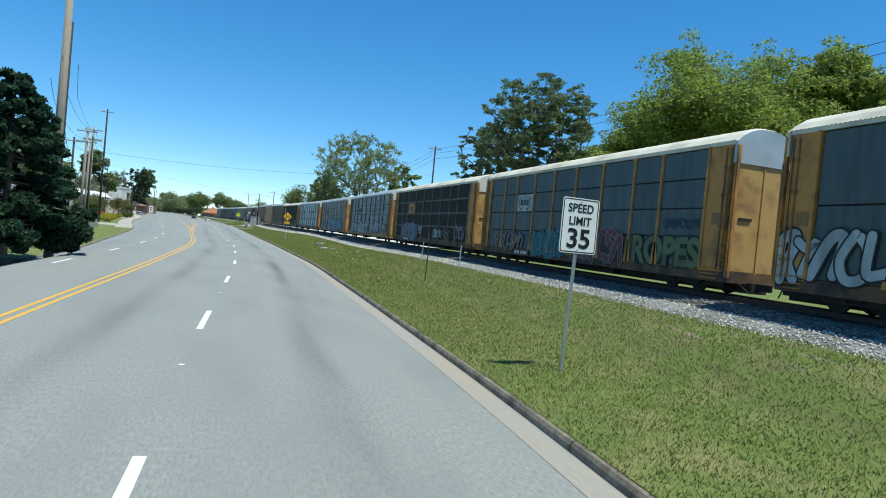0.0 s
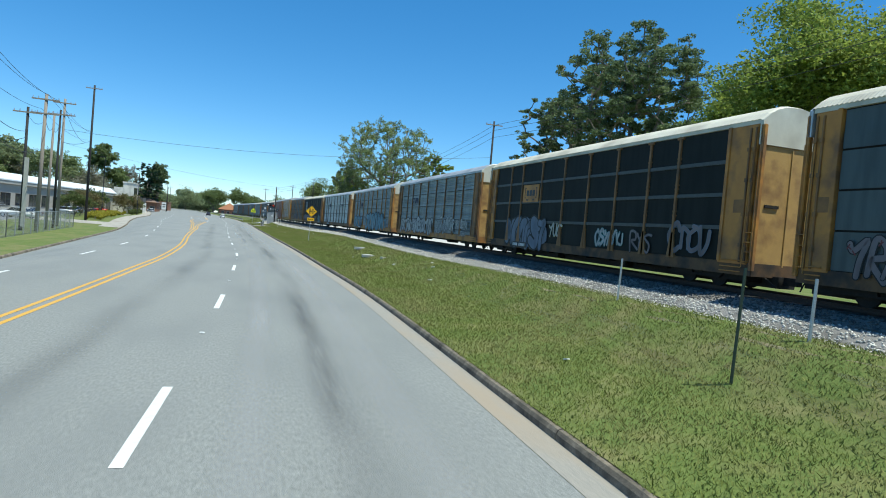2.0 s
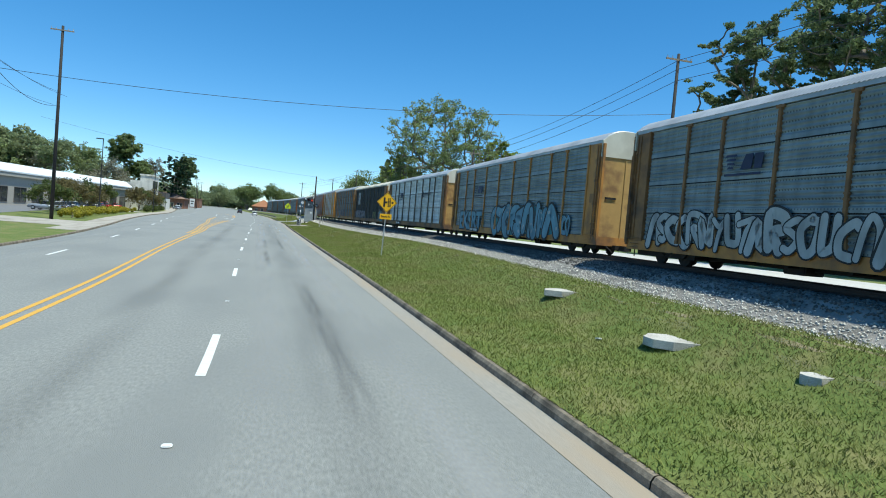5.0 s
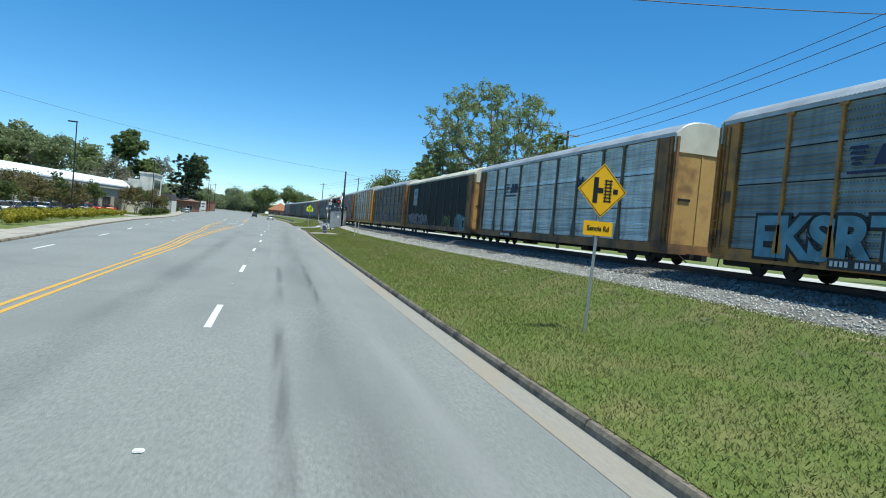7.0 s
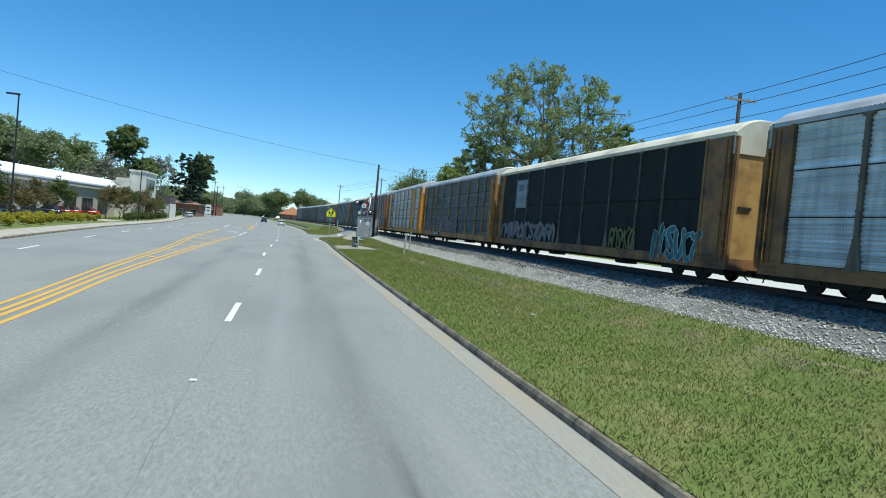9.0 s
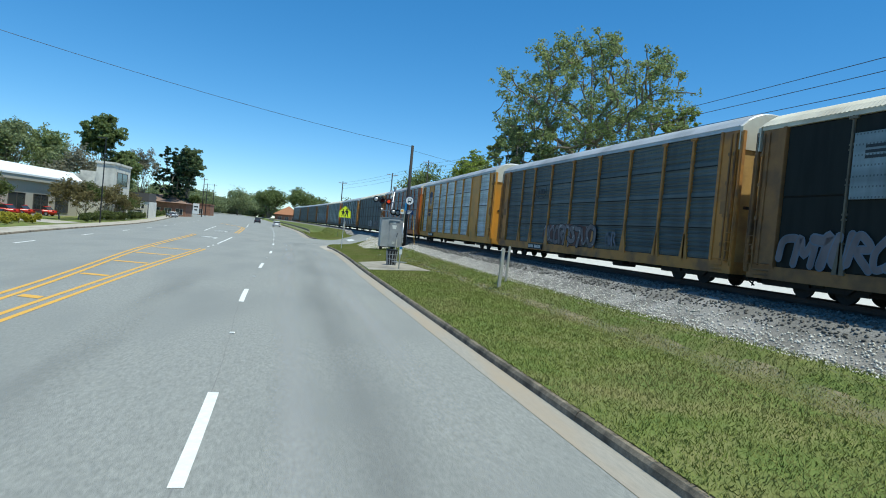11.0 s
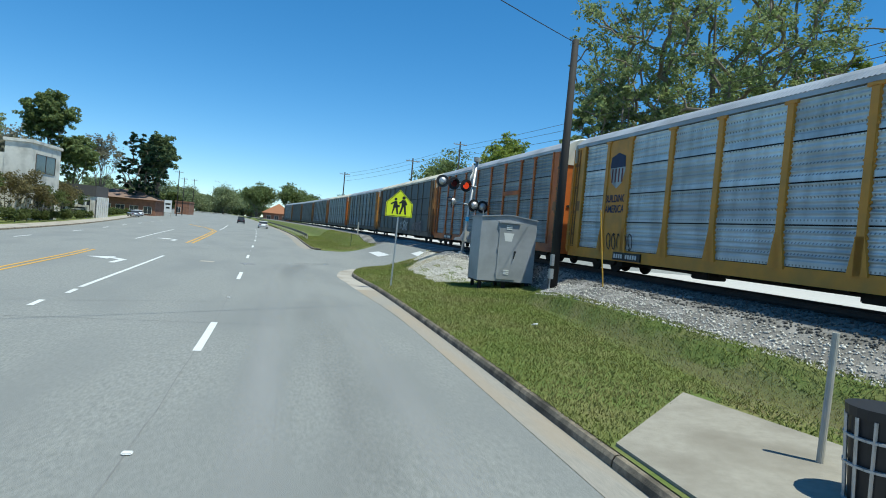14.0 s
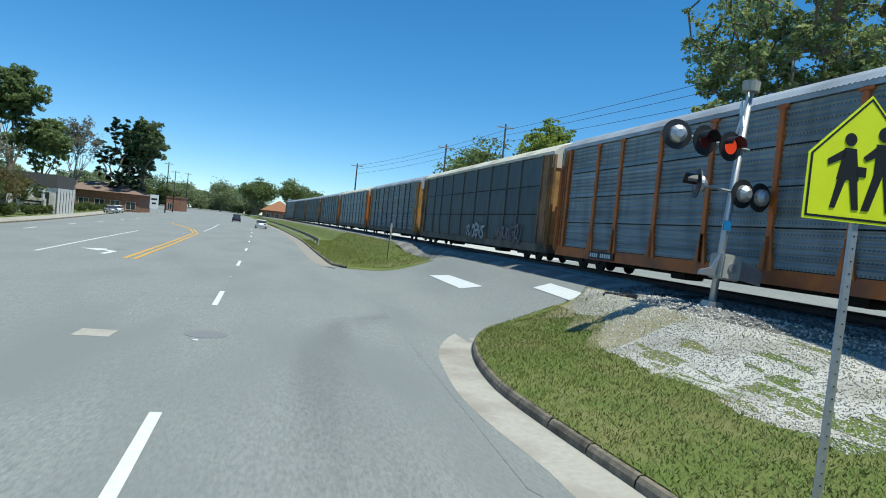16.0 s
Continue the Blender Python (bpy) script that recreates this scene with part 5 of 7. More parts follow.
# ---- trees ----
def leaf_cloud(name, centres, radii, count, size, material, parent, seed, flat=1.0, droop=0.0):
    """Many small leaf faces scattered through uneven clumps, as one mesh."""
    rng = np.random.default_rng(seed)
    centres, radii = np.array(centres, float), np.array(radii, float)
    weight = radii ** 2.2
    pick = rng.choice(len(centres), count, p=weight / weight.sum())
    v = rng.normal(size=(count, 3))
    v /= np.linalg.norm(v, axis=1)[:, None]
    rad = radii[pick] * rng.uniform(0.35, 1.0, count) ** 0.45 * rng.uniform(0.85, 1.12, count)
    pos = centres[pick] + v * rad[:, None] * np.array([1, 1, flat])
    a = rng.normal(size=(count, 3))
    a[:, 2] *= 0.6
    a /= np.linalg.norm(a, axis=1)[:, None]
    b = np.cross(a, v + rng.normal(size=(count, 3)) * 0.6)
    b /= np.linalg.norm(b, axis=1)[:, None] + 1e-9
    s = (size * rng.uniform(0.55, 1.4, count))[:, None]
    s *= 0.95
    verts = np.empty((count, 3, 3))
    verts[:, 0], verts[:, 1], verts[:, 2] = pos - a * s - b * s * 0.6, pos + a * s * 1.1 - b * s * 0.1, pos - a * s * 0.2 + b * s * 0.85
    me = bpy.data.meshes.new(name)
    me.vertices.add(count * 3)
    me.vertices.foreach_set("co", verts.ravel())
    me.loops.add(count * 3)
    me.loops.foreach_set("vertex_index", np.arange(count * 3))
    me.polygons.add(count)
    me.polygons.foreach_set("loop_start", np.arange(0, count * 3, 3))
    me.update(calc_edges=True)
    me.materials.append(material)
    ob = new(name, me)
    ob.parent = parent
    return ob


def limbs(bm, start, direction, length, r, depth, rng, tips, spread=0.7, up=0.15):
    """Branches that fork and taper; their ends are gathered in tips."""
    p = Vector(start)
    d = Vector(direction).normalized()
    n = 3
    for i in range(n):
        q = p + d * (length / n)
        rod(bm, p, q, r * (1 - 0.22 * i), r * (1 - 0.22 * (i + 1)), 7 if r > 0.12 else 5, False)
        p = q
        d = (d + Vector((rng.uniform(-1, 1), rng.uniform(-1, 1), rng.uniform(-0.6, 1) + up)) * 0.18).normalized()
    tips.append(p.copy())
    if depth > 0:
        for k in range(rng.choice((2, 3, 3))):
            dd = (d + Vector((rng.uniform(-1, 1), rng.uniform(-1, 1), rng.uniform(-0.5, 0.9))) * spread).normalized()
            limbs(bm, p, dd, length * rng.uniform(0.55, 0.8), r * 0.33 * 1.25, depth - 1, rng, tips, spread, up)


def broad_tree(x, y, z, h, w, material, seed, label, leaves=9000, size=0.3, depth=3, clump=0.2, bare=0.32, name="tree", trunk=0.028, fill=1.0):
    rng = random.Random(seed)
    g = thing(name, label, "tree", (x, y, z))
    bm = bmesh.new()
    tips = []
    r = h * trunk
    rod(bm, (0, 0, -0.4), (0, 0, h * bare * 0.5), r * 1.25, r, 10, False)
    rod(bm, (0, 0, h * bare * 0.5), (rng.uniform(-0.3, 0.3), 0, h * bare), r, r * 0.85, 10, False)
    for k in range(5):
        a = 2 * math.pi * (k + rng.random() * 0.7) / 5
        limbs(bm, (0, 0, h * bare * rng.uniform(0.8, 1.0)), (math.cos(a) * 0.75 * w / h, math.sin(a) * 0.75 * w / h, 0.75), h * 0.27, r * 0.5, depth, rng, tips)
    limbs(bm, (0, 0, h * bare), (0, 0, 1), h * 0.3, r * 0.7, depth, rng, tips)
    top = sorted(t.z for t in tips)[int((len(tips) - 1) * fill)]
    wide = sorted(max(abs(t.x), abs(t.y)) for t in tips)[int((len(tips) - 1) * fill)]
    fz, fw = (h * 0.93) / top, (w * 0.46) / wide
    for v in bm.verts:
        k = step(h * bare * 0.5, h * bare * 1.6, v.co.z)
        v.co.x *= 1 + (fw - 1) * k
        v.co.y *= 1 + (fw - 1) * k
        v.co.z *= 1 + (fz - 1) * k
    part("trunk", bm, BARK, g)
    cs, rs = [], []
    for t in tips:
        if t.length < h * 0.3:
            continue
        big = w * clump * rng.uniform(0.45, 1.0)
        for _ in range(7 if w > 15 else 3):
            d = Vector((rng.gauss(0, 1), rng.gauss(0, 1), rng.gauss(0, 0.7)))
            c = Vector((t.x * fw, t.y * fw, t.z * fz)) + d.normalized() * big * rng.uniform(0.2, 1.0)
            cs.append(tuple(c))
            rs.append(big * rng.uniform(0.2, 0.5))
    leaf_cloud("crown", cs, rs, leaves, size, material, g, seed, 0.75)
    return g


def conifer(x, y, z, h, w, material, seed, label, leaves=14000, size=0.16):
    """A dense drooping evergreen with a pointed top."""
    rng = random.Random(seed)
    g = thing("cedar_tree", label, "tree", (x, y, z))
    bm = bmesh.new()
    rod(bm, (0, 0, -0.3), (0, 0, h * 0.95), h * 0.025, 0.03, 9)
    cs, rs = [], []
    for k in range(230):
        u = rng.random() ** 1.25
        zz = h * (0.07 + 0.9 * u)
        a = rng.uniform(0, 2 * math.pi)
        reach = w * 0.5 * (1 - u) ** 0.6 * (0.72 + 0.28 * min(1, u * 5)) * rng.uniform(0.7, 1.05) + 0.08
        tip = Vector((reach * math.cos(a), reach * math.sin(a), zz - 0.12 * reach))
        rod(bm, (0, 0, zz), tip, 0.035, 0.01, 4, False)
        for f in (0.45, 0.7, 0.95):
            cs.append(tuple(Vector((0, 0, zz)).lerp(tip, f)))
            rs.append(0.18 + 0.32 * (1 - u) * f)
    part("trunk", bm, BARK, g)
    leaf_cloud("crown", cs, rs, leaves, size, material, g, seed, 0.8)
    return g


def grown_tree(x, y, z, h, w, base, material, seed, label, leaves, size, name="tree", count=260, gaps=0.0, clump=0.09, flat=0.7, girth=0.02, lean=0.0, trunk=BARK):
    """A crown grown twig by twig: limbs reach out from the trunk to uneven clumps of leaves, with gaps between them."""
    rng = random.Random(seed)
    g = thing(name, label, "tree", (x, y, z))
    mid, up = h * (0.5 + base / 2), h * (1 - base) / 2
    goals = []
    while len(goals) < count:
        d = Vector((rng.gauss(0, 1), rng.gauss(0, 1), rng.gauss(0, 1))).normalized() * rng.random() ** 0.4
        shape = 1.0 - 0.25 * max(0.0, -d.z)
        p = Vector((d.x * w / 2 * shape, d.y * w / 2 * shape, mid + d.z * up))
        if noise.noise(p * (3.2 / w) * 2 + Vector((seed, 0, 0))) < gaps - 0.5 + 0.25 * rng.random():
            continue
        goals.append(p)
    crotch = Vector((lean * h * base, 0, h * base * 0.75))
    goals.sort(key=lambda p: (p - crotch).length)
    nodes = [(Vector((0, 0, -0.4)), -1), (Vector((lean * h * base * 0.5, 0, h * base * 0.4)), 0), (crotch, 1)]
    top = crotch.copy()
    for k in range(4):
        top = top + Vector((rng.uniform(-0.03, 0.03) * h, rng.uniform(-0.03, 0.03) * h, h * (0.9 - base) / 4))
        nodes.append((top.copy(), len(nodes) - 1))
    ends = []
    for p in goals:
        reach = (p - crotch).length
        best = min(range(2, len(nodes)), key=lambda k: (nodes[k][0] - p).length + 0.35 * max(0.0, (nodes[k][0] - crotch).length - reach * 0.8) + 0.5 * max(0.0, nodes[k][0].z - p.z))
        a = nodes[best][0]
        span = (p - a).length
        last = best
        for f in (0.35, 0.7, 1.0):
            q = a.lerp(p, f) + Vector((rng.uniform(-1, 1), rng.uniform(-1, 1), rng.uniform(-0.6, 1))) * span * 0.09 * (1 if f < 1 else 0)
            nodes.append((q, last))
            last = len(nodes) - 1
        ends.append(p)
    load = [0.0] * len(nodes)
    for k in range(len(nodes) - 1, 0, -1):
        load[k] = max(load[k], 1.0)
        load[nodes[k][1]] += load[k]
    r0 = h * girth / load[1] ** 0.42
    bm = bmesh.new()
    for k in range(1, len(nodes)):
        pk = nodes[k][1]
        ra, rb = r0 * max(load[pk], 1) ** 0.42, r0 * load[k] ** 0.42
        rod(bm, nodes[pk][0], nodes[k][0], min(ra, rb * 1.4), rb, 9 if rb > 0.25 else 5, False)
    part("trunk", bm, trunk, g, smooth=True)
    cs, rs = [], []
    for p in ends:
        big = w * clump * rng.uniform(0.6, 1.25)
        for _ in range(5):
            d = Vector((rng.gauss(0, 1), rng.gauss(0, 1), rng.gauss(0, 1) * flat)).normalized()
            cs.append(tuple(p + d * big * rng.uniform(0.1, 0.9)))
            rs.append(big * rng.uniform(0.25, 0.6))
    leaf_cloud("crown", cs, rs, leaves, size, material, g, seed, flat)
    return g


conifer(-10.7, 38, 0.05, 9.6, 9.0, LEAF_CEDAR, 3, "dense dark green cedar beside the road", 60000, 0.15)
conifer(-14.5, 36.0, 0.05, 9.4, 7.5, LEAF_CEDAR, 4, "dense dark green cedar behind another", 30000, 0.16)
grown_tree(43.5, 87, 1.2, 28.3, 18.5, 0.3, LEAF_PINE, 11, "tall pine with a rounded crown of dark needle clumps", 95000, 0.14, "pine_tree", 420, 0.05, 0.066, 0.45, 0.018)
grown_tree(42, 102, 1.2, 22.5, 12, 0.3, LEAF_PINE, 12, "lower pine with dark needle clumps beside the tall one", 36000, 0.14, "pine_tree", 160, 0.05, 0.08, 0.5, 0.018)
broad_tree(79, 90, 1.2, 40, 34, LEAF_OAK, 21, "broad yellow-green oak behind the train", 90000, 0.27)
broad_tree(96, 80, 1.2, 41, 25, LEAF_OAK, 22, "tall spreading oak behind the train", 75000, 0.29)
broad_tree(64, 95, 1.2, 23, 20, LEAF_OAK, 23, "smaller oak beside the pine", 42000, 0.24)
broad_tree(90, 62, 1.2, 27, 22, LEAF_OAK, 26, "green oak at the grove's edge", 42000, 0.26)
grown_tree(43, 219, 1.2, 35.5, 33, 0.2, LEAF_ELM, 31, "large sparse spring elm with visible limbs", 50000, 0.2, "elm_tree", 520, 0.2, 0.045, 0.8, 0.022, 0.02)
grown_tree(59, 219, 1.2, 26.5, 12, 0.3, LEAF_OAK, 32, "green tree beside the sparse elm", 30000, 0.2, "tree", 150, 0.0, 0.085)
grown_tree(31, 216, 1.2, 19, 12, 0.2, LEAF_ELM, 33, "low leafy tree beside the elm", 26000, 0.2, "tree", 150, 0.05, 0.085)
broad_tree(41, 285, 1.2, 25, 12, LEAF_OAK, 34, "green tree behind the far wagons", 9000, 0.3)
broad_tree(31, 285, 1.2, 18, 18, LEAF_DARK, 35, "dark low tree behind the far wagons", 9000, 0.3)
broad_tree(-57.5, 320, -0.8, 29, 11, LEAF_DARK, 41, "tall dark oak behind the buildings", 22000, 0.3, 3, 0.24, 0.3)
broad_tree(-52.5, 322, -0.8, 19, 11, LEAF_DARK, 42, "lower dark tree behind the buildings", 9000, 0.34)
broad_tree(-49, 330, -0.8, 22, 12, LEAF_BUD, 43, "pale budding tree behind the buildings", 3600, 0.22, 4, 0.1)
grown_tree(-42.5, 346, -0.5, 24, 15, 0.12, LEAF_CEDAR, 44, "spreading dark evergreen beside the brick building", 42000, 0.2, "evergreen_tree", 240, 0.1, 0.06, 0.6)
broad_tree(-39, 347, -0.5, 24, 10, LEAF_PINE, 46, "dense dark tree beside the brick building", 15000, 0.34, 3, 0.26, 0.2)
rng_far = random.Random(5)
for k in range(16):
    yy = 300 + 10 * rng_far.random()
    broad_tree(-150 + 6.2 * k, yy + 0.6 * (16 - k), -0.6, rng_far.uniform(23, 30) - 0.55 * k, rng_far.uniform(13, 18), (LEAF_FAR, LEAF_ELM, LEAF_FAR, LEAF_BUD)[k % 4], 60 + k, ("wooded rise behind the buildings, mixed spring green", "yellow-green tree on the wooded rise", "rounded green tree on the wooded rise", "grey budding tree on the wooded rise")[k % 4], 6500 if k % 4 != 3 else 3500, 0.34, 3, 0.19)
for x, y, h, w, m, s in ((-19, 470, 18, 17, LEAF_DARK, 91), (-3, 475, 19, 17, LEAF_DARK, 92), (8, 480, 15, 16, LEAF_DARK, 93), (-44, 560, 18, 24, LEAF_FAR, 94), (-60, 540, 15, 22, LEAF_FAR, 95), (-78, 560, 18, 24, LEAF_FAR, 96), (-95, 570, 18, 24, LEAF_FAR, 97), (-30, 600, 20, 24, LEAF_FAR, 98), (22, 520, 17, 22, LEAF_FAR, 99), (40, 540, 16, 22, LEAF_FAR, 100), (58, 500, 15, 22, LEAF_FAR, 101), (-66, 470, 10, 14, LEAF_FAR, 102), (-80, 440, 12, 16, LEAF_FAR, 103)):
    broad_tree(x, y, 0.2, h, w, m, s, "rounded green tree far down the road", 8000, 0.42, 3, 0.22, 0.14)


def shrub(x, y, z, w, h, material, seed, label, count=1500, size=0.09, name="shrub"):
    rng = random.Random(seed)
    g = thing(name, label, "shrub", (x, y, z), "shrubs along the opposite pavement")
    bm = bmesh.new()
    rod(bm, (0, 0, -0.05), (0, 0, h * 0.5), 0.06, 0.02, 6)
    part("stem", bm, BARK, g)
    cs = [(rng.uniform(-0.32, 0.32) * w, rng.uniform(-0.32, 0.32) * w, h * rng.uniform(0.35, 0.65)) for _ in range(7)]
    leaf_cloud("crown", cs, [min(w, h) * 0.3] * 7, count, size, material, g, seed)
    return g


rs = random.Random(8)
for k in range(26):
    y = 219 + 4.3 * k
    w = rs.uniform(2.0, 2.9)
    shrub(left_kerb(y) - 4.0 + rs.uniform(-0.5, 0.4), y, low(y) + 0.1, w, w * 0.72, LEAF_SHRUB, 300 + k, "round clipped green shrub by the pavement", 1500, 0.11)
for k in range(20):
    y = 139 + 3.3 * k
    shrub(left_kerb(y) - 5.3 + rs.uniform(-0.3, 0.3), y, low(y) + 0.1, 4.2, rs.uniform(1.15, 1.5), LEAF_HEDGE, 330 + k, "low yellow-green flowering hedge bush", 2600, 0.1, "hedge_bush")
for k, (y, o) in enumerate(((148, 9), (157, 9), (166, 9.5), (175, 9.5), (184, 10), (194, 10.5), (203, 10), (221, 7.5), (227, 6.5), (233, 7), (239, 6.0), (244, 5.2), (250, 4.6), (257, 4.8), (265, 5.5), (274, 6))):
    broad_tree(left_kerb(y) - o, y, low(y) + 0.1, rs.uniform(4.6, 6.2), rs.uniform(5, 6.8), LEAF_MYRTLE if k % 3 else LEAF_SHRUB, 360 + k, "small bronze-green ornamental tree in a planted bed" if k % 3 else "small green ornamental tree in a planted bed", 4200, 0.12, 3, 0.16, 0.16, "ornamental_tree", 0.016)

# ---- opposite side ----
tagged(ribbon("lawn_opposite", GRASS, lambda y: left_kerb(y) - 40, lambda y: left_kerb(y) - 0.15, -60, 420, 0.13, 4.0, gradef=low), "grass strip on the opposite side", "grass", kind="structure")
tagged(ribbon("pavement_opposite", CONCRETE, lambda y: left_kerb(y) - 2.7, lambda y: left_kerb(y) - 0.16, 112, 360, 0.145, 3.0, gradef=low), "pale concrete pavement opposite", "pavement", kind="structure")
tagged(ribbon("car_park", ASPHALT_DARK, lambda y: left_kerb(y) - 34, lambda y: left_kerb(y) - 12.5, 96, 245, 0.15, 4.0, gradef=low), "asphalt car park behind the hedge", "car park", kind="structure")
tagged(ribbon("driveway", CONCRETE, lambda y: left_kerb(y) - 13, lambda y: left_kerb(y) - 3.5, 205.5, 216, 0.155, 2.0, gradef=low), "pale concrete driveway into the car park", "driveway", kind="structure")
tagged(ribbon("driveway_near", CONCRETE, lambda y: left_kerb(y) - 13, lambda y: left_kerb(y) - 0.2, 119, 131, 0.15, 2.0, gradef=low), "pale concrete driveway past the fence", "driveway", kind="structure")

FENCE = mat("fence mesh wire", (0.32, 0.33, 0.33), (0.42, 0.42, 0.42), 9, 0.5, 0.5)


def chain_fence(points, h):
    """A wire mesh fence with steel posts."""
    g = thing("wire_fence", "grey wire mesh fence with steel posts", "fence")
    for i, ((x0, y0), (x1, y1)) in enumerate(zip(points, points[1:])):
        n = max(1, round(math.hypot(x1 - x0, y1 - y0) / 2.6))
        for k in range(n + 1):
            x, y = x0 + (x1 - x0) * k / n, y0 + (y1 - y0) * k / n
            bm = bmesh.new()
            rod(bm, (x, y, low(y)), (x, y, low(y) + h), 0.04, 0.04, 6)
            part("post", bm, FENCE, g)
        L = math.hypot(x1 - x0, y1 - y0)
        u = Vector(((x1 - x0) / L, (y1 - y0) / L, 0))
        bm = bmesh.new()
        rod(bm, (x0, y0, low(y0) + h), (x1, y1, low(y1) + h), 0.025, 0.025, 5)
        s = 0.0
        while s < L:
            for sgn in (1, -1):
                a = Vector((x0, y0, low(y0) + 0.08)) + u * s
                e = a + u * sgn * min(h, (L - s) if sgn > 0 else s) + Vector((0, 0, min(h, (L - s) if sgn > 0 else s)))
                rod(bm, a, e, 0.008, 0.008, 3, False)
            s += 0.32
        part("mesh", bm, FENCE, g)
    return g


chain_fence([(-13.0, 50), (-15.6, 76), (-17.6, 104), (-26, 106)], 2.0)

BRICK = mat("brown brick", (0.22, 0.10, 0.06), (0.30, 0.15, 0.09), 12, 0.9, 0, 0.4, 30, (0.17, 0.085, 0.055), 0.1)
STUCCO = mat("cream stucco", (0.72, 0.68, 0.6), (0.64, 0.6, 0.52), 3, 0.9, 0, 0.2, 30, (0.45, 0.42, 0.36), 0.2)
WHITE_METAL = mat("white metal roofing", (0.80, 0.81, 0.82), (0.72, 0.73, 0.74), 2, 0.5, 0.0, 0.05)
TAN = mat("tan siding", (0.46, 0.42, 0.36), (0.38, 0.35, 0.3), 3, 0.85, 0, 0.2)
DARK_FASCIA = mat("dark brown fascia", (0.07, 0.06, 0.055), (0.1, 0.09, 0.08), 4, 0.8, 0, 0.1)
SHINGLE = mat("brown shingles", (0.19, 0.125, 0.095), (0.26, 0.175, 0.135), 10, 0.9, 0, 0.5, 40, stretch=(1, 1, 3))
ORANGE_TILE = mat("orange roof tiles", (0.34, 0.15, 0.07), (0.25, 0.105, 0.05), 8, 0.85, 0, 0.4)
GLASS = mat("dark window glass", (0.03, 0.035, 0.04), (0.04, 0.045, 0.05), 4, 0.08)


def building(name, label, x0, x1, y0, y1, z0, h, wall_m, roof_m, style, windows=(), trim=None, yaw=0.0, band=1.6):
    """A building with walls, roof, windows and doors; windows are (face, offset, sill, width, height)."""
    g = thing(name, label, "building", pose(x0, y0, z0, 0, 0, yaw))
    w, d = x1 - x0, y1 - y0
    bm = bmesh.new()
    box(bm, 0, w, 0, d, -0.5, h)
    part("wall", bm, wall_m, g)
    bm = bmesh.new()
    if style == "flat":
        box(bm, -0.2, w + 0.2, -0.2, d + 0.2, h, h + (0.4 if roof_m is not DARK_FASCIA else 1.9), 0.03)
    elif style == "band":
        prism(bm, [(-0.6, 0), (w + 0.6, 0), (w + 0.6, 0.25), (w - 1.4, band), (-0.6, band)], -0.6, d + 0.6, Matrix(((1, 0, 0, 0), (0, 0, 1, 0), (0, 1, 0, h), (0, 0, 0, 1))))
    elif style == "hip":
        o = 0.8
        rise = min(w, d) * (0.36 if roof_m is ORANGE_TILE else 0.2)
        b0 = [bm.verts.new(p) for p in ((-o, -o, h), (w + o, -o, h), (w + o, d + o, h), (-o, d + o, h))]
        if w > d:
            t = [bm.verts.new((d / 2, d / 2, h + rise)), bm.verts.new((w - d / 2, d / 2, h + rise))]
            for f in ((b0[0], b0[1], t[1], t[0]), (b0[2], b0[3], t[0], t[1]), (b0[1], b0[2], t[1]), (b0[3], b0[0], t[0]), tuple(b0[::-1])):
                bm.faces.new(f)
        else:
            t = [bm.verts.new((w / 2, w / 2, h + rise)), bm.verts.new((w / 2, d - w / 2 + 0.01, h + rise))]
            for f in ((b0[0], b0[1], t[0]), (b0[1], b0[2], t[1], t[0]), (b0[2], b0[3], t[1]), (b0[3], b0[0], t[0], t[1]), tuple(b0[::-1])):
                bm.faces.new(f)
    elif style == "gable":
        o = 0.5
        m = Matrix(((1, 0, 0, 0), (0, 0, 1, -o), (0, 1, 0, h), (0, 0, 0, 1)))
        prism(bm, [(-o, 0), (w + o, 0), (w / 2, w * 0.28)], 0, d + 2 * o, m)
    part("roof", bm, roof_m, g)
    for face, off, sill, ww, wh in windows:
        bm, fb = bmesh.new(), bmesh.new()
        if face == "south":
            box(bm, off, off + ww, -0.03, 0.02, sill, sill + wh)
            for a, b, c, e in ((off - 0.08, off, sill - 0.08, sill + wh + 0.08), (off + ww, off + ww + 0.08, sill - 0.08, sill + wh + 0.08), (off, off + ww, sill - 0.08, sill), (off, off + ww, sill + wh, sill + wh + 0.08), (off + ww / 2 - 0.03, off + ww / 2 + 0.03, sill, sill + wh)):
                box(fb, a, b, -0.08, 0.01, c, e)
        else:
            box(bm, w - 0.02, w + 0.03, off, off + ww, sill, sill + wh)
            for a, b, c, e in ((off - 0.08, off, sill - 0.08, sill + wh + 0.08), (off + ww, off + ww + 0.08, sill - 0.08, sill + wh + 0.08), (off, off + ww, sill - 0.08, sill), (off, off + ww, sill + wh, sill + wh + 0.08), (off + ww / 2 - 0.03, off + ww / 2 + 0.03, sill, sill + wh)):
                box(fb, w - 0.01, w + 0.08, a, b, c, e)
        pane = part("window", bm, GLASS, g)
        part("window_frame", fb, trim or STUCCO, pane)
    return g


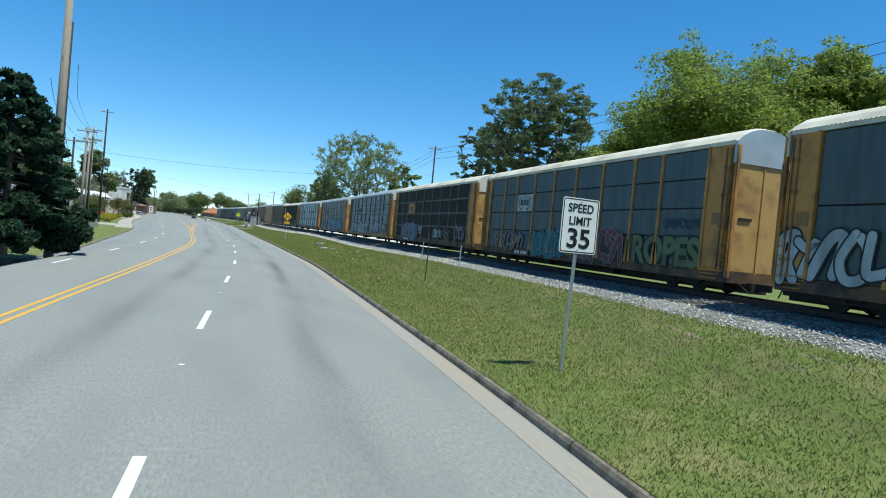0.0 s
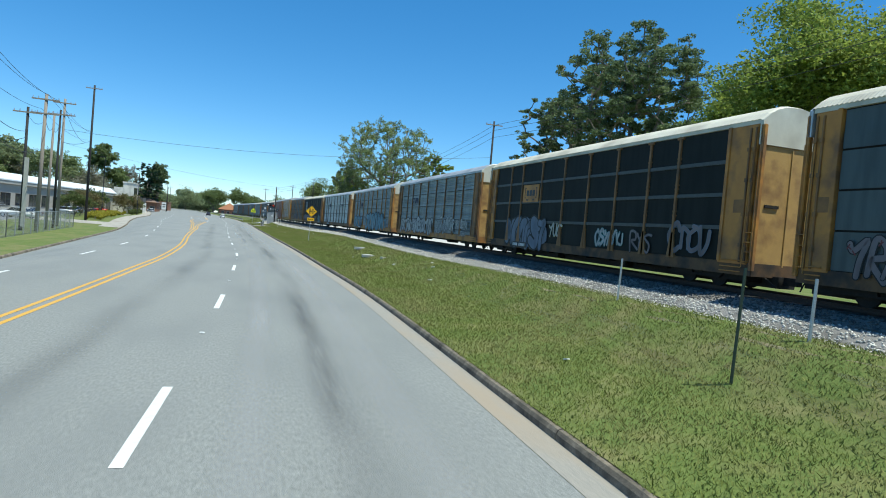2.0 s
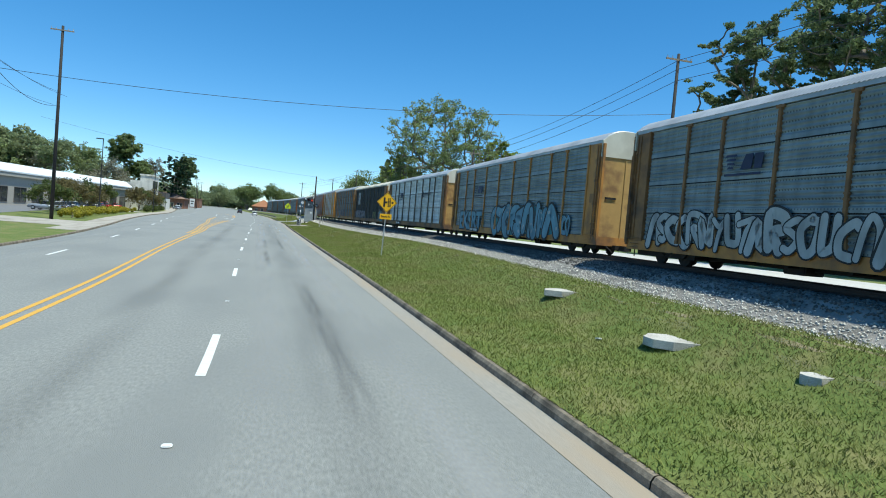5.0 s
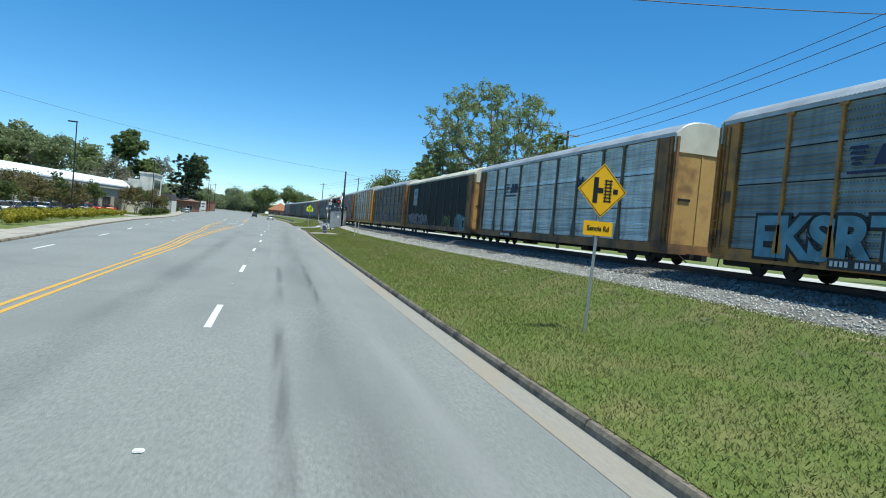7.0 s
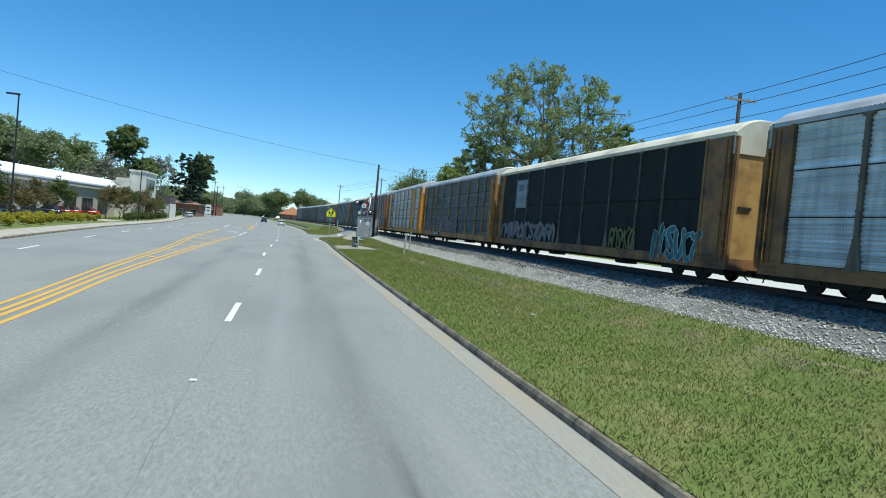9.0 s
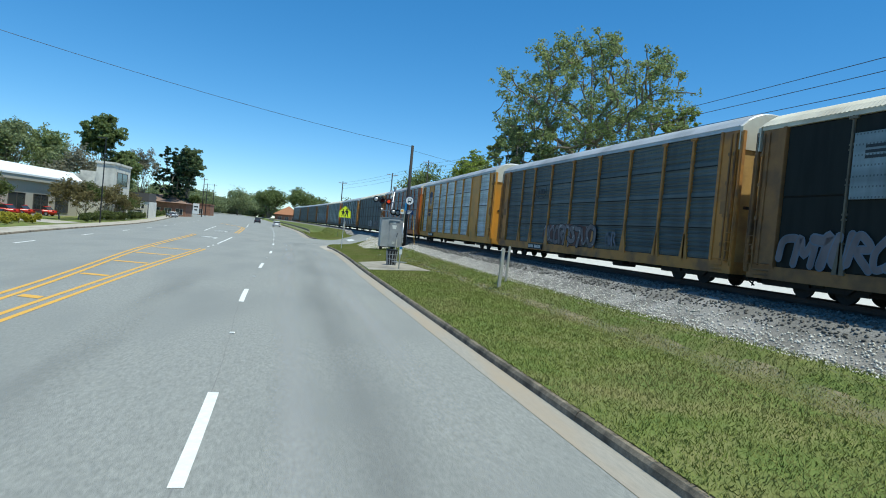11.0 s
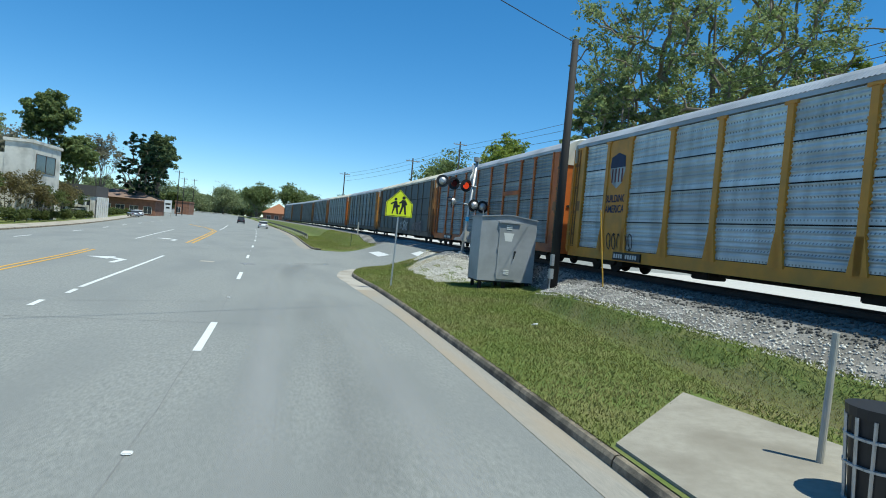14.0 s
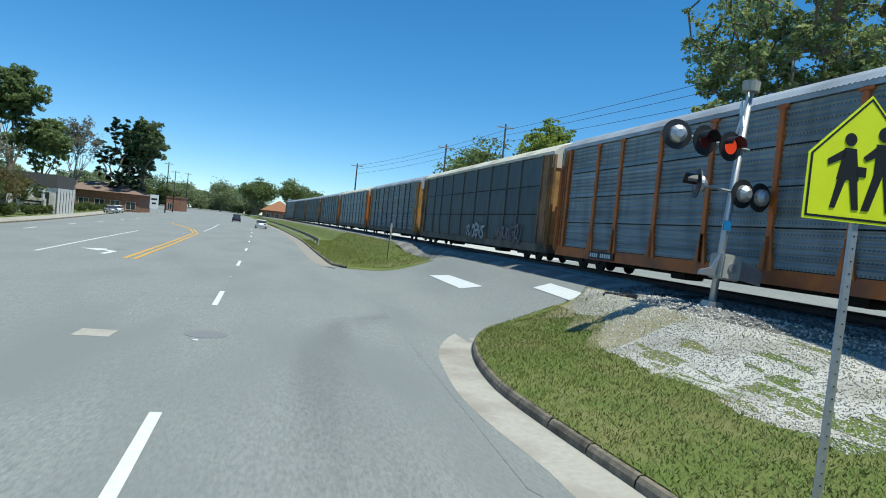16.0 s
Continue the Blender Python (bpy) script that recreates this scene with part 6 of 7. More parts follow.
shop = building("shop_building", "long white-roofed commercial building with shop windows", -64.5, -49.5, 142.5, 246.5, -0.8, 6.2, TAN, WHITE_METAL, "band", [("east", 4 + 6.6 * k, 1.0, 4.2, 2.6) for k in range(15)], DARK_FASCIA, -6.0, 1.7)
bm = bmesh.new()
box(bm, 15.0, 15.5, 0, 104, 5.5, 6.2)
part("fascia", bm, TAN, shop)
front = building("store_building", "cream stepped shop front with a dark sign window", -36.6, -33.6, 246, 256, -0.8, 10.1, STUCCO, STUCCO, "flat", [("east", 1.5, 6.6, 6.5, 2.2), ("east", 1.5, 0.6, 3, 2.8), ("east", 5.5, 0.6, 3, 2.8)], DARK_FASCIA)
bm = bmesh.new()
box(bm, -2.6, 0, 0.15, 10, -0.5, 8.6, 0.03)
part("parapet_step", bm, STUCCO, front)
bm = bmesh.new()
box(bm, -4.6, -2.6, 0.3, 10, -0.5, 7.9, 0.03)
part("parapet_step", bm, STUCCO, front)
office = building("office_building", "low office with a dark fascia and vertical white columns", -50, -35.4, 279, 286, -0.7, 4.2, STUCCO, DARK_FASCIA, "flat", [("south", 1.2 + 2.7 * k, 0.6, 1.9, 2.9) for k in range(5)], None, 0.0, 1.0)
for k in range(7):
    bm = bmesh.new()
    box(bm, 4.2 + 1.5 * k, 4.42 + 1.5 * k, -0.5, -0.28, 0, 4.0)
    part("column", bm, SIGN_WHITE, office)
bm = bmesh.new()
box(bm, 14.58, 14.64, 0.5, 6.6, 0.5, 3.7)
shopfront = part("window", bm, GLASS, office)
for k in range(6):
    bm = bmesh.new()
    box(bm, 14.85, 15.1, 0.35 + 1.22 * k, 0.6 + 1.22 * k, -0.3, 4.2, 0.02)
    part("column", bm, SIGN_WHITE, office)
brick = building("brick_building", "long low brown brick building with a brown hipped roof", -56, -38, 341, 353, -0.3, 4.6, BRICK, SHINGLE, "hip", [("south", 1.5 + 3.4 * k, 0.9, 2.0, 1.8) for k in range(5)])
station = building("station_building", "small depot with a steep orange tiled roof", -13.6, -2.2, 418, 432, 0.6, 3.6, BRICK, ORANGE_TILE, "hip", [("south", 1.5 + 3 * k, 1.0, 1.4, 1.6) for k in range(3)])
far_shop = building("far_shop", "small brick shop with a flat parapet down the road", -45.5, -40.5, 412, 424, 0.2, 5.0, BRICK, BRICK, "flat", [("south", 0.6, 1.0, 1.4, 2.0)])


def name_board(x, y, w, h, z, material, label):
    g = thing("name_board", label, "sign", (x, y, low(y) + 0.1))
    bm = bmesh.new()
    box(bm, -w / 2, w / 2, -0.12, 0.12, z, z + h, 0.03)
    part("board", bm, material, g)
    bm = bmesh.new()
    for k, ww in enumerate((0.7, 0.5)):
        box(bm, -w * ww / 2, w * ww / 2, -0.135, -0.12, z + h * (0.62 - 0.3 * k), z + h * (0.75 - 0.3 * k))
    part("lettering_bar", bm, BLACK_SIGN, g)
    bm = bmesh.new()
    for s in (-0.42, 0.42):
        box(bm, w * s - 0.08, w * s + 0.08, -0.08, 0.08, -0.3, z)
    part("post", bm, PALE_POST, g)
    return g


name_board(-36.9, 275, 3.6, 1.6, 0.6, STUCCO, "cream name board on posts among shrubs")
name_board(-35.2, 343, 1.9, 3.4, 1.2, SIGN_WHITE, "tall white name board by the road")


# ---- vehicles ----
def car(x, y, z, yaw, body_m, label, suv=False):
    """A parked car with body, glasshouse, wheels and lamps."""
    g = thing("parked_car", label, "car", pose(x, y, z, 0, 0, yaw))
    L, W, H = 4.6, 1.8, 1.72 if suv else 1.45
    bm = bmesh.new()
    side = [(-L / 2, 0.32), (-L / 2 + 0.05, 0.62), (-L / 2 + 0.3, 0.86 if not suv else 0.95), (-L * 0.22, 0.92), (L / 2 - 0.25, 0.9 if not suv else 1.0), (L / 2, 0.75), (L / 2, 0.35), (L / 2 - 0.2, 0.24), (-L / 2 + 0.2, 0.24)]
    prism(bm, side, -W / 2, W / 2, Matrix(((0, 0, 1, 0), (-1, 0, 0, 0), (0, 1, 0, 0), (0, 0, 0, 1))))
    bmesh.ops.bevel(bm, geom=bm.edges[:], offset=0.06, segments=2, affect="EDGES")
    part("body", bm, body_m, g, smooth=True)
    back = L / 2 - (0.25 if suv else 0.7)
    for nm, inset, mt, zz in (("glasshouse", 0.0, GLASS, H - 0.06), ("roof", 0.03, body_m, H)):
        bm = bmesh.new()
        if nm == "glasshouse":
            prof = [(-1.05, 0.9), (-0.35, zz), (back - 0.5, zz), (back, 0.9)]
        else:
            prof = [(-0.4, zz - 0.08), (-0.3, zz), (back - 0.55, zz), (back - 0.45, zz - 0.08)]
        prism(bm, prof, -W / 2 + 0.1, W / 2 - 0.1, Matrix(((0, 0, 1, 0), (-1, 0, 0, 0), (0, 1, 0, 0), (0, 0, 0, 1))))
        part(nm, bm, mt, g)
    for yy in (-1.4, 1.35):
        for xx in (-W / 2 + 0.08, W / 2 - 0.08):
            bm = bmesh.new()
            rod(bm, (xx - 0.11, yy, 0.32), (xx + 0.11, yy, 0.32), 0.32, 0.32, 18)
            wh = part("wheel", bm, BLACK_PAINT, g)
            bm = bmesh.new()
            rod(bm, (xx - 0.12, yy, 0.32), (xx + 0.12, yy, 0.32), 0.19, 0.19, 14)
            part("rim", bm, STEEL, wh)
    for xx in (-W / 2 + 0.28, W / 2 - 0.28):
        bm = bmesh.new()
        box(bm, xx - 0.2, xx + 0.2, -L / 2 - 0.01, -L / 2 + 0.1, 0.66, 0.82)
        part("tail_lamp", bm, LAMP_RED, g)
        bm = bmesh.new()
        box(bm, xx - 0.2, xx + 0.2, L / 2 - 0.1, L / 2 + 0.01, 0.6, 0.75)
        part("headlight", bm, SIGN_WHITE, g)
    return g


CAR_WHITE = mat("white car paint", (0.75, 0.75, 0.75), (0.7, 0.7, 0.7), 1, 0.25)
CAR_RED = mat("red car paint", (0.5, 0.03, 0.015), (0.42, 0.025, 0.012), 1, 0.25)
CAR_SILVER = mat("silver car paint", (0.45, 0.47, 0.5), (0.4, 0.42, 0.45), 1, 0.25, 0.4)
CAR_DARK = mat("dark car paint", (0.03, 0.035, 0.045), (0.025, 0.03, 0.04), 1, 0.2)
car(lane(292) + 1.8, 292, grade(292), -(-4), CAR_WHITE, "white saloon car on the road ahead")
car(lane(330) - 2.2, 330, grade(330), 6, CAR_DARK, "dark saloon car far down the road", True)
for x, y, yaw, m, lab in ((-41, 222, 80, CAR_RED, "red car parked behind the shrubs"), (-41.5, 228, 80, CAR_RED, "red car parked beside another"), (-40.5, 234, 80, CAR_RED, "red car parked near the shop"), (-40, 215, 80, CAR_DARK, "dark car parked in the lot"), (-33, 163, 75, CAR_SILVER, "silver car parked behind the hedge"), (-34, 169, 75, CAR_WHITE, "white car parked behind the hedge"), (-35, 176, 75, CAR_SILVER, "silver car parked in the lot"), (-36.5, 186, 75, CAR_WHITE, "white car parked in the lot"), (-37, 192, 75, CAR_DARK, "dark car parked in the lot"), (-36.6, 312, 25, CAR_SILVER, "silver car parked before the brick building"), (-38.0, 322, 25, CAR_WHITE, "white car parked before the brick building"), (-28, 120, 75, CAR_WHITE, "white car parked beyond the fence"), (-29, 126, 75, CAR_SILVER, "silver car parked beyond the fence")):
    car(x, y, low(y) + 0.15, yaw, m, lab)

# guard rail on the island
rail_g = thing("guard_rail", "galvanised steel guard rail along the road", "guard rail")
rows = [[(island_kerb(y) + 0.8 + a, y, grade(y) + 0.15 + z) for a, z in ((0.0, 0.42), (-0.06, 0.5), (0.0, 0.58), (-0.06, 0.66), (0.0, 0.74))] for y in steps(236, 420, 4)]
part("beam", grid(rows), TAUPE, rail_g)
for y in steps(237, 330, 4):
    bm = bmesh.new()
    box(bm, island_kerb(y) + 0.82, island_kerb(y) + 0.96, y - 0.08, y + 0.08, grade(y), grade(y) + 0.85)
    part("post", bm, PALE_POST, rail_g)

# ---- far woods closing the view ----
def woods(name, spots, seed, material, label):
    """A far belt of trees as one mass of trunks and leaf clumps."""
    rng = random.Random(seed)
    bm = bmesh.new()
    cs, rs_ = [], []
    for x, y, z, h, w in spots:
        rod(bm, (x, y, z - 1), (x, y, z + h * 0.6), 0.3, 0.15, 5, False)
        for _ in range(9):
            cs.append((x + rng.uniform(-0.4, 0.4) * w, y + rng.uniform(-0.3, 0.3) * w, z + h * rng.uniform(0.3, 0.86)))
            rs_.append(w * rng.uniform(0.16, 0.28))
    g = thing(name, label, "trees", kind="stuff")
    part("trunks", bm, BARK, g)
    leaf_cloud("crowns", cs, rs_, 2800 * len(spots), 0.66, material, g, seed, 0.85)
    return g


rw = random.Random(77)
woods("far_woods", [(-230 + 7.5 * k, 600 + rw.uniform(-20, 20), 0, rw.uniform(13, 20), 16) for k in range(28)], 401, LEAF_FAR, "hazy green woods closing the far end of the road")
woods("woods_behind_railway", [(40 + 9 * k + rw.uniform(-3, 3), 420 + rw.uniform(-30, 30), 0, rw.uniform(12, 18), 15) for k in range(12)], 402, LEAF_FAR, "green woods far behind the railway")
woods("woods_on_rise", [(-175 + 5 * k, 330 + rw.uniform(-12, 12) - 0.3 * k, 0, rw.uniform(22, 31), 15) for k in range(18)], 403, LEAF_FAR, "mixed spring woods on the rise behind the shops")
woods("roadside_scrub", [(-52 - 5 * k, 430 + 6 * k, 0.5, rw.uniform(6, 10), 9) for k in range(8)], 404, LEAF_SHRUB, "low dark scrub by the far roadside")
woods("far_scrub", [(-125 + 6.5 * k, 630 + rw.uniform(-15, 15), 0.3, rw.uniform(7, 11), 12) for k in range(30)], 405, LEAF_FAR, "low hazy scrub along the horizon")

# ---- soft road stains, seams and small wear ----


def stain_material(name, colour, strength, scale, stretch):
    """A see-through film that fades to its edges and breaks up."""
    m = bpy.data.materials.new(name)
    m.use_nodes = True
    n, l = m.node_tree.nodes, m.node_tree.links
    p = n["Principled BSDF"]
    p.inputs["Base Color"].default_value = (*colour, 1)
    p.inputs["Roughness"].default_value = 0.75
    uv = n.new("ShaderNodeUVMap")
    sep = n.new("ShaderNodeSeparateXYZ")
    l.new(uv.outputs["UV"], sep.inputs["Vector"])
    fade = n.new("ShaderNodeMath")
    fade.operation = "PINGPONG"
    fade.inputs[1].default_value = 0.5
    l.new(sep.outputs["X"], fade.inputs[0])
    fade2 = n.new("ShaderNodeMath")
    fade2.operation = "PINGPONG"
    fade2.inputs[1].default_value = 0.5
    l.new(sep.outputs["Y"], fade2.inputs[0])
    r1, r2 = n.new("ShaderNodeMapRange"), n.new("ShaderNodeMapRange")
    for r, src, hi in ((r1, fade, 0.45), (r2, fade2, 0.2)):
        r.interpolation_type = "SMOOTHSTEP"
        r.inputs["From Max"].default_value = hi
        l.new(src.outputs["Value"], r.inputs["Value"])
    co = n.new("ShaderNodeTexCoord")
    mp = n.new("ShaderNodeMapping")
    mp.inputs["Scale"].default_value = stretch
    l.new(co.outputs["Object"], mp.inputs["Vector"])
    nz = n.new("ShaderNodeTexNoise")
    nz.inputs["Scale"].default_value, nz.inputs["Detail"].default_value = scale, 6
    l.new(mp.outputs["Vector"], nz.inputs["Vector"])
    nr = n.new("ShaderNodeMapRange")
    nr.inputs["From Min"].default_value, nr.inputs["From Max"].default_value = 0.3, 0.7
    l.new(nz.outputs["Fac"], nr.inputs["Value"])
    a, b, c = n.new("ShaderNodeMath"), n.new("ShaderNodeMath"), n.new("ShaderNodeMath")
    for q in (a, b, c):
        q.operation = "MULTIPLY"
    l.new(r1.outputs["Result"], a.inputs[0])
    l.new(r2.outputs["Result"], a.inputs[1])
    l.new(a.outputs["Value"], b.inputs[0])
    l.new(nr.outputs["Result"], b.inputs[1])
    l.new(b.outputs["Value"], c.inputs[0])
    c.inputs[1].default_value = strength
    l.new(c.outputs["Value"], p.inputs["Alpha"])
    return m


OIL = stain_material("old oil film", (0.07, 0.072, 0.075), 0.17, 0.9, (1.2, 0.12, 1))
RUBBER = stain_material("tyre rubber film", (0.05, 0.05, 0.052), 0.28, 2.0, (3, 0.15, 1))
BLEACH = stain_material("bleached wheel track", (0.42, 0.42, 0.41), 0.5, 0.8, (1.0, 0.1, 1))


def film(name, line, half, y0, y1, material, lift):
    """A stained strip with coordinates that run across and along it."""
    ys = steps(y0, y1, 2.0)
    verts, faces = [], []
    for y in ys:
        for s in (-1, 1):
            verts.append((line(y) + s * half, y, grade(y) + lift))
    for i in range(len(ys) - 1):
        faces.append((2 * i, 2 * i + 1, 2 * i + 3, 2 * i + 2))
    ob = part(name, (verts, [], faces), material, stains)
    uvl = ob.data.uv_layers.new(name="UVMap")
    for poly in ob.data.polygons:
        for li in poly.loop_indices:
            vi = ob.data.loops[li].vertex_index
            uvl.data[li].uv = (vi % 2, (vi // 2) / (len(ys) - 1))
    return ob


mid_lane = lambda y: (lane(y) + kerb(y) - 0.8) / 2
film("oil_stain", lambda y: mid_lane(y) + 0.15, 0.75, -10, 60, OIL, 0.003)
film("oil_stain", lambda y: mid_lane(y) + 0.1, 0.8, 44, 130, OIL, 0.0034)
film("oil_stain", lambda y: mid_lane(y) + 0.1, 0.9, 112, 215, OIL, 0.003)
film("oil_stain", lambda y: (lane(y) + centre(y)) / 2, 0.7, -10, 170, OIL, 0.003)
film("wheel_track", lambda y: mid_lane(y) - 1.0, 0.5, 0, 210, BLEACH, 0.0026)
film("wheel_track", lambda y: mid_lane(y) + 1.15, 0.5, 0, 190, BLEACH, 0.0026)
for y0, y1, o, w in ((97, 110, -0.75, 0.16), (96, 112, 0.35, 0.16), (84, 95, -0.8, 0.2), (60, 78, 0.2, 0.3), (224, 236, 0.9, 1.2), (28, 46, 0.2, 0.35)):
    film("skid_mark", lambda y, o=o: mid_lane(y) + o, w, y0, y1, RUBBER, 0.0042)
wig = lambda y: 0.05 * noise.noise((y * 0.35, 0.3, 0)) + 0.03 * noise.noise((y * 1.7, 2.0, 0))
for y0, y1, line in ((100, 186, lambda y: lane(y) - 0.02 + wig(y)), (200, 260, lambda y: lane(y) + 0.05 + wig(y))):
    ribbon("seam", SEAL, lambda y, f=line: f(y) - 0.008, lambda y, f=line: f(y) + 0.008, y0, y1, 0.0048, 0.6, stains)


def cross_crack(y, x0, x1, skew):
    rows = []
    for i in range(25):
        s = i / 24
        x = x0 + (x1 - x0) * s
        yy = y + skew * s + 0.15 * noise.noise((x * 0.8, y, 0))
        rows.append([(x, yy - 0.009, grade(yy) + 0.005), (x, yy + 0.009, grade(yy) + 0.005)])
    return part("crack", grid(rows), SEAL, stains)


cross_crack(97.5, -6.5, 4.6, 0.6)
cross_crack(99.5, -5.5, 3.0, -0.3)
cross_crack(174.0, -8, 2.0, 4.0)
cross_crack(171.5, -12, -1.0, 1.0)
cross_crack(196.5, -6, 6, 6.0)
for x, y in ((0.9, 26.6), (3.5, 26.5)):
    rows = [[(x + a, y + b + random.uniform(-0.02, 0.02), grade(y) + 0.005) for a in (-0.22, -0.08, 0.08, 0.21)] for b in (0, 0.07, 0.13)]
    part("patch", grid(rows), SEAL, stains)
IRON = mat("cast iron cover", (0.2, 0.195, 0.19), (0.27, 0.265, 0.26), 25, 0.7, 0.2, 0.4, 90)
for x, y, r in ((-3.1, 191.6, 0.42), (-10.3, 214.2, 0.4)):
    bm = bmesh.new()
    rod(bm, (x, y, grade(y) - 0.05), (x, y, grade(y) + 0.007), r, r, 24)
    cover = part("manhole_cover", bm, IRON)
    tagged(cover, "round cast iron manhole cover in the asphalt", "manhole cover")
bm = bmesh.new()
box(bm, -5.4, -4.75, 190.8, 191.5, 0.1, grade(191) + 0.008)
tagged(part("utility_cover", bm, CONCRETE), "square pale utility cover in the asphalt", "utility cover")
for y in [d + 7.9 for d in DASHES[:18]]:
    bm = bmesh.new()
    box(bm, -0.055, 0.055, -0.05, 0.05, 0.0, 0.022, 0.012)
    stud = part("road_stud", bm, SIGN_WHITE)
    stud.location = (lane(y), y, grade(y) + 0.002)
    tagged(stud, "small white raised road stud on the lane line", "road stud", "studs along the lane line")

# ---- paint on the wagons ----
def swatch(i, y0, y1, z0, z1, material, name="painted_panel", depth=0.05):
    bm = bmesh.new()
    box(bm, 0.0, depth, y0, y1, z0, z1)
    return part(name, bm, material, CARS[i][0])


def stroke(bm, pts, half, z, m):
    """A flat painted stroke through points."""
    left, right = [], []
    for i, p in enumerate(pts):
        a, b = Vector(pts[max(0, i - 1)]), Vector(pts[min(len(pts) - 1, i + 1)])
        d = (b - a).normalized()
        left.append(bm.verts.new(m @ Vector((p[0] - d.y * half, p[1] + d.x * half, z))))
        right.append(bm.verts.new(m @ Vector((p[0] + d.y * half, p[1] - d.x * half, z))))
    for i in range(len(pts) - 1):
        bm.faces.new((left[i], right[i], right[i + 1], left[i + 1]))


def curl(pts, n=6):
    """A rounded line through points."""
    out = []
    for k in range(len(pts) - 1):
        p = [Vector(pts[max(0, min(len(pts) - 1, k + q))]) for q in (-1, 0, 1, 2)]
        for m in range(n):
            t = m / n
            out.append(tuple(0.5 * (2 * p[1] + (p[2] - p[0]) * t + (2 * p[0] - 5 * p[1] + 4 * p[2] - p[3]) * t * t + (3 * p[1] - p[0] - 3 * p[2] + p[3]) * t ** 3)))
    return out + [tuple(pts[-1])]


# hooks, arches, loops and zigzags, in a box from -1 to 1
SWEEPS = (
    ((0.8, 0.75), (0.0, 1.0), (-0.75, 0.6), (0.0, 0.05), (0.75, -0.45), (0.0, -1.0), (-0.85, -0.7)),
    ((-0.8, -1.0), (-0.5, 0.5), (0.0, 1.0), (0.55, 0.4), (0.8, -1.0)),
    ((0.85, 0.8), (-0.1, 1.0), (-0.85, 0.1), (-0.3, -0.9), (0.85, -0.8)),
    ((-0.75, -1.0), (-0.7, 0.9), (0.5, 0.9), (0.75, 0.35), (-0.2, 0.0), (0.8, -1.0)),
    ((-0.85, -1.0), (-0.7, 0.9), (0.1, -0.5), (0.75, 1.0), (0.85, -0.9)),
    ((0.0, 1.0), (-0.85, 0.2), (-0.3, -0.95), (0.7, -0.6), (0.75, 0.5), (0.0, 1.0)),
    ((-0.9, 0.85), (-0.2, 0.6), (0.7, 0.95), (0.0, 0.1), (-0.1, -1.0)),
    ((-0.8, 1.0), (-0.75, -0.5), (0.0, -1.0), (0.75, -0.4), (0.7, 1.0)),
)


def graffiti(i, y0, y1, z0, z1, fill, edge, seed, letters=5, cloud=None, thick=0.3, shade=None):
    """A sprayed piece between y0 and y1 along wagon i: fat leaning sweeps with an outline, over a cloud."""
    rng = random.Random(seed)
    letters = round(letters * 1.5)
    car_ob = CARS[i][0]
    w, h = abs(y1 - y0), z1 - z0
    m = on_side((y0 + y1) / 2, (z0 + z1) / 2, 0.03)
    if cloud:
        bm = bmesh.new()
        ring = [(w * 0.54 * math.cos(a) * rng.uniform(0.92, 1.04), h * 0.6 * (abs(math.sin(a)) ** 0.5) * math.copysign(1, math.sin(a)) * rng.uniform(0.75, 1.05)) for a in [2 * math.pi * k / 40 for k in range(40)]]
        bm.faces.new([bm.verts.new(m @ Vector((u, v, 0.001))) for u, v in ring])
        part("graffiti_cloud", bm, cloud, car_ob)
    bag = []
    for k in range(letters):
        if not bag:
            bag = rng.sample(range(len(SWEEPS)), len(SWEEPS))
        shape = SWEEPS[bag.pop()]
        cx = -w / 2 + w * (k + 0.5) / letters
        lw, lh = w / letters * rng.uniform(0.5, 0.66), h * 0.42 * rng.uniform(0.85, 1.05)
        slant, up = rng.uniform(-0.1, 0.35), rng.uniform(-0.05, 0.05) * h
        pts = curl([(cx + (u + rng.uniform(-0.3, 0.3)) * lw + v * slant * lw, up + (v + rng.uniform(-0.26, 0.26)) * lh) for u, v in shape])
        half = min(lw, lh) * thick * rng.uniform(0.8, 1.35)
        lift = 0.004 + 0.0016 * k
        body, line = bmesh.new(), bmesh.new()
        stroke(line, pts, half * 1.42, lift, m)
        for q in (pts[0], pts[-1]):
            line.faces.new([line.verts.new(m @ Vector((q[0] + half * 1.42 * math.cos(a), q[1] + half * 1.42 * math.sin(a), lift + 0.0003))) for a in [math.pi * c / 5 for c in range(10)]])
            body.faces.new([body.verts.new(m @ Vector((q[0] + half * math.cos(a), q[1] + half * math.sin(a), lift + 0.001))) for a in [math.pi * c / 5 for c in range(10)]])
        stroke(body, pts, half, lift + 0.0008, m)
        letter = part("graffiti_letter", body, fill, car_ob)
        part("graffiti_outline", line, edge, letter)
        if shade:
            bm = bmesh.new()
            for _ in range(3):
                q = rng.choice(pts)
                stroke(bm, [q, (q[0] + rng.uniform(-0.4, 0.4) * lw, q[1] + rng.uniform(-0.5, 0.2) * lh)], half * 0.25, lift + 0.0013, m)
            part("graffiti_highlight", bm, shade, letter)


def bubble_word(i, y0, y1, z, size, text, fill, edge, squeeze=1.15):
    """Sprayed bubble letters with a thick outline."""
    m = on_side((y0 + y1) / 2, z, 0.03)
    lettering(text, size, m, edge, CARS[i][0], "graffiti_outline", size * 0.1, squeeze)
    lettering(text, size, m @ Matrix.Translation((0, 0, 0.006)), fill, CARS[i][0], "graffiti_fill", size * 0.045, squeeze)


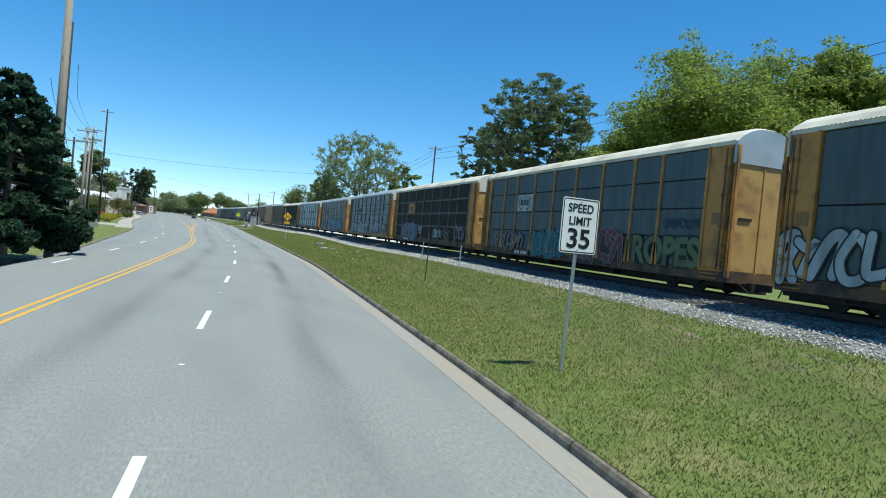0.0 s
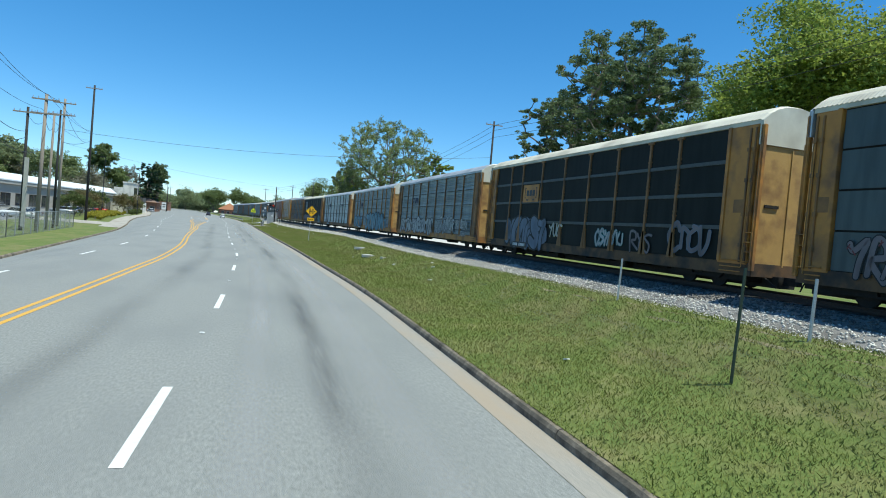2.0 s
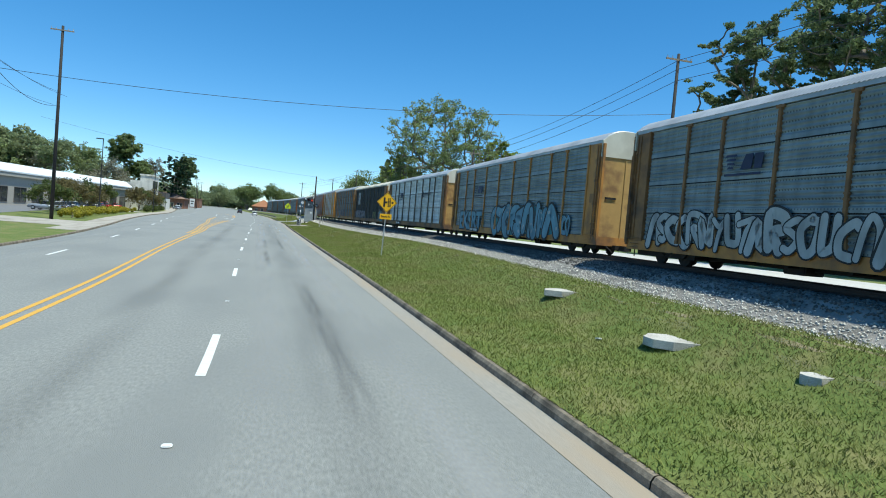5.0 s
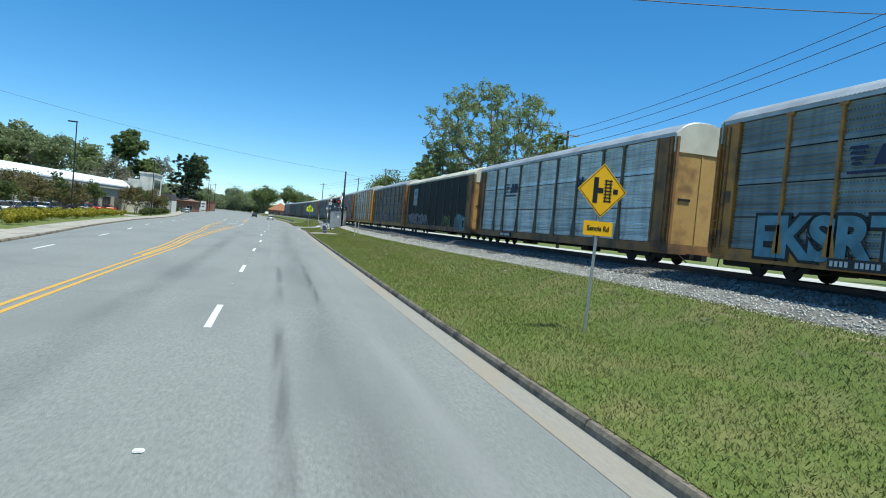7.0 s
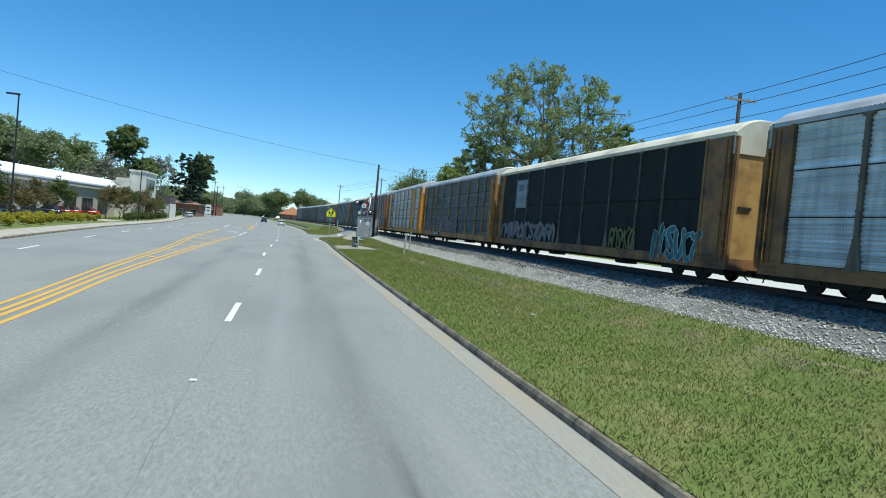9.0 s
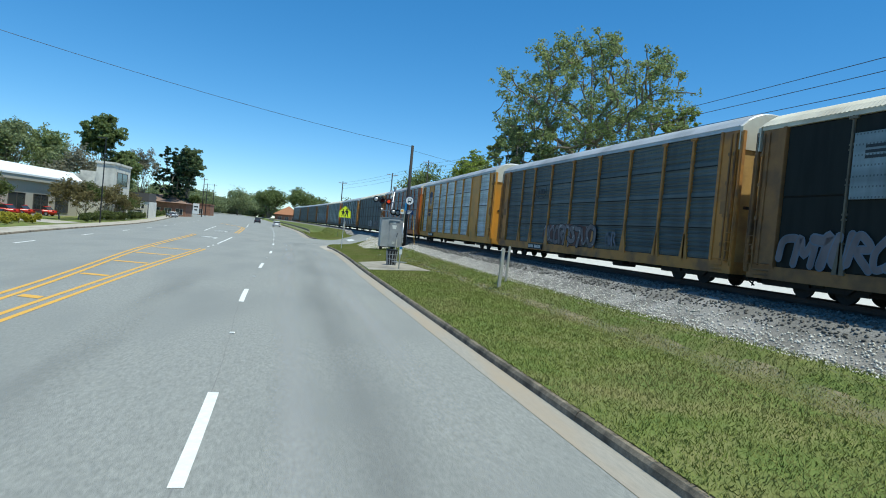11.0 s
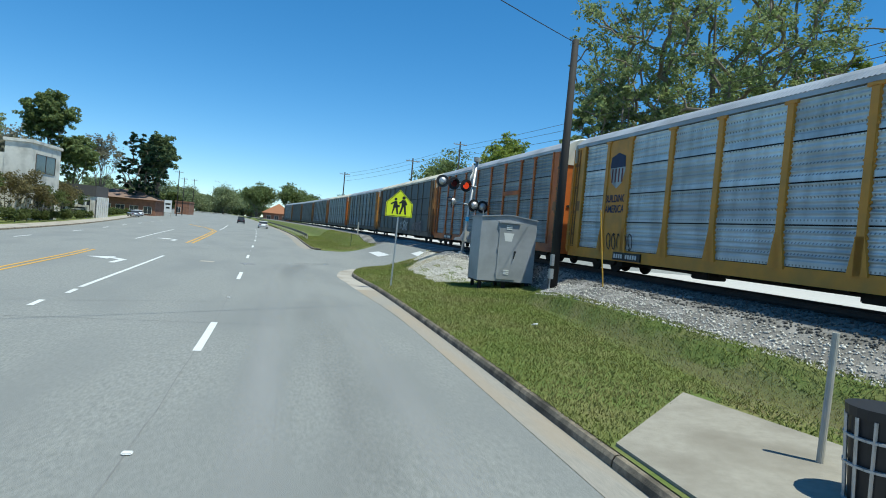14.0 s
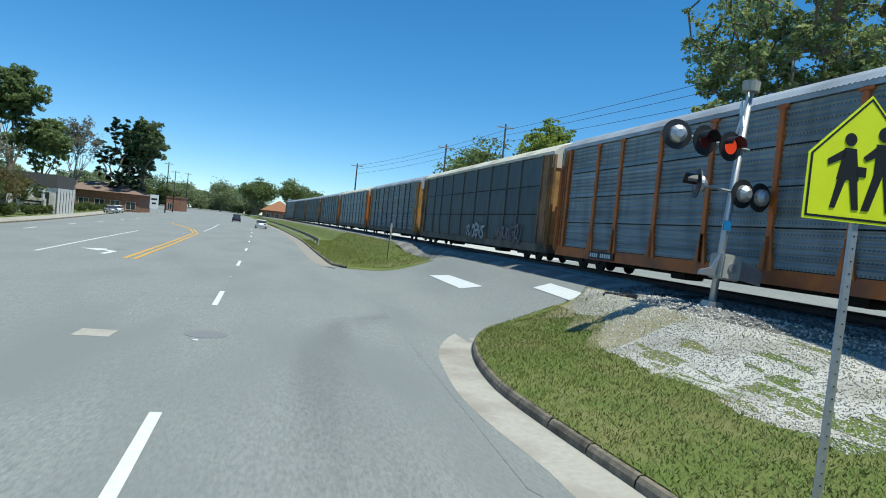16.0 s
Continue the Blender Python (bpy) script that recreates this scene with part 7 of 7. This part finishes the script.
def spray(name, c):
    return mat(name, c, tuple(v * 0.7 for v in c), 2.5, 0.6, 0, 0.05, 20, tuple(v * 0.5 for v in c), 0.6, stretch=(1, 1, 0.5))


G_WHITE, G_BLUE, G_TEAL = spray("white spray paint", (0.48, 0.5, 0.5)), spray("pale blue spray paint", (0.16, 0.34, 0.44)), spray("teal spray paint", (0.03, 0.2, 0.23))
G_GREEN, G_RED, G_PINK = spray("olive spray paint", (0.13, 0.17, 0.07)), spray("maroon spray paint", (0.16, 0.035, 0.04)), spray("grey pink spray paint", (0.2, 0.17, 0.18))
G_OLIVE, G_RUST = spray("acid green spray paint", (0.16, 0.17, 0.03)), spray("rust red spray paint", (0.13, 0.05, 0.035))
G_STEEL = spray("steel blue spray paint", (0.15, 0.19, 0.26))
G_BLACK, G_YELLOW, G_NAVY = spray("black spray paint", (0.012, 0.012, 0.014)), spray("dull yellow spray paint", (0.3, 0.24, 0.03)), spray("dark blue spray paint", (0.02, 0.03, 0.09))

graffiti(1, 20.4, 15.6, 0.65, 1.95, G_WHITE, G_BLACK, 1, 5)
bubble_word(2, 5.7, 2.3, 1.1, 1.2, "ROPES", G_GREEN, G_BLACK, 0.98)
graffiti(2, 4.1, 2.4, 1.88, 2.2, G_NAVY, G_NAVY, 2, 6, None, 0.12)
graffiti(2, 9.4, 6.3, 0.5, 1.7, G_RED, G_PINK, 3, 4, G_BLACK, 0.3, G_BLACK)
graffiti(2, 13.5, 10.2, 0.5, 1.62, G_TEAL, G_BLACK, 4, 5, G_TEAL, 0.36, G_PINK)
graffiti(2, 18.5, 14.6, 0.62, 1.52, G_PINK, G_BLACK, 5, 6, None, 0.2, G_RED)
graffiti(3, 16.85, 12.9, 0.5, 1.76, G_STEEL, G_BLACK, 6, 4, G_STEEL, 0.4)
graffiti(3, 12.5, 11.5, 1.0, 1.62, G_WHITE, G_YELLOW, 7, 2, None, 0.2)
graffiti(3, 8.8, 7.0, 0.8, 1.4, G_WHITE, G_TEAL, 8, 4, None, 0.26, G_BLACK)
graffiti(3, 6.6, 5.4, 0.75, 1.4, G_PINK, G_BLACK, 9, 2, None, 0.14)
graffiti(3, 4.5, 2.8, 0.8, 1.7, G_PINK, G_STEEL, 10, 3, None, 0.2)
graffiti(4, 19.3, 10.0, 0.6, 1.6, G_WHITE, G_BLACK, 11, 12, None, 0.34)
graffiti(4, 9.3, 7.3, 0.6, 1.5, G_WHITE, G_BLACK, 12, 4, None, 0.22)
graffiti(4, 8.3, 5.3, 0.85, 1.76, G_WHITE, G_BLACK, 13, 6, None, 0.3)
graffiti(4, 5.1, 2.9, 1.05, 1.62, G_WHITE, G_BLACK, 23, 6, None, 0.26)
graffiti(4, 4.4, 3.0, 0.62, 1.0, G_WHITE, G_BLACK, 24, 5, None, 0.22)
bubble_word(5, 19.7, 14.7, 1.05, 1.42, "EKSRT", G_BLUE, G_BLACK, 1.12)
graffiti(5, 13.0, 4.6, 0.5, 1.85, G_BLUE, G_BLACK, 14, 6, G_TEAL, 0.42, G_WHITE)
graffiti(5, 4.4, 3.2, 0.6, 1.5, G_BLUE, G_BLACK, 15, 2, None, 0.3)
graffiti(7, 4.2, 1.8, 0.5, 1.62, G_TEAL, G_WHITE, 16, 4, None, 0.3)
graffiti(7, 7.2, 5.5, 0.65, 1.55, G_OLIVE, G_BLACK, 17, 4, None, 0.22)
graffiti(7, 19.2, 12.2, 0.75, 1.6, G_PINK, G_STEEL, 18, 9, None, 0.26)
graffiti(8, 12.1, 7.5, 0.78, 1.6, G_PINK, G_BLACK, 19, 6, G_RUST, 0.24, G_WHITE)
graffiti(8, 6.6, 5.9, 0.8, 1.4, G_STEEL, G_PINK, 20, 2, None, 0.2)
graffiti(11, 6.4, 3.2, 0.7, 1.4, G_PINK, G_BLACK, 21, 6, None, 0.24)
graffiti(11, 11.0, 8.0, 0.7, 1.4, G_WHITE, G_BLACK, 22, 4, None, 0.24)
tag = bmesh.new()
m_tag = on_side(15.9, 1.0, 0.035)
for k in range(5):
    x = -0.7 + 0.33 * k
    stroke(tag, [(x + 0.13 * math.cos(q * 0.9 + k), 0.26 * math.sin(q * 0.8 + k)) for q in range(9)], 0.022, 0.003, m_tag)
part("graffiti_tag", tag, G_BLACK, CARS[9][0])


def road_mark(i, y, z, material):
    """Painted rows of bars where a wagon's letters and numerals stand."""
    c = CARS[i][0]
    bm = bmesh.new()
    box(bm, 0.0, 0.052, y - 0.78, y + 0.78, z - 0.05, z + 0.2)
    part("number_board", bm, BLACK_PAINT, c)
    for first, count in ((0.7, 4), (0.02, 5)):
        bm = bmesh.new()
        for k in range(count):
            yy = y + first - 0.135 * k
            box(bm, -0.008, 0.0, yy - 0.085, yy, z + 0.01, z + 0.14)
        part("reporting_mark", bm, material, c)


for i, y in ((2, 14.6), (3, 15.4), (5, 16.2), (6, 15.9), (8, 13.0), (9, 15.4), (10, 15.8)):
    road_mark(i, y, 0.47, WHITE_PAINT)


def bracket_logo(i, y, z, back, ink, s=1.0):
    """A railway company's panel as plain blocks between brackets."""
    c = CARS[i][0]
    yy = y
    if back:
        bm = bmesh.new()
        box(bm, 0.03, 0.055, yy - 0.85 * s, yy + 0.85 * s, z - 0.42 * s, z + 0.42 * s)
        part("logo_panel", bm, back, c)
    bm = bmesh.new()
    for o in (-0.32, 0.0, 0.32):
        box(bm, 0.022, 0.03, yy + (o - 0.12) * s, yy + (o + 0.12) * s, z - 0.12 * s, z + 0.16 * s, 0.003)
    for o, q in ((0.62, -1), (-0.62, 1)):
        box(bm, 0.022, 0.03, yy + (o - 0.02) * s, yy + (o + 0.02) * s, z - 0.22 * s, z + 0.28 * s)
        for zz in (-0.22, 0.24):
            box(bm, 0.022, 0.03, yy + min(o, o + q * 0.1) * s, yy + max(o, o + q * 0.1) * s, z + zz * s, z + (zz + 0.04) * s)
    for o in (-0.4, -0.28, 0.28, 0.4):
        box(bm, 0.022, 0.03, yy + (o - 0.04) * s, yy + (o + 0.04) * s, z - 0.34 * s, z - 0.26 * s)
    part("logo", bm, ink, c)


def striped_logo(i, y, z, ink, s=1.0):
    """A railway company's mark as plain slanting stripes and blocks."""
    c = CARS[i][0]
    m = on_side(y, z, 0.03)
    bm = bmesh.new()
    for k in range(4):
        v = 0.2 - 0.11 * k
        prism(bm, [(-0.75 * s + 0.03 * k, v * s), (-0.3 * s - 0.04 * k, v * s), (-0.34 * s - 0.04 * k, (v + 0.06) * s), (-0.72 * s + 0.03 * k, (v + 0.06) * s)], 0.0, 0.01, m)
    prism(bm, [(-0.15 * s, -0.16 * s), (0.02 * s, 0.24 * s), (0.3 * s, 0.24 * s), (0.26 * s, -0.16 * s)], 0.0, 0.01, m)
    prism(bm, [(0.36 * s, -0.16 * s), (0.36 * s, 0.24 * s), (0.68 * s, 0.24 * s), (0.62 * s, -0.16 * s)], 0.0, 0.01, m)
    prism(bm, [(-0.75 * s, -0.32 * s), (0.6 * s, -0.32 * s), (0.6 * s, -0.26 * s), (-0.75 * s, -0.26 * s)], 0.0, 0.01, m)
    part("logo", bm, ink, c)


bracket_logo(2, 14.75, 2.95, G_WHITE, BLACK_PAINT, 0.97)
bracket_logo(3, 14.66, 2.92, YEL, BLACK_PAINT, 0.95)
striped_logo(4, 15.2, 2.95, G_NAVY, 1.0)
striped_logo(5, 15.9, 2.95, G_NAVY, 1.1)
striped_logo(6, 15.55, 3.05, G_NAVY, 1.2)
prism_bm = bmesh.new()
m_x = on_side(6.4, 3.05, 0.03)
for sgn in (1, -1):
    stroke(prism_bm, [(-1.35, -0.22 * sgn), (-0.85, 0.22 * sgn)], 0.07, 0.004, m_x)
part("logo", prism_bm, G_NAVY, CARS[6][0])
lettering("HOURGLASS", 0.36, m_x @ Matrix.Translation((0.35, 0, 0.004)), G_NAVY, CARS[6][0], "word", 0.004, 0.95)
swatch(7, 16.0, 17.4, 2.4, 3.9, PANEL_GREY, "notice_panel", 0.06)
bm = bmesh.new()
for z in (3.3, 3.42, 3.54):
    box(bm, -0.004, 0.0, 16.5, 17.1, z, z + 0.07)
part("notice_print", bm, BLACK_PAINT, CARS[7][0])
bracket_logo(8, 12.85, 3.1, None, BLACK_PAINT, 0.85)
swatch(10, 4.75, 6.65, 2.78, 2.96, ORANGE, "cross_rail", 0.06)
# yellow solid bays, shield and slogan on the yellow wagon
for k in (1, 7):
    ya, yb = STYLES[9]["cut"][1][k:k + 2]
    bm = bmesh.new()
    box(bm, 0.05, 0.1, ya + 0.05, yb - 0.05, 0.72, 4.3)
    part("solid_bay", bm, YEL2, CARS[9][0])
m_s = on_side((ya + yb) / 2, 3.4, 0.045)
plate([(-0.42, 0.35), (0, 0.48), (0.42, 0.35), (0.46, -0.1), (0.3, -0.5), (0, -0.68), (-0.3, -0.5), (-0.46, -0.1)], 0.0, 0.006, G_WHITE, CARS[9][0], m_s, "shield")
plate([(-0.42, 0.35), (0, 0.48), (0.42, 0.35), (0.46, 0.0), (-0.46, 0.0)], 0.006, 0.01, G_NAVY, CARS[9][0], m_s, "shield_top")
for k in range(4):
    x = -0.3 + 0.2 * k
    plate([(x - 0.04, -0.03), (x + 0.04, -0.03), (x + 0.04, -0.48), (x - 0.04, -0.48)], 0.006, 0.01, G_RED, CARS[9][0], m_s, "shield_stripe")
lettering("BUILDING", 0.34, m_s @ Matrix.Translation((0, -1.02, 0.004)), G_NAVY, CARS[9][0], "word", 0.006, 0.82)
lettering("AMERICA", 0.34, m_s @ Matrix.Translation((0, -1.36, 0.004)), G_NAVY, CARS[9][0], "word", 0.006, 0.82)

# ---- dry edge between grass and ballast ----
DRY = mat("dry brown turf", (0.26, 0.215, 0.12), (0.34, 0.29, 0.18), 6, 0.95, 0, 0.5, 40, (0.17, 0.165, 0.07), 0.25)
EDGE = stain_material("dry turf film", (0.36, 0.295, 0.185), 1.0, 1.4, (1, 0.6, 1))
BROWN_TURF = stain_material("browned turf", (0.24, 0.2, 0.085), 0.45, 0.8, (1, 0.5, 1))


def turf_film(name, label, line, half, y0, y1, material, lift):
    """A soft-edged discoloured strip that follows the lie of the grass."""
    ys = steps(y0, y1, 0.7)
    verts, faces = [], []
    for y in ys:
        for j in range(7):
            x = line(y) + half * (j / 3 - 1)
            verts.append((x, y, verge_z(x, y) + lift))
    for i in range(len(ys) - 1):
        for j in range(6):
            k = i * 7 + j
            faces.append((k, k + 1, k + 8, k + 7))
    ob = part(name, (verts, [], faces), material)
    uvl = ob.data.uv_layers.new(name="UVMap")
    for poly in ob.data.polygons:
        for li in poly.loop_indices:
            vi = ob.data.loops[li].vertex_index
            uvl.data[li].uv = ((vi % 7) / 6, (vi // 7) / (len(ys) - 1))
    return tagged(ob, label, "turf", kind="structure")


turf_film("dry_edge", "dry brown turf along the foot of the ballast", lambda y: track(y) - edge_off(y) - 0.35 + 0.3 * noise.noise((y * 0.3, 8, 0)), 1.35, -20, 180, EDGE, 0.02)
turf_film("worn_turf", "browned patch of turf in the verge", lambda y: track(y) - 4.2 + 0.8 * noise.noise((y * 0.1, 2, 0)), 1.5, 120, 182, BROWN_TURF, 0.018)
turf_film("worn_turf_near", "browned patch of turf beside the road", lambda y: track(y) - 3.6 + 0.6 * noise.noise((y * 0.1, 6, 0)), 1.2, -10, 48, BROWN_TURF, 0.018)

# ---- gravel, stones, grass ----
rows = []
for y in steps(183.5, 195.5, 0.3):
    xa = 5.25 + 0.5 * noise.noise((y * 0.5, 5, 0)) + 0.3 * noise.noise((y * 1.9, 1, 0)) + 1.5 * (1 - step(183.5, 185.5, y)) + 0.9 * step(190, 192.5, y)
    xb = track(y) - edge_off(y) + 0.05
    xa = min(xa, xb - 0.1)
    rows.append([(xa + (xb - xa) * j / 16, y, verge_z(xa + (xb - xa) * j / 16, y) + 0.022) for j in range(17)])
tagged(part("gravel_patch", grid(rows), GRAVEL), "pale gravel patch round the signal cabinet", "gravel", kind="structure")


def scatter_stones(name, label, spots, size, seed, material):
    """Loose angular stones as one mass."""
    rng = np.random.default_rng(seed)
    n = len(spots)
    base = np.array([(1, 0, 0), (-1, 0, 0), (0, 1, 0), (0, -1, 0), (0, 0, 0.8), (0, 0, -0.8)], float)
    tri = np.array([(0, 2, 4), (2, 1, 4), (1, 3, 4), (3, 0, 4), (2, 0, 5), (1, 2, 5), (3, 1, 5), (0, 3, 5)])
    s = size * rng.uniform(0.5, 1.35, n)
    v = base[None] * s[:, None, None] * rng.uniform(0.6, 1.2, (n, 6, 1)) + rng.normal(0, 0.12, (n, 6, 3)) * s[:, None, None]
    a = rng.uniform(0, 2 * math.pi, n)
    c, d = np.cos(a), np.sin(a)
    x = v[:, :, 0] * c[:, None] - v[:, :, 1] * d[:, None]
    y = v[:, :, 0] * d[:, None] + v[:, :, 1] * c[:, None]
    v = np.stack((x, y, v[:, :, 2]), 2) + np.array(spots)[:, None]
    f = (tri[None] + 6 * np.arange(n)[:, None, None]).reshape(-1, 3)
    me = bpy.data.meshes.new(name)
    me.vertices.add(n * 6)
    me.vertices.foreach_set("co", v.ravel())
    me.loops.add(len(f) * 3)
    me.loops.foreach_set("vertex_index", f.ravel())
    me.polygons.add(len(f))
    me.polygons.foreach_set("loop_start", np.arange(0, len(f) * 3, 3))
    me.update(calc_edges=True)
    me.materials.append(material)
    return tagged(new(name, me), label, "stones", kind="stuff")


def bed_z(x, y):
    prof = bed(y)
    for (x0, z0), (x1, z1) in zip(prof, prof[1:]):
        if x0 <= x <= x1:
            return z0 + (z1 - z0) * (x - x0) / (x1 - x0)
    return 1.7


rng_s = random.Random(17)
spots = []
for _ in range(66000):
    y = rng_s.uniform(2, 205)
    x = track(y) - edge_off(y) - 0.12 + (edge_off(y) + 0.3) * rng_s.random() ** 1.5
    if 195.4 < y:
        continue
    spots.append((x, y, bed_z(x, y) + 0.012 if x > track(y) - edge_off(y) else verge_z(x, y) + 0.01))
# stone colour splits the bed into a sunlit edge and the train's shadow
outer = [p for p in spots if p[0] < track(p[1]) - edge_off(p[1]) * 0.62 + 0.25 * noise.noise((p[1] * 0.4, 1, 0))]
inner = [p for p in spots if p[0] >= track(p[1]) - edge_off(p[1]) * 0.62 + 0.25 * noise.noise((p[1] * 0.4, 1, 0))]
scatter_stones("ballast_stones", "loose crushed stones of the railway bed, darkened for the train's shadow", inner, 0.042, 3, SHADED_STONE)
scatter_stones("ballast_edge_stones", "crushed stones along the edge of the railway bed, paled as if sunlit", outer, 0.034, 5, PALE_STONE)
spots = []
for _ in range(14000):
    y = rng_s.uniform(184.2, 195)
    xa = 5.3 + 0.5 * noise.noise((y * 0.5, 5, 0)) + 0.9 * step(190, 192.5, y)
    xb = track(y) - edge_off(y)
    if xb > xa:
        x = rng_s.uniform(xa, xb)
        spots.append((x, y, verge_z(x, y) + 0.03))
scatter_stones("gravel_stones", "loose pale gravel round the signal cabinet", spots, 0.02, 4, PALE_STONE)


def grass_blades(name, label, n, y0, y1, edge, seed, h=0.06):
    """Short mown grass as one mass of thin blades."""
    rng = np.random.default_rng(seed)
    r = random.Random(seed)
    pts = []
    for _ in range(n):
        y = r.uniform(y0, y1)
        k = edge(y) + 0.08
        e = track(y) - edge_off(y) + 0.15
        if e - k < 0.4:
            continue
        x = k + (e - k) * r.random()
        if 157.9 < y < 166 and x < 6.6 - 0.11 * (y - 158.3) and (y < 163.9 or x > 3.1 + 1.14 * (y - 163.9)):
            continue
        if 184.2 < y < 199 and x > 5.3 + 0.5 * noise.noise((y * 0.5, 5, 0)) + 0.9 * step(190, 192.5, y) and r.random() < 0.9:
            continue
        pts.append((x, y, verge_z(x, y) + 0.02))
    p = np.array(pts)
    n = len(p)
    a = rng.uniform(0, 2 * math.pi, n)
    w = rng.uniform(0.006, 0.013, n)
    hh = h * rng.uniform(0.5, 1.5, n)
    lean = rng.normal(0, 0.7, (n, 2)) * hh[:, None]
    v = np.empty((n, 3, 3))
    v[:, 0] = p + np.stack((np.cos(a) * w, np.sin(a) * w, np.zeros(n)), 1)
    v[:, 1] = p - np.stack((np.cos(a) * w, np.sin(a) * w, np.zeros(n)), 1)
    v[:, 2] = p + np.stack((lean[:, 0], lean[:, 1], hh), 1)
    me = bpy.data.meshes.new(name)
    me.vertices.add(n * 3)
    me.vertices.foreach_set("co", v.ravel())
    me.loops.add(n * 3)
    me.loops.foreach_set("vertex_index", np.arange(n * 3))
    me.polygons.add(n)
    me.polygons.foreach_set("loop_start", np.arange(0, n * 3, 3))
    me.update(calc_edges=True)
    me.materials.append(BLADE)
    return tagged(new(name, me), label, "grass", kind="stuff")


grass_blades("verge_grass", "short mown green grass blades with dry patches", 700000, 2, 198, kerb, 9, 0.055)
grass_blades("island_grass", "short mown grass blades on the island", 40000, 214.5, 250, island_kerb, 10, 0.1)

# scrap cable and dry earth beside the crossing
rows = []
for y in steps(190.2, 195.3, 0.3):
    xa = max(kerb(y) + 1.4, 5.5 + 0.8 * noise.noise((y * 0.7, 2, 0)))
    xb = 7.4 + 0.5 * noise.noise((y * 0.9, 4, 0))
    rows.append([(xa + (xb - xa) * j / 8, y, verge_z(xa + (xb - xa) * j / 8, y) + 0.032) for j in range(9)])
tagged(part("bare_patch", grid(rows), DRY), "bare dry earth beside the crossing", "earth", kind="structure")
for k in range(7):
    r = random.Random(40 + k)
    x, y = 7.0 + 0.35 * k * 0.7, 193.9 - 0.22 * k
    pts = [(x + 0.16 * s, y + r.uniform(-0.25, 0.25), 0.0) for s in range(7)]
    bm = bmesh.new()
    for p, q in zip(pts, pts[1:]):
        rod(bm, (p[0], p[1], verge_z(p[0], p[1]) + 0.06), (q[0], q[1], verge_z(q[0], q[1]) + 0.06), 0.035, 0.035, 6)
    tagged(part("scrap_cable", bm, BLACK_PAINT), "black scrap cable lying on the gravel", "cable")

# litter and slabs in the grass
SLABS = ((10.67, 71.6, 0.55), (10.1, 65.2, 0.6), (10.3, 61.9, 0.25))
for x, y, r in SLABS:
    bm = bmesh.new()
    prism(bm, [(r * 1.5 * math.cos(2 * math.pi * k / 9) * random.uniform(0.8, 1.1), r * math.sin(2 * math.pi * k / 9) * random.uniform(0.8, 1.1)) for k in range(9)], -0.1, 0.07)
    o = part("pale_slab", bm, GRAVEL)
    o.location = (x, y, verge_z(x, y) - 0.02)
    tagged(o, "flat pale broken concrete slab in the grass", "slab")
PAPER = paint("white paper", (0.75, 0.75, 0.73), 0.7)
for k, (x, y) in enumerate(((10.64, 51.95), (9.67, 49.1), (11.0, 53.4), (9.9, 57.5), (8.0, 33.0), (7.4, 121.2), (10.0, 104.5), (9.0, 66.5), (5.5, 172.5))):
    bm = bmesh.new()
    prism(bm, [(-0.09, -0.05), (0.02, -0.07), (0.1, 0.02), (0.03, 0.07), (-0.07, 0.05)], 0.05, 0.075)
    o = part("litter_scrap", bm, PAPER)
    o.matrix_basis = pose(x, y, verge_z(x, y), random.uniform(-15, 15), 10, random.uniform(0, 180))
    tagged(o, "small scrap of white litter in the grass", "litter")

# yellow marker rod and small box by the tarred pole
bm = bmesh.new()
rod(bm, (0, 0, -0.1), (-0.38, 0, 2.7), 0.022, 0.022, 8)
o = part("marker_rod", bm, YELLOW_LINE)
o.location = (8.5, 174.6, verge_z(8.5, 174.6))
tagged(o, "leaning yellow plastic marker rod at the ballast", "marker post")
bm = bmesh.new()
box(bm, 7.78, 7.92, 177.2, 177.36, 1.5, 1.85, 0.015)
box(bm, 7.8, 7.92, 177.22, 177.36, 1.95, 2.35, 0.015)
rod(bm, (7.84, 177.3, 0.7), (7.84, 177.3, 1.5), 0.03, 0.03, 6)
meter = part("meter_box", bm, STEEL)
tagged(meter, "two grey steel meter boxes on the tarred pole", "meter box")
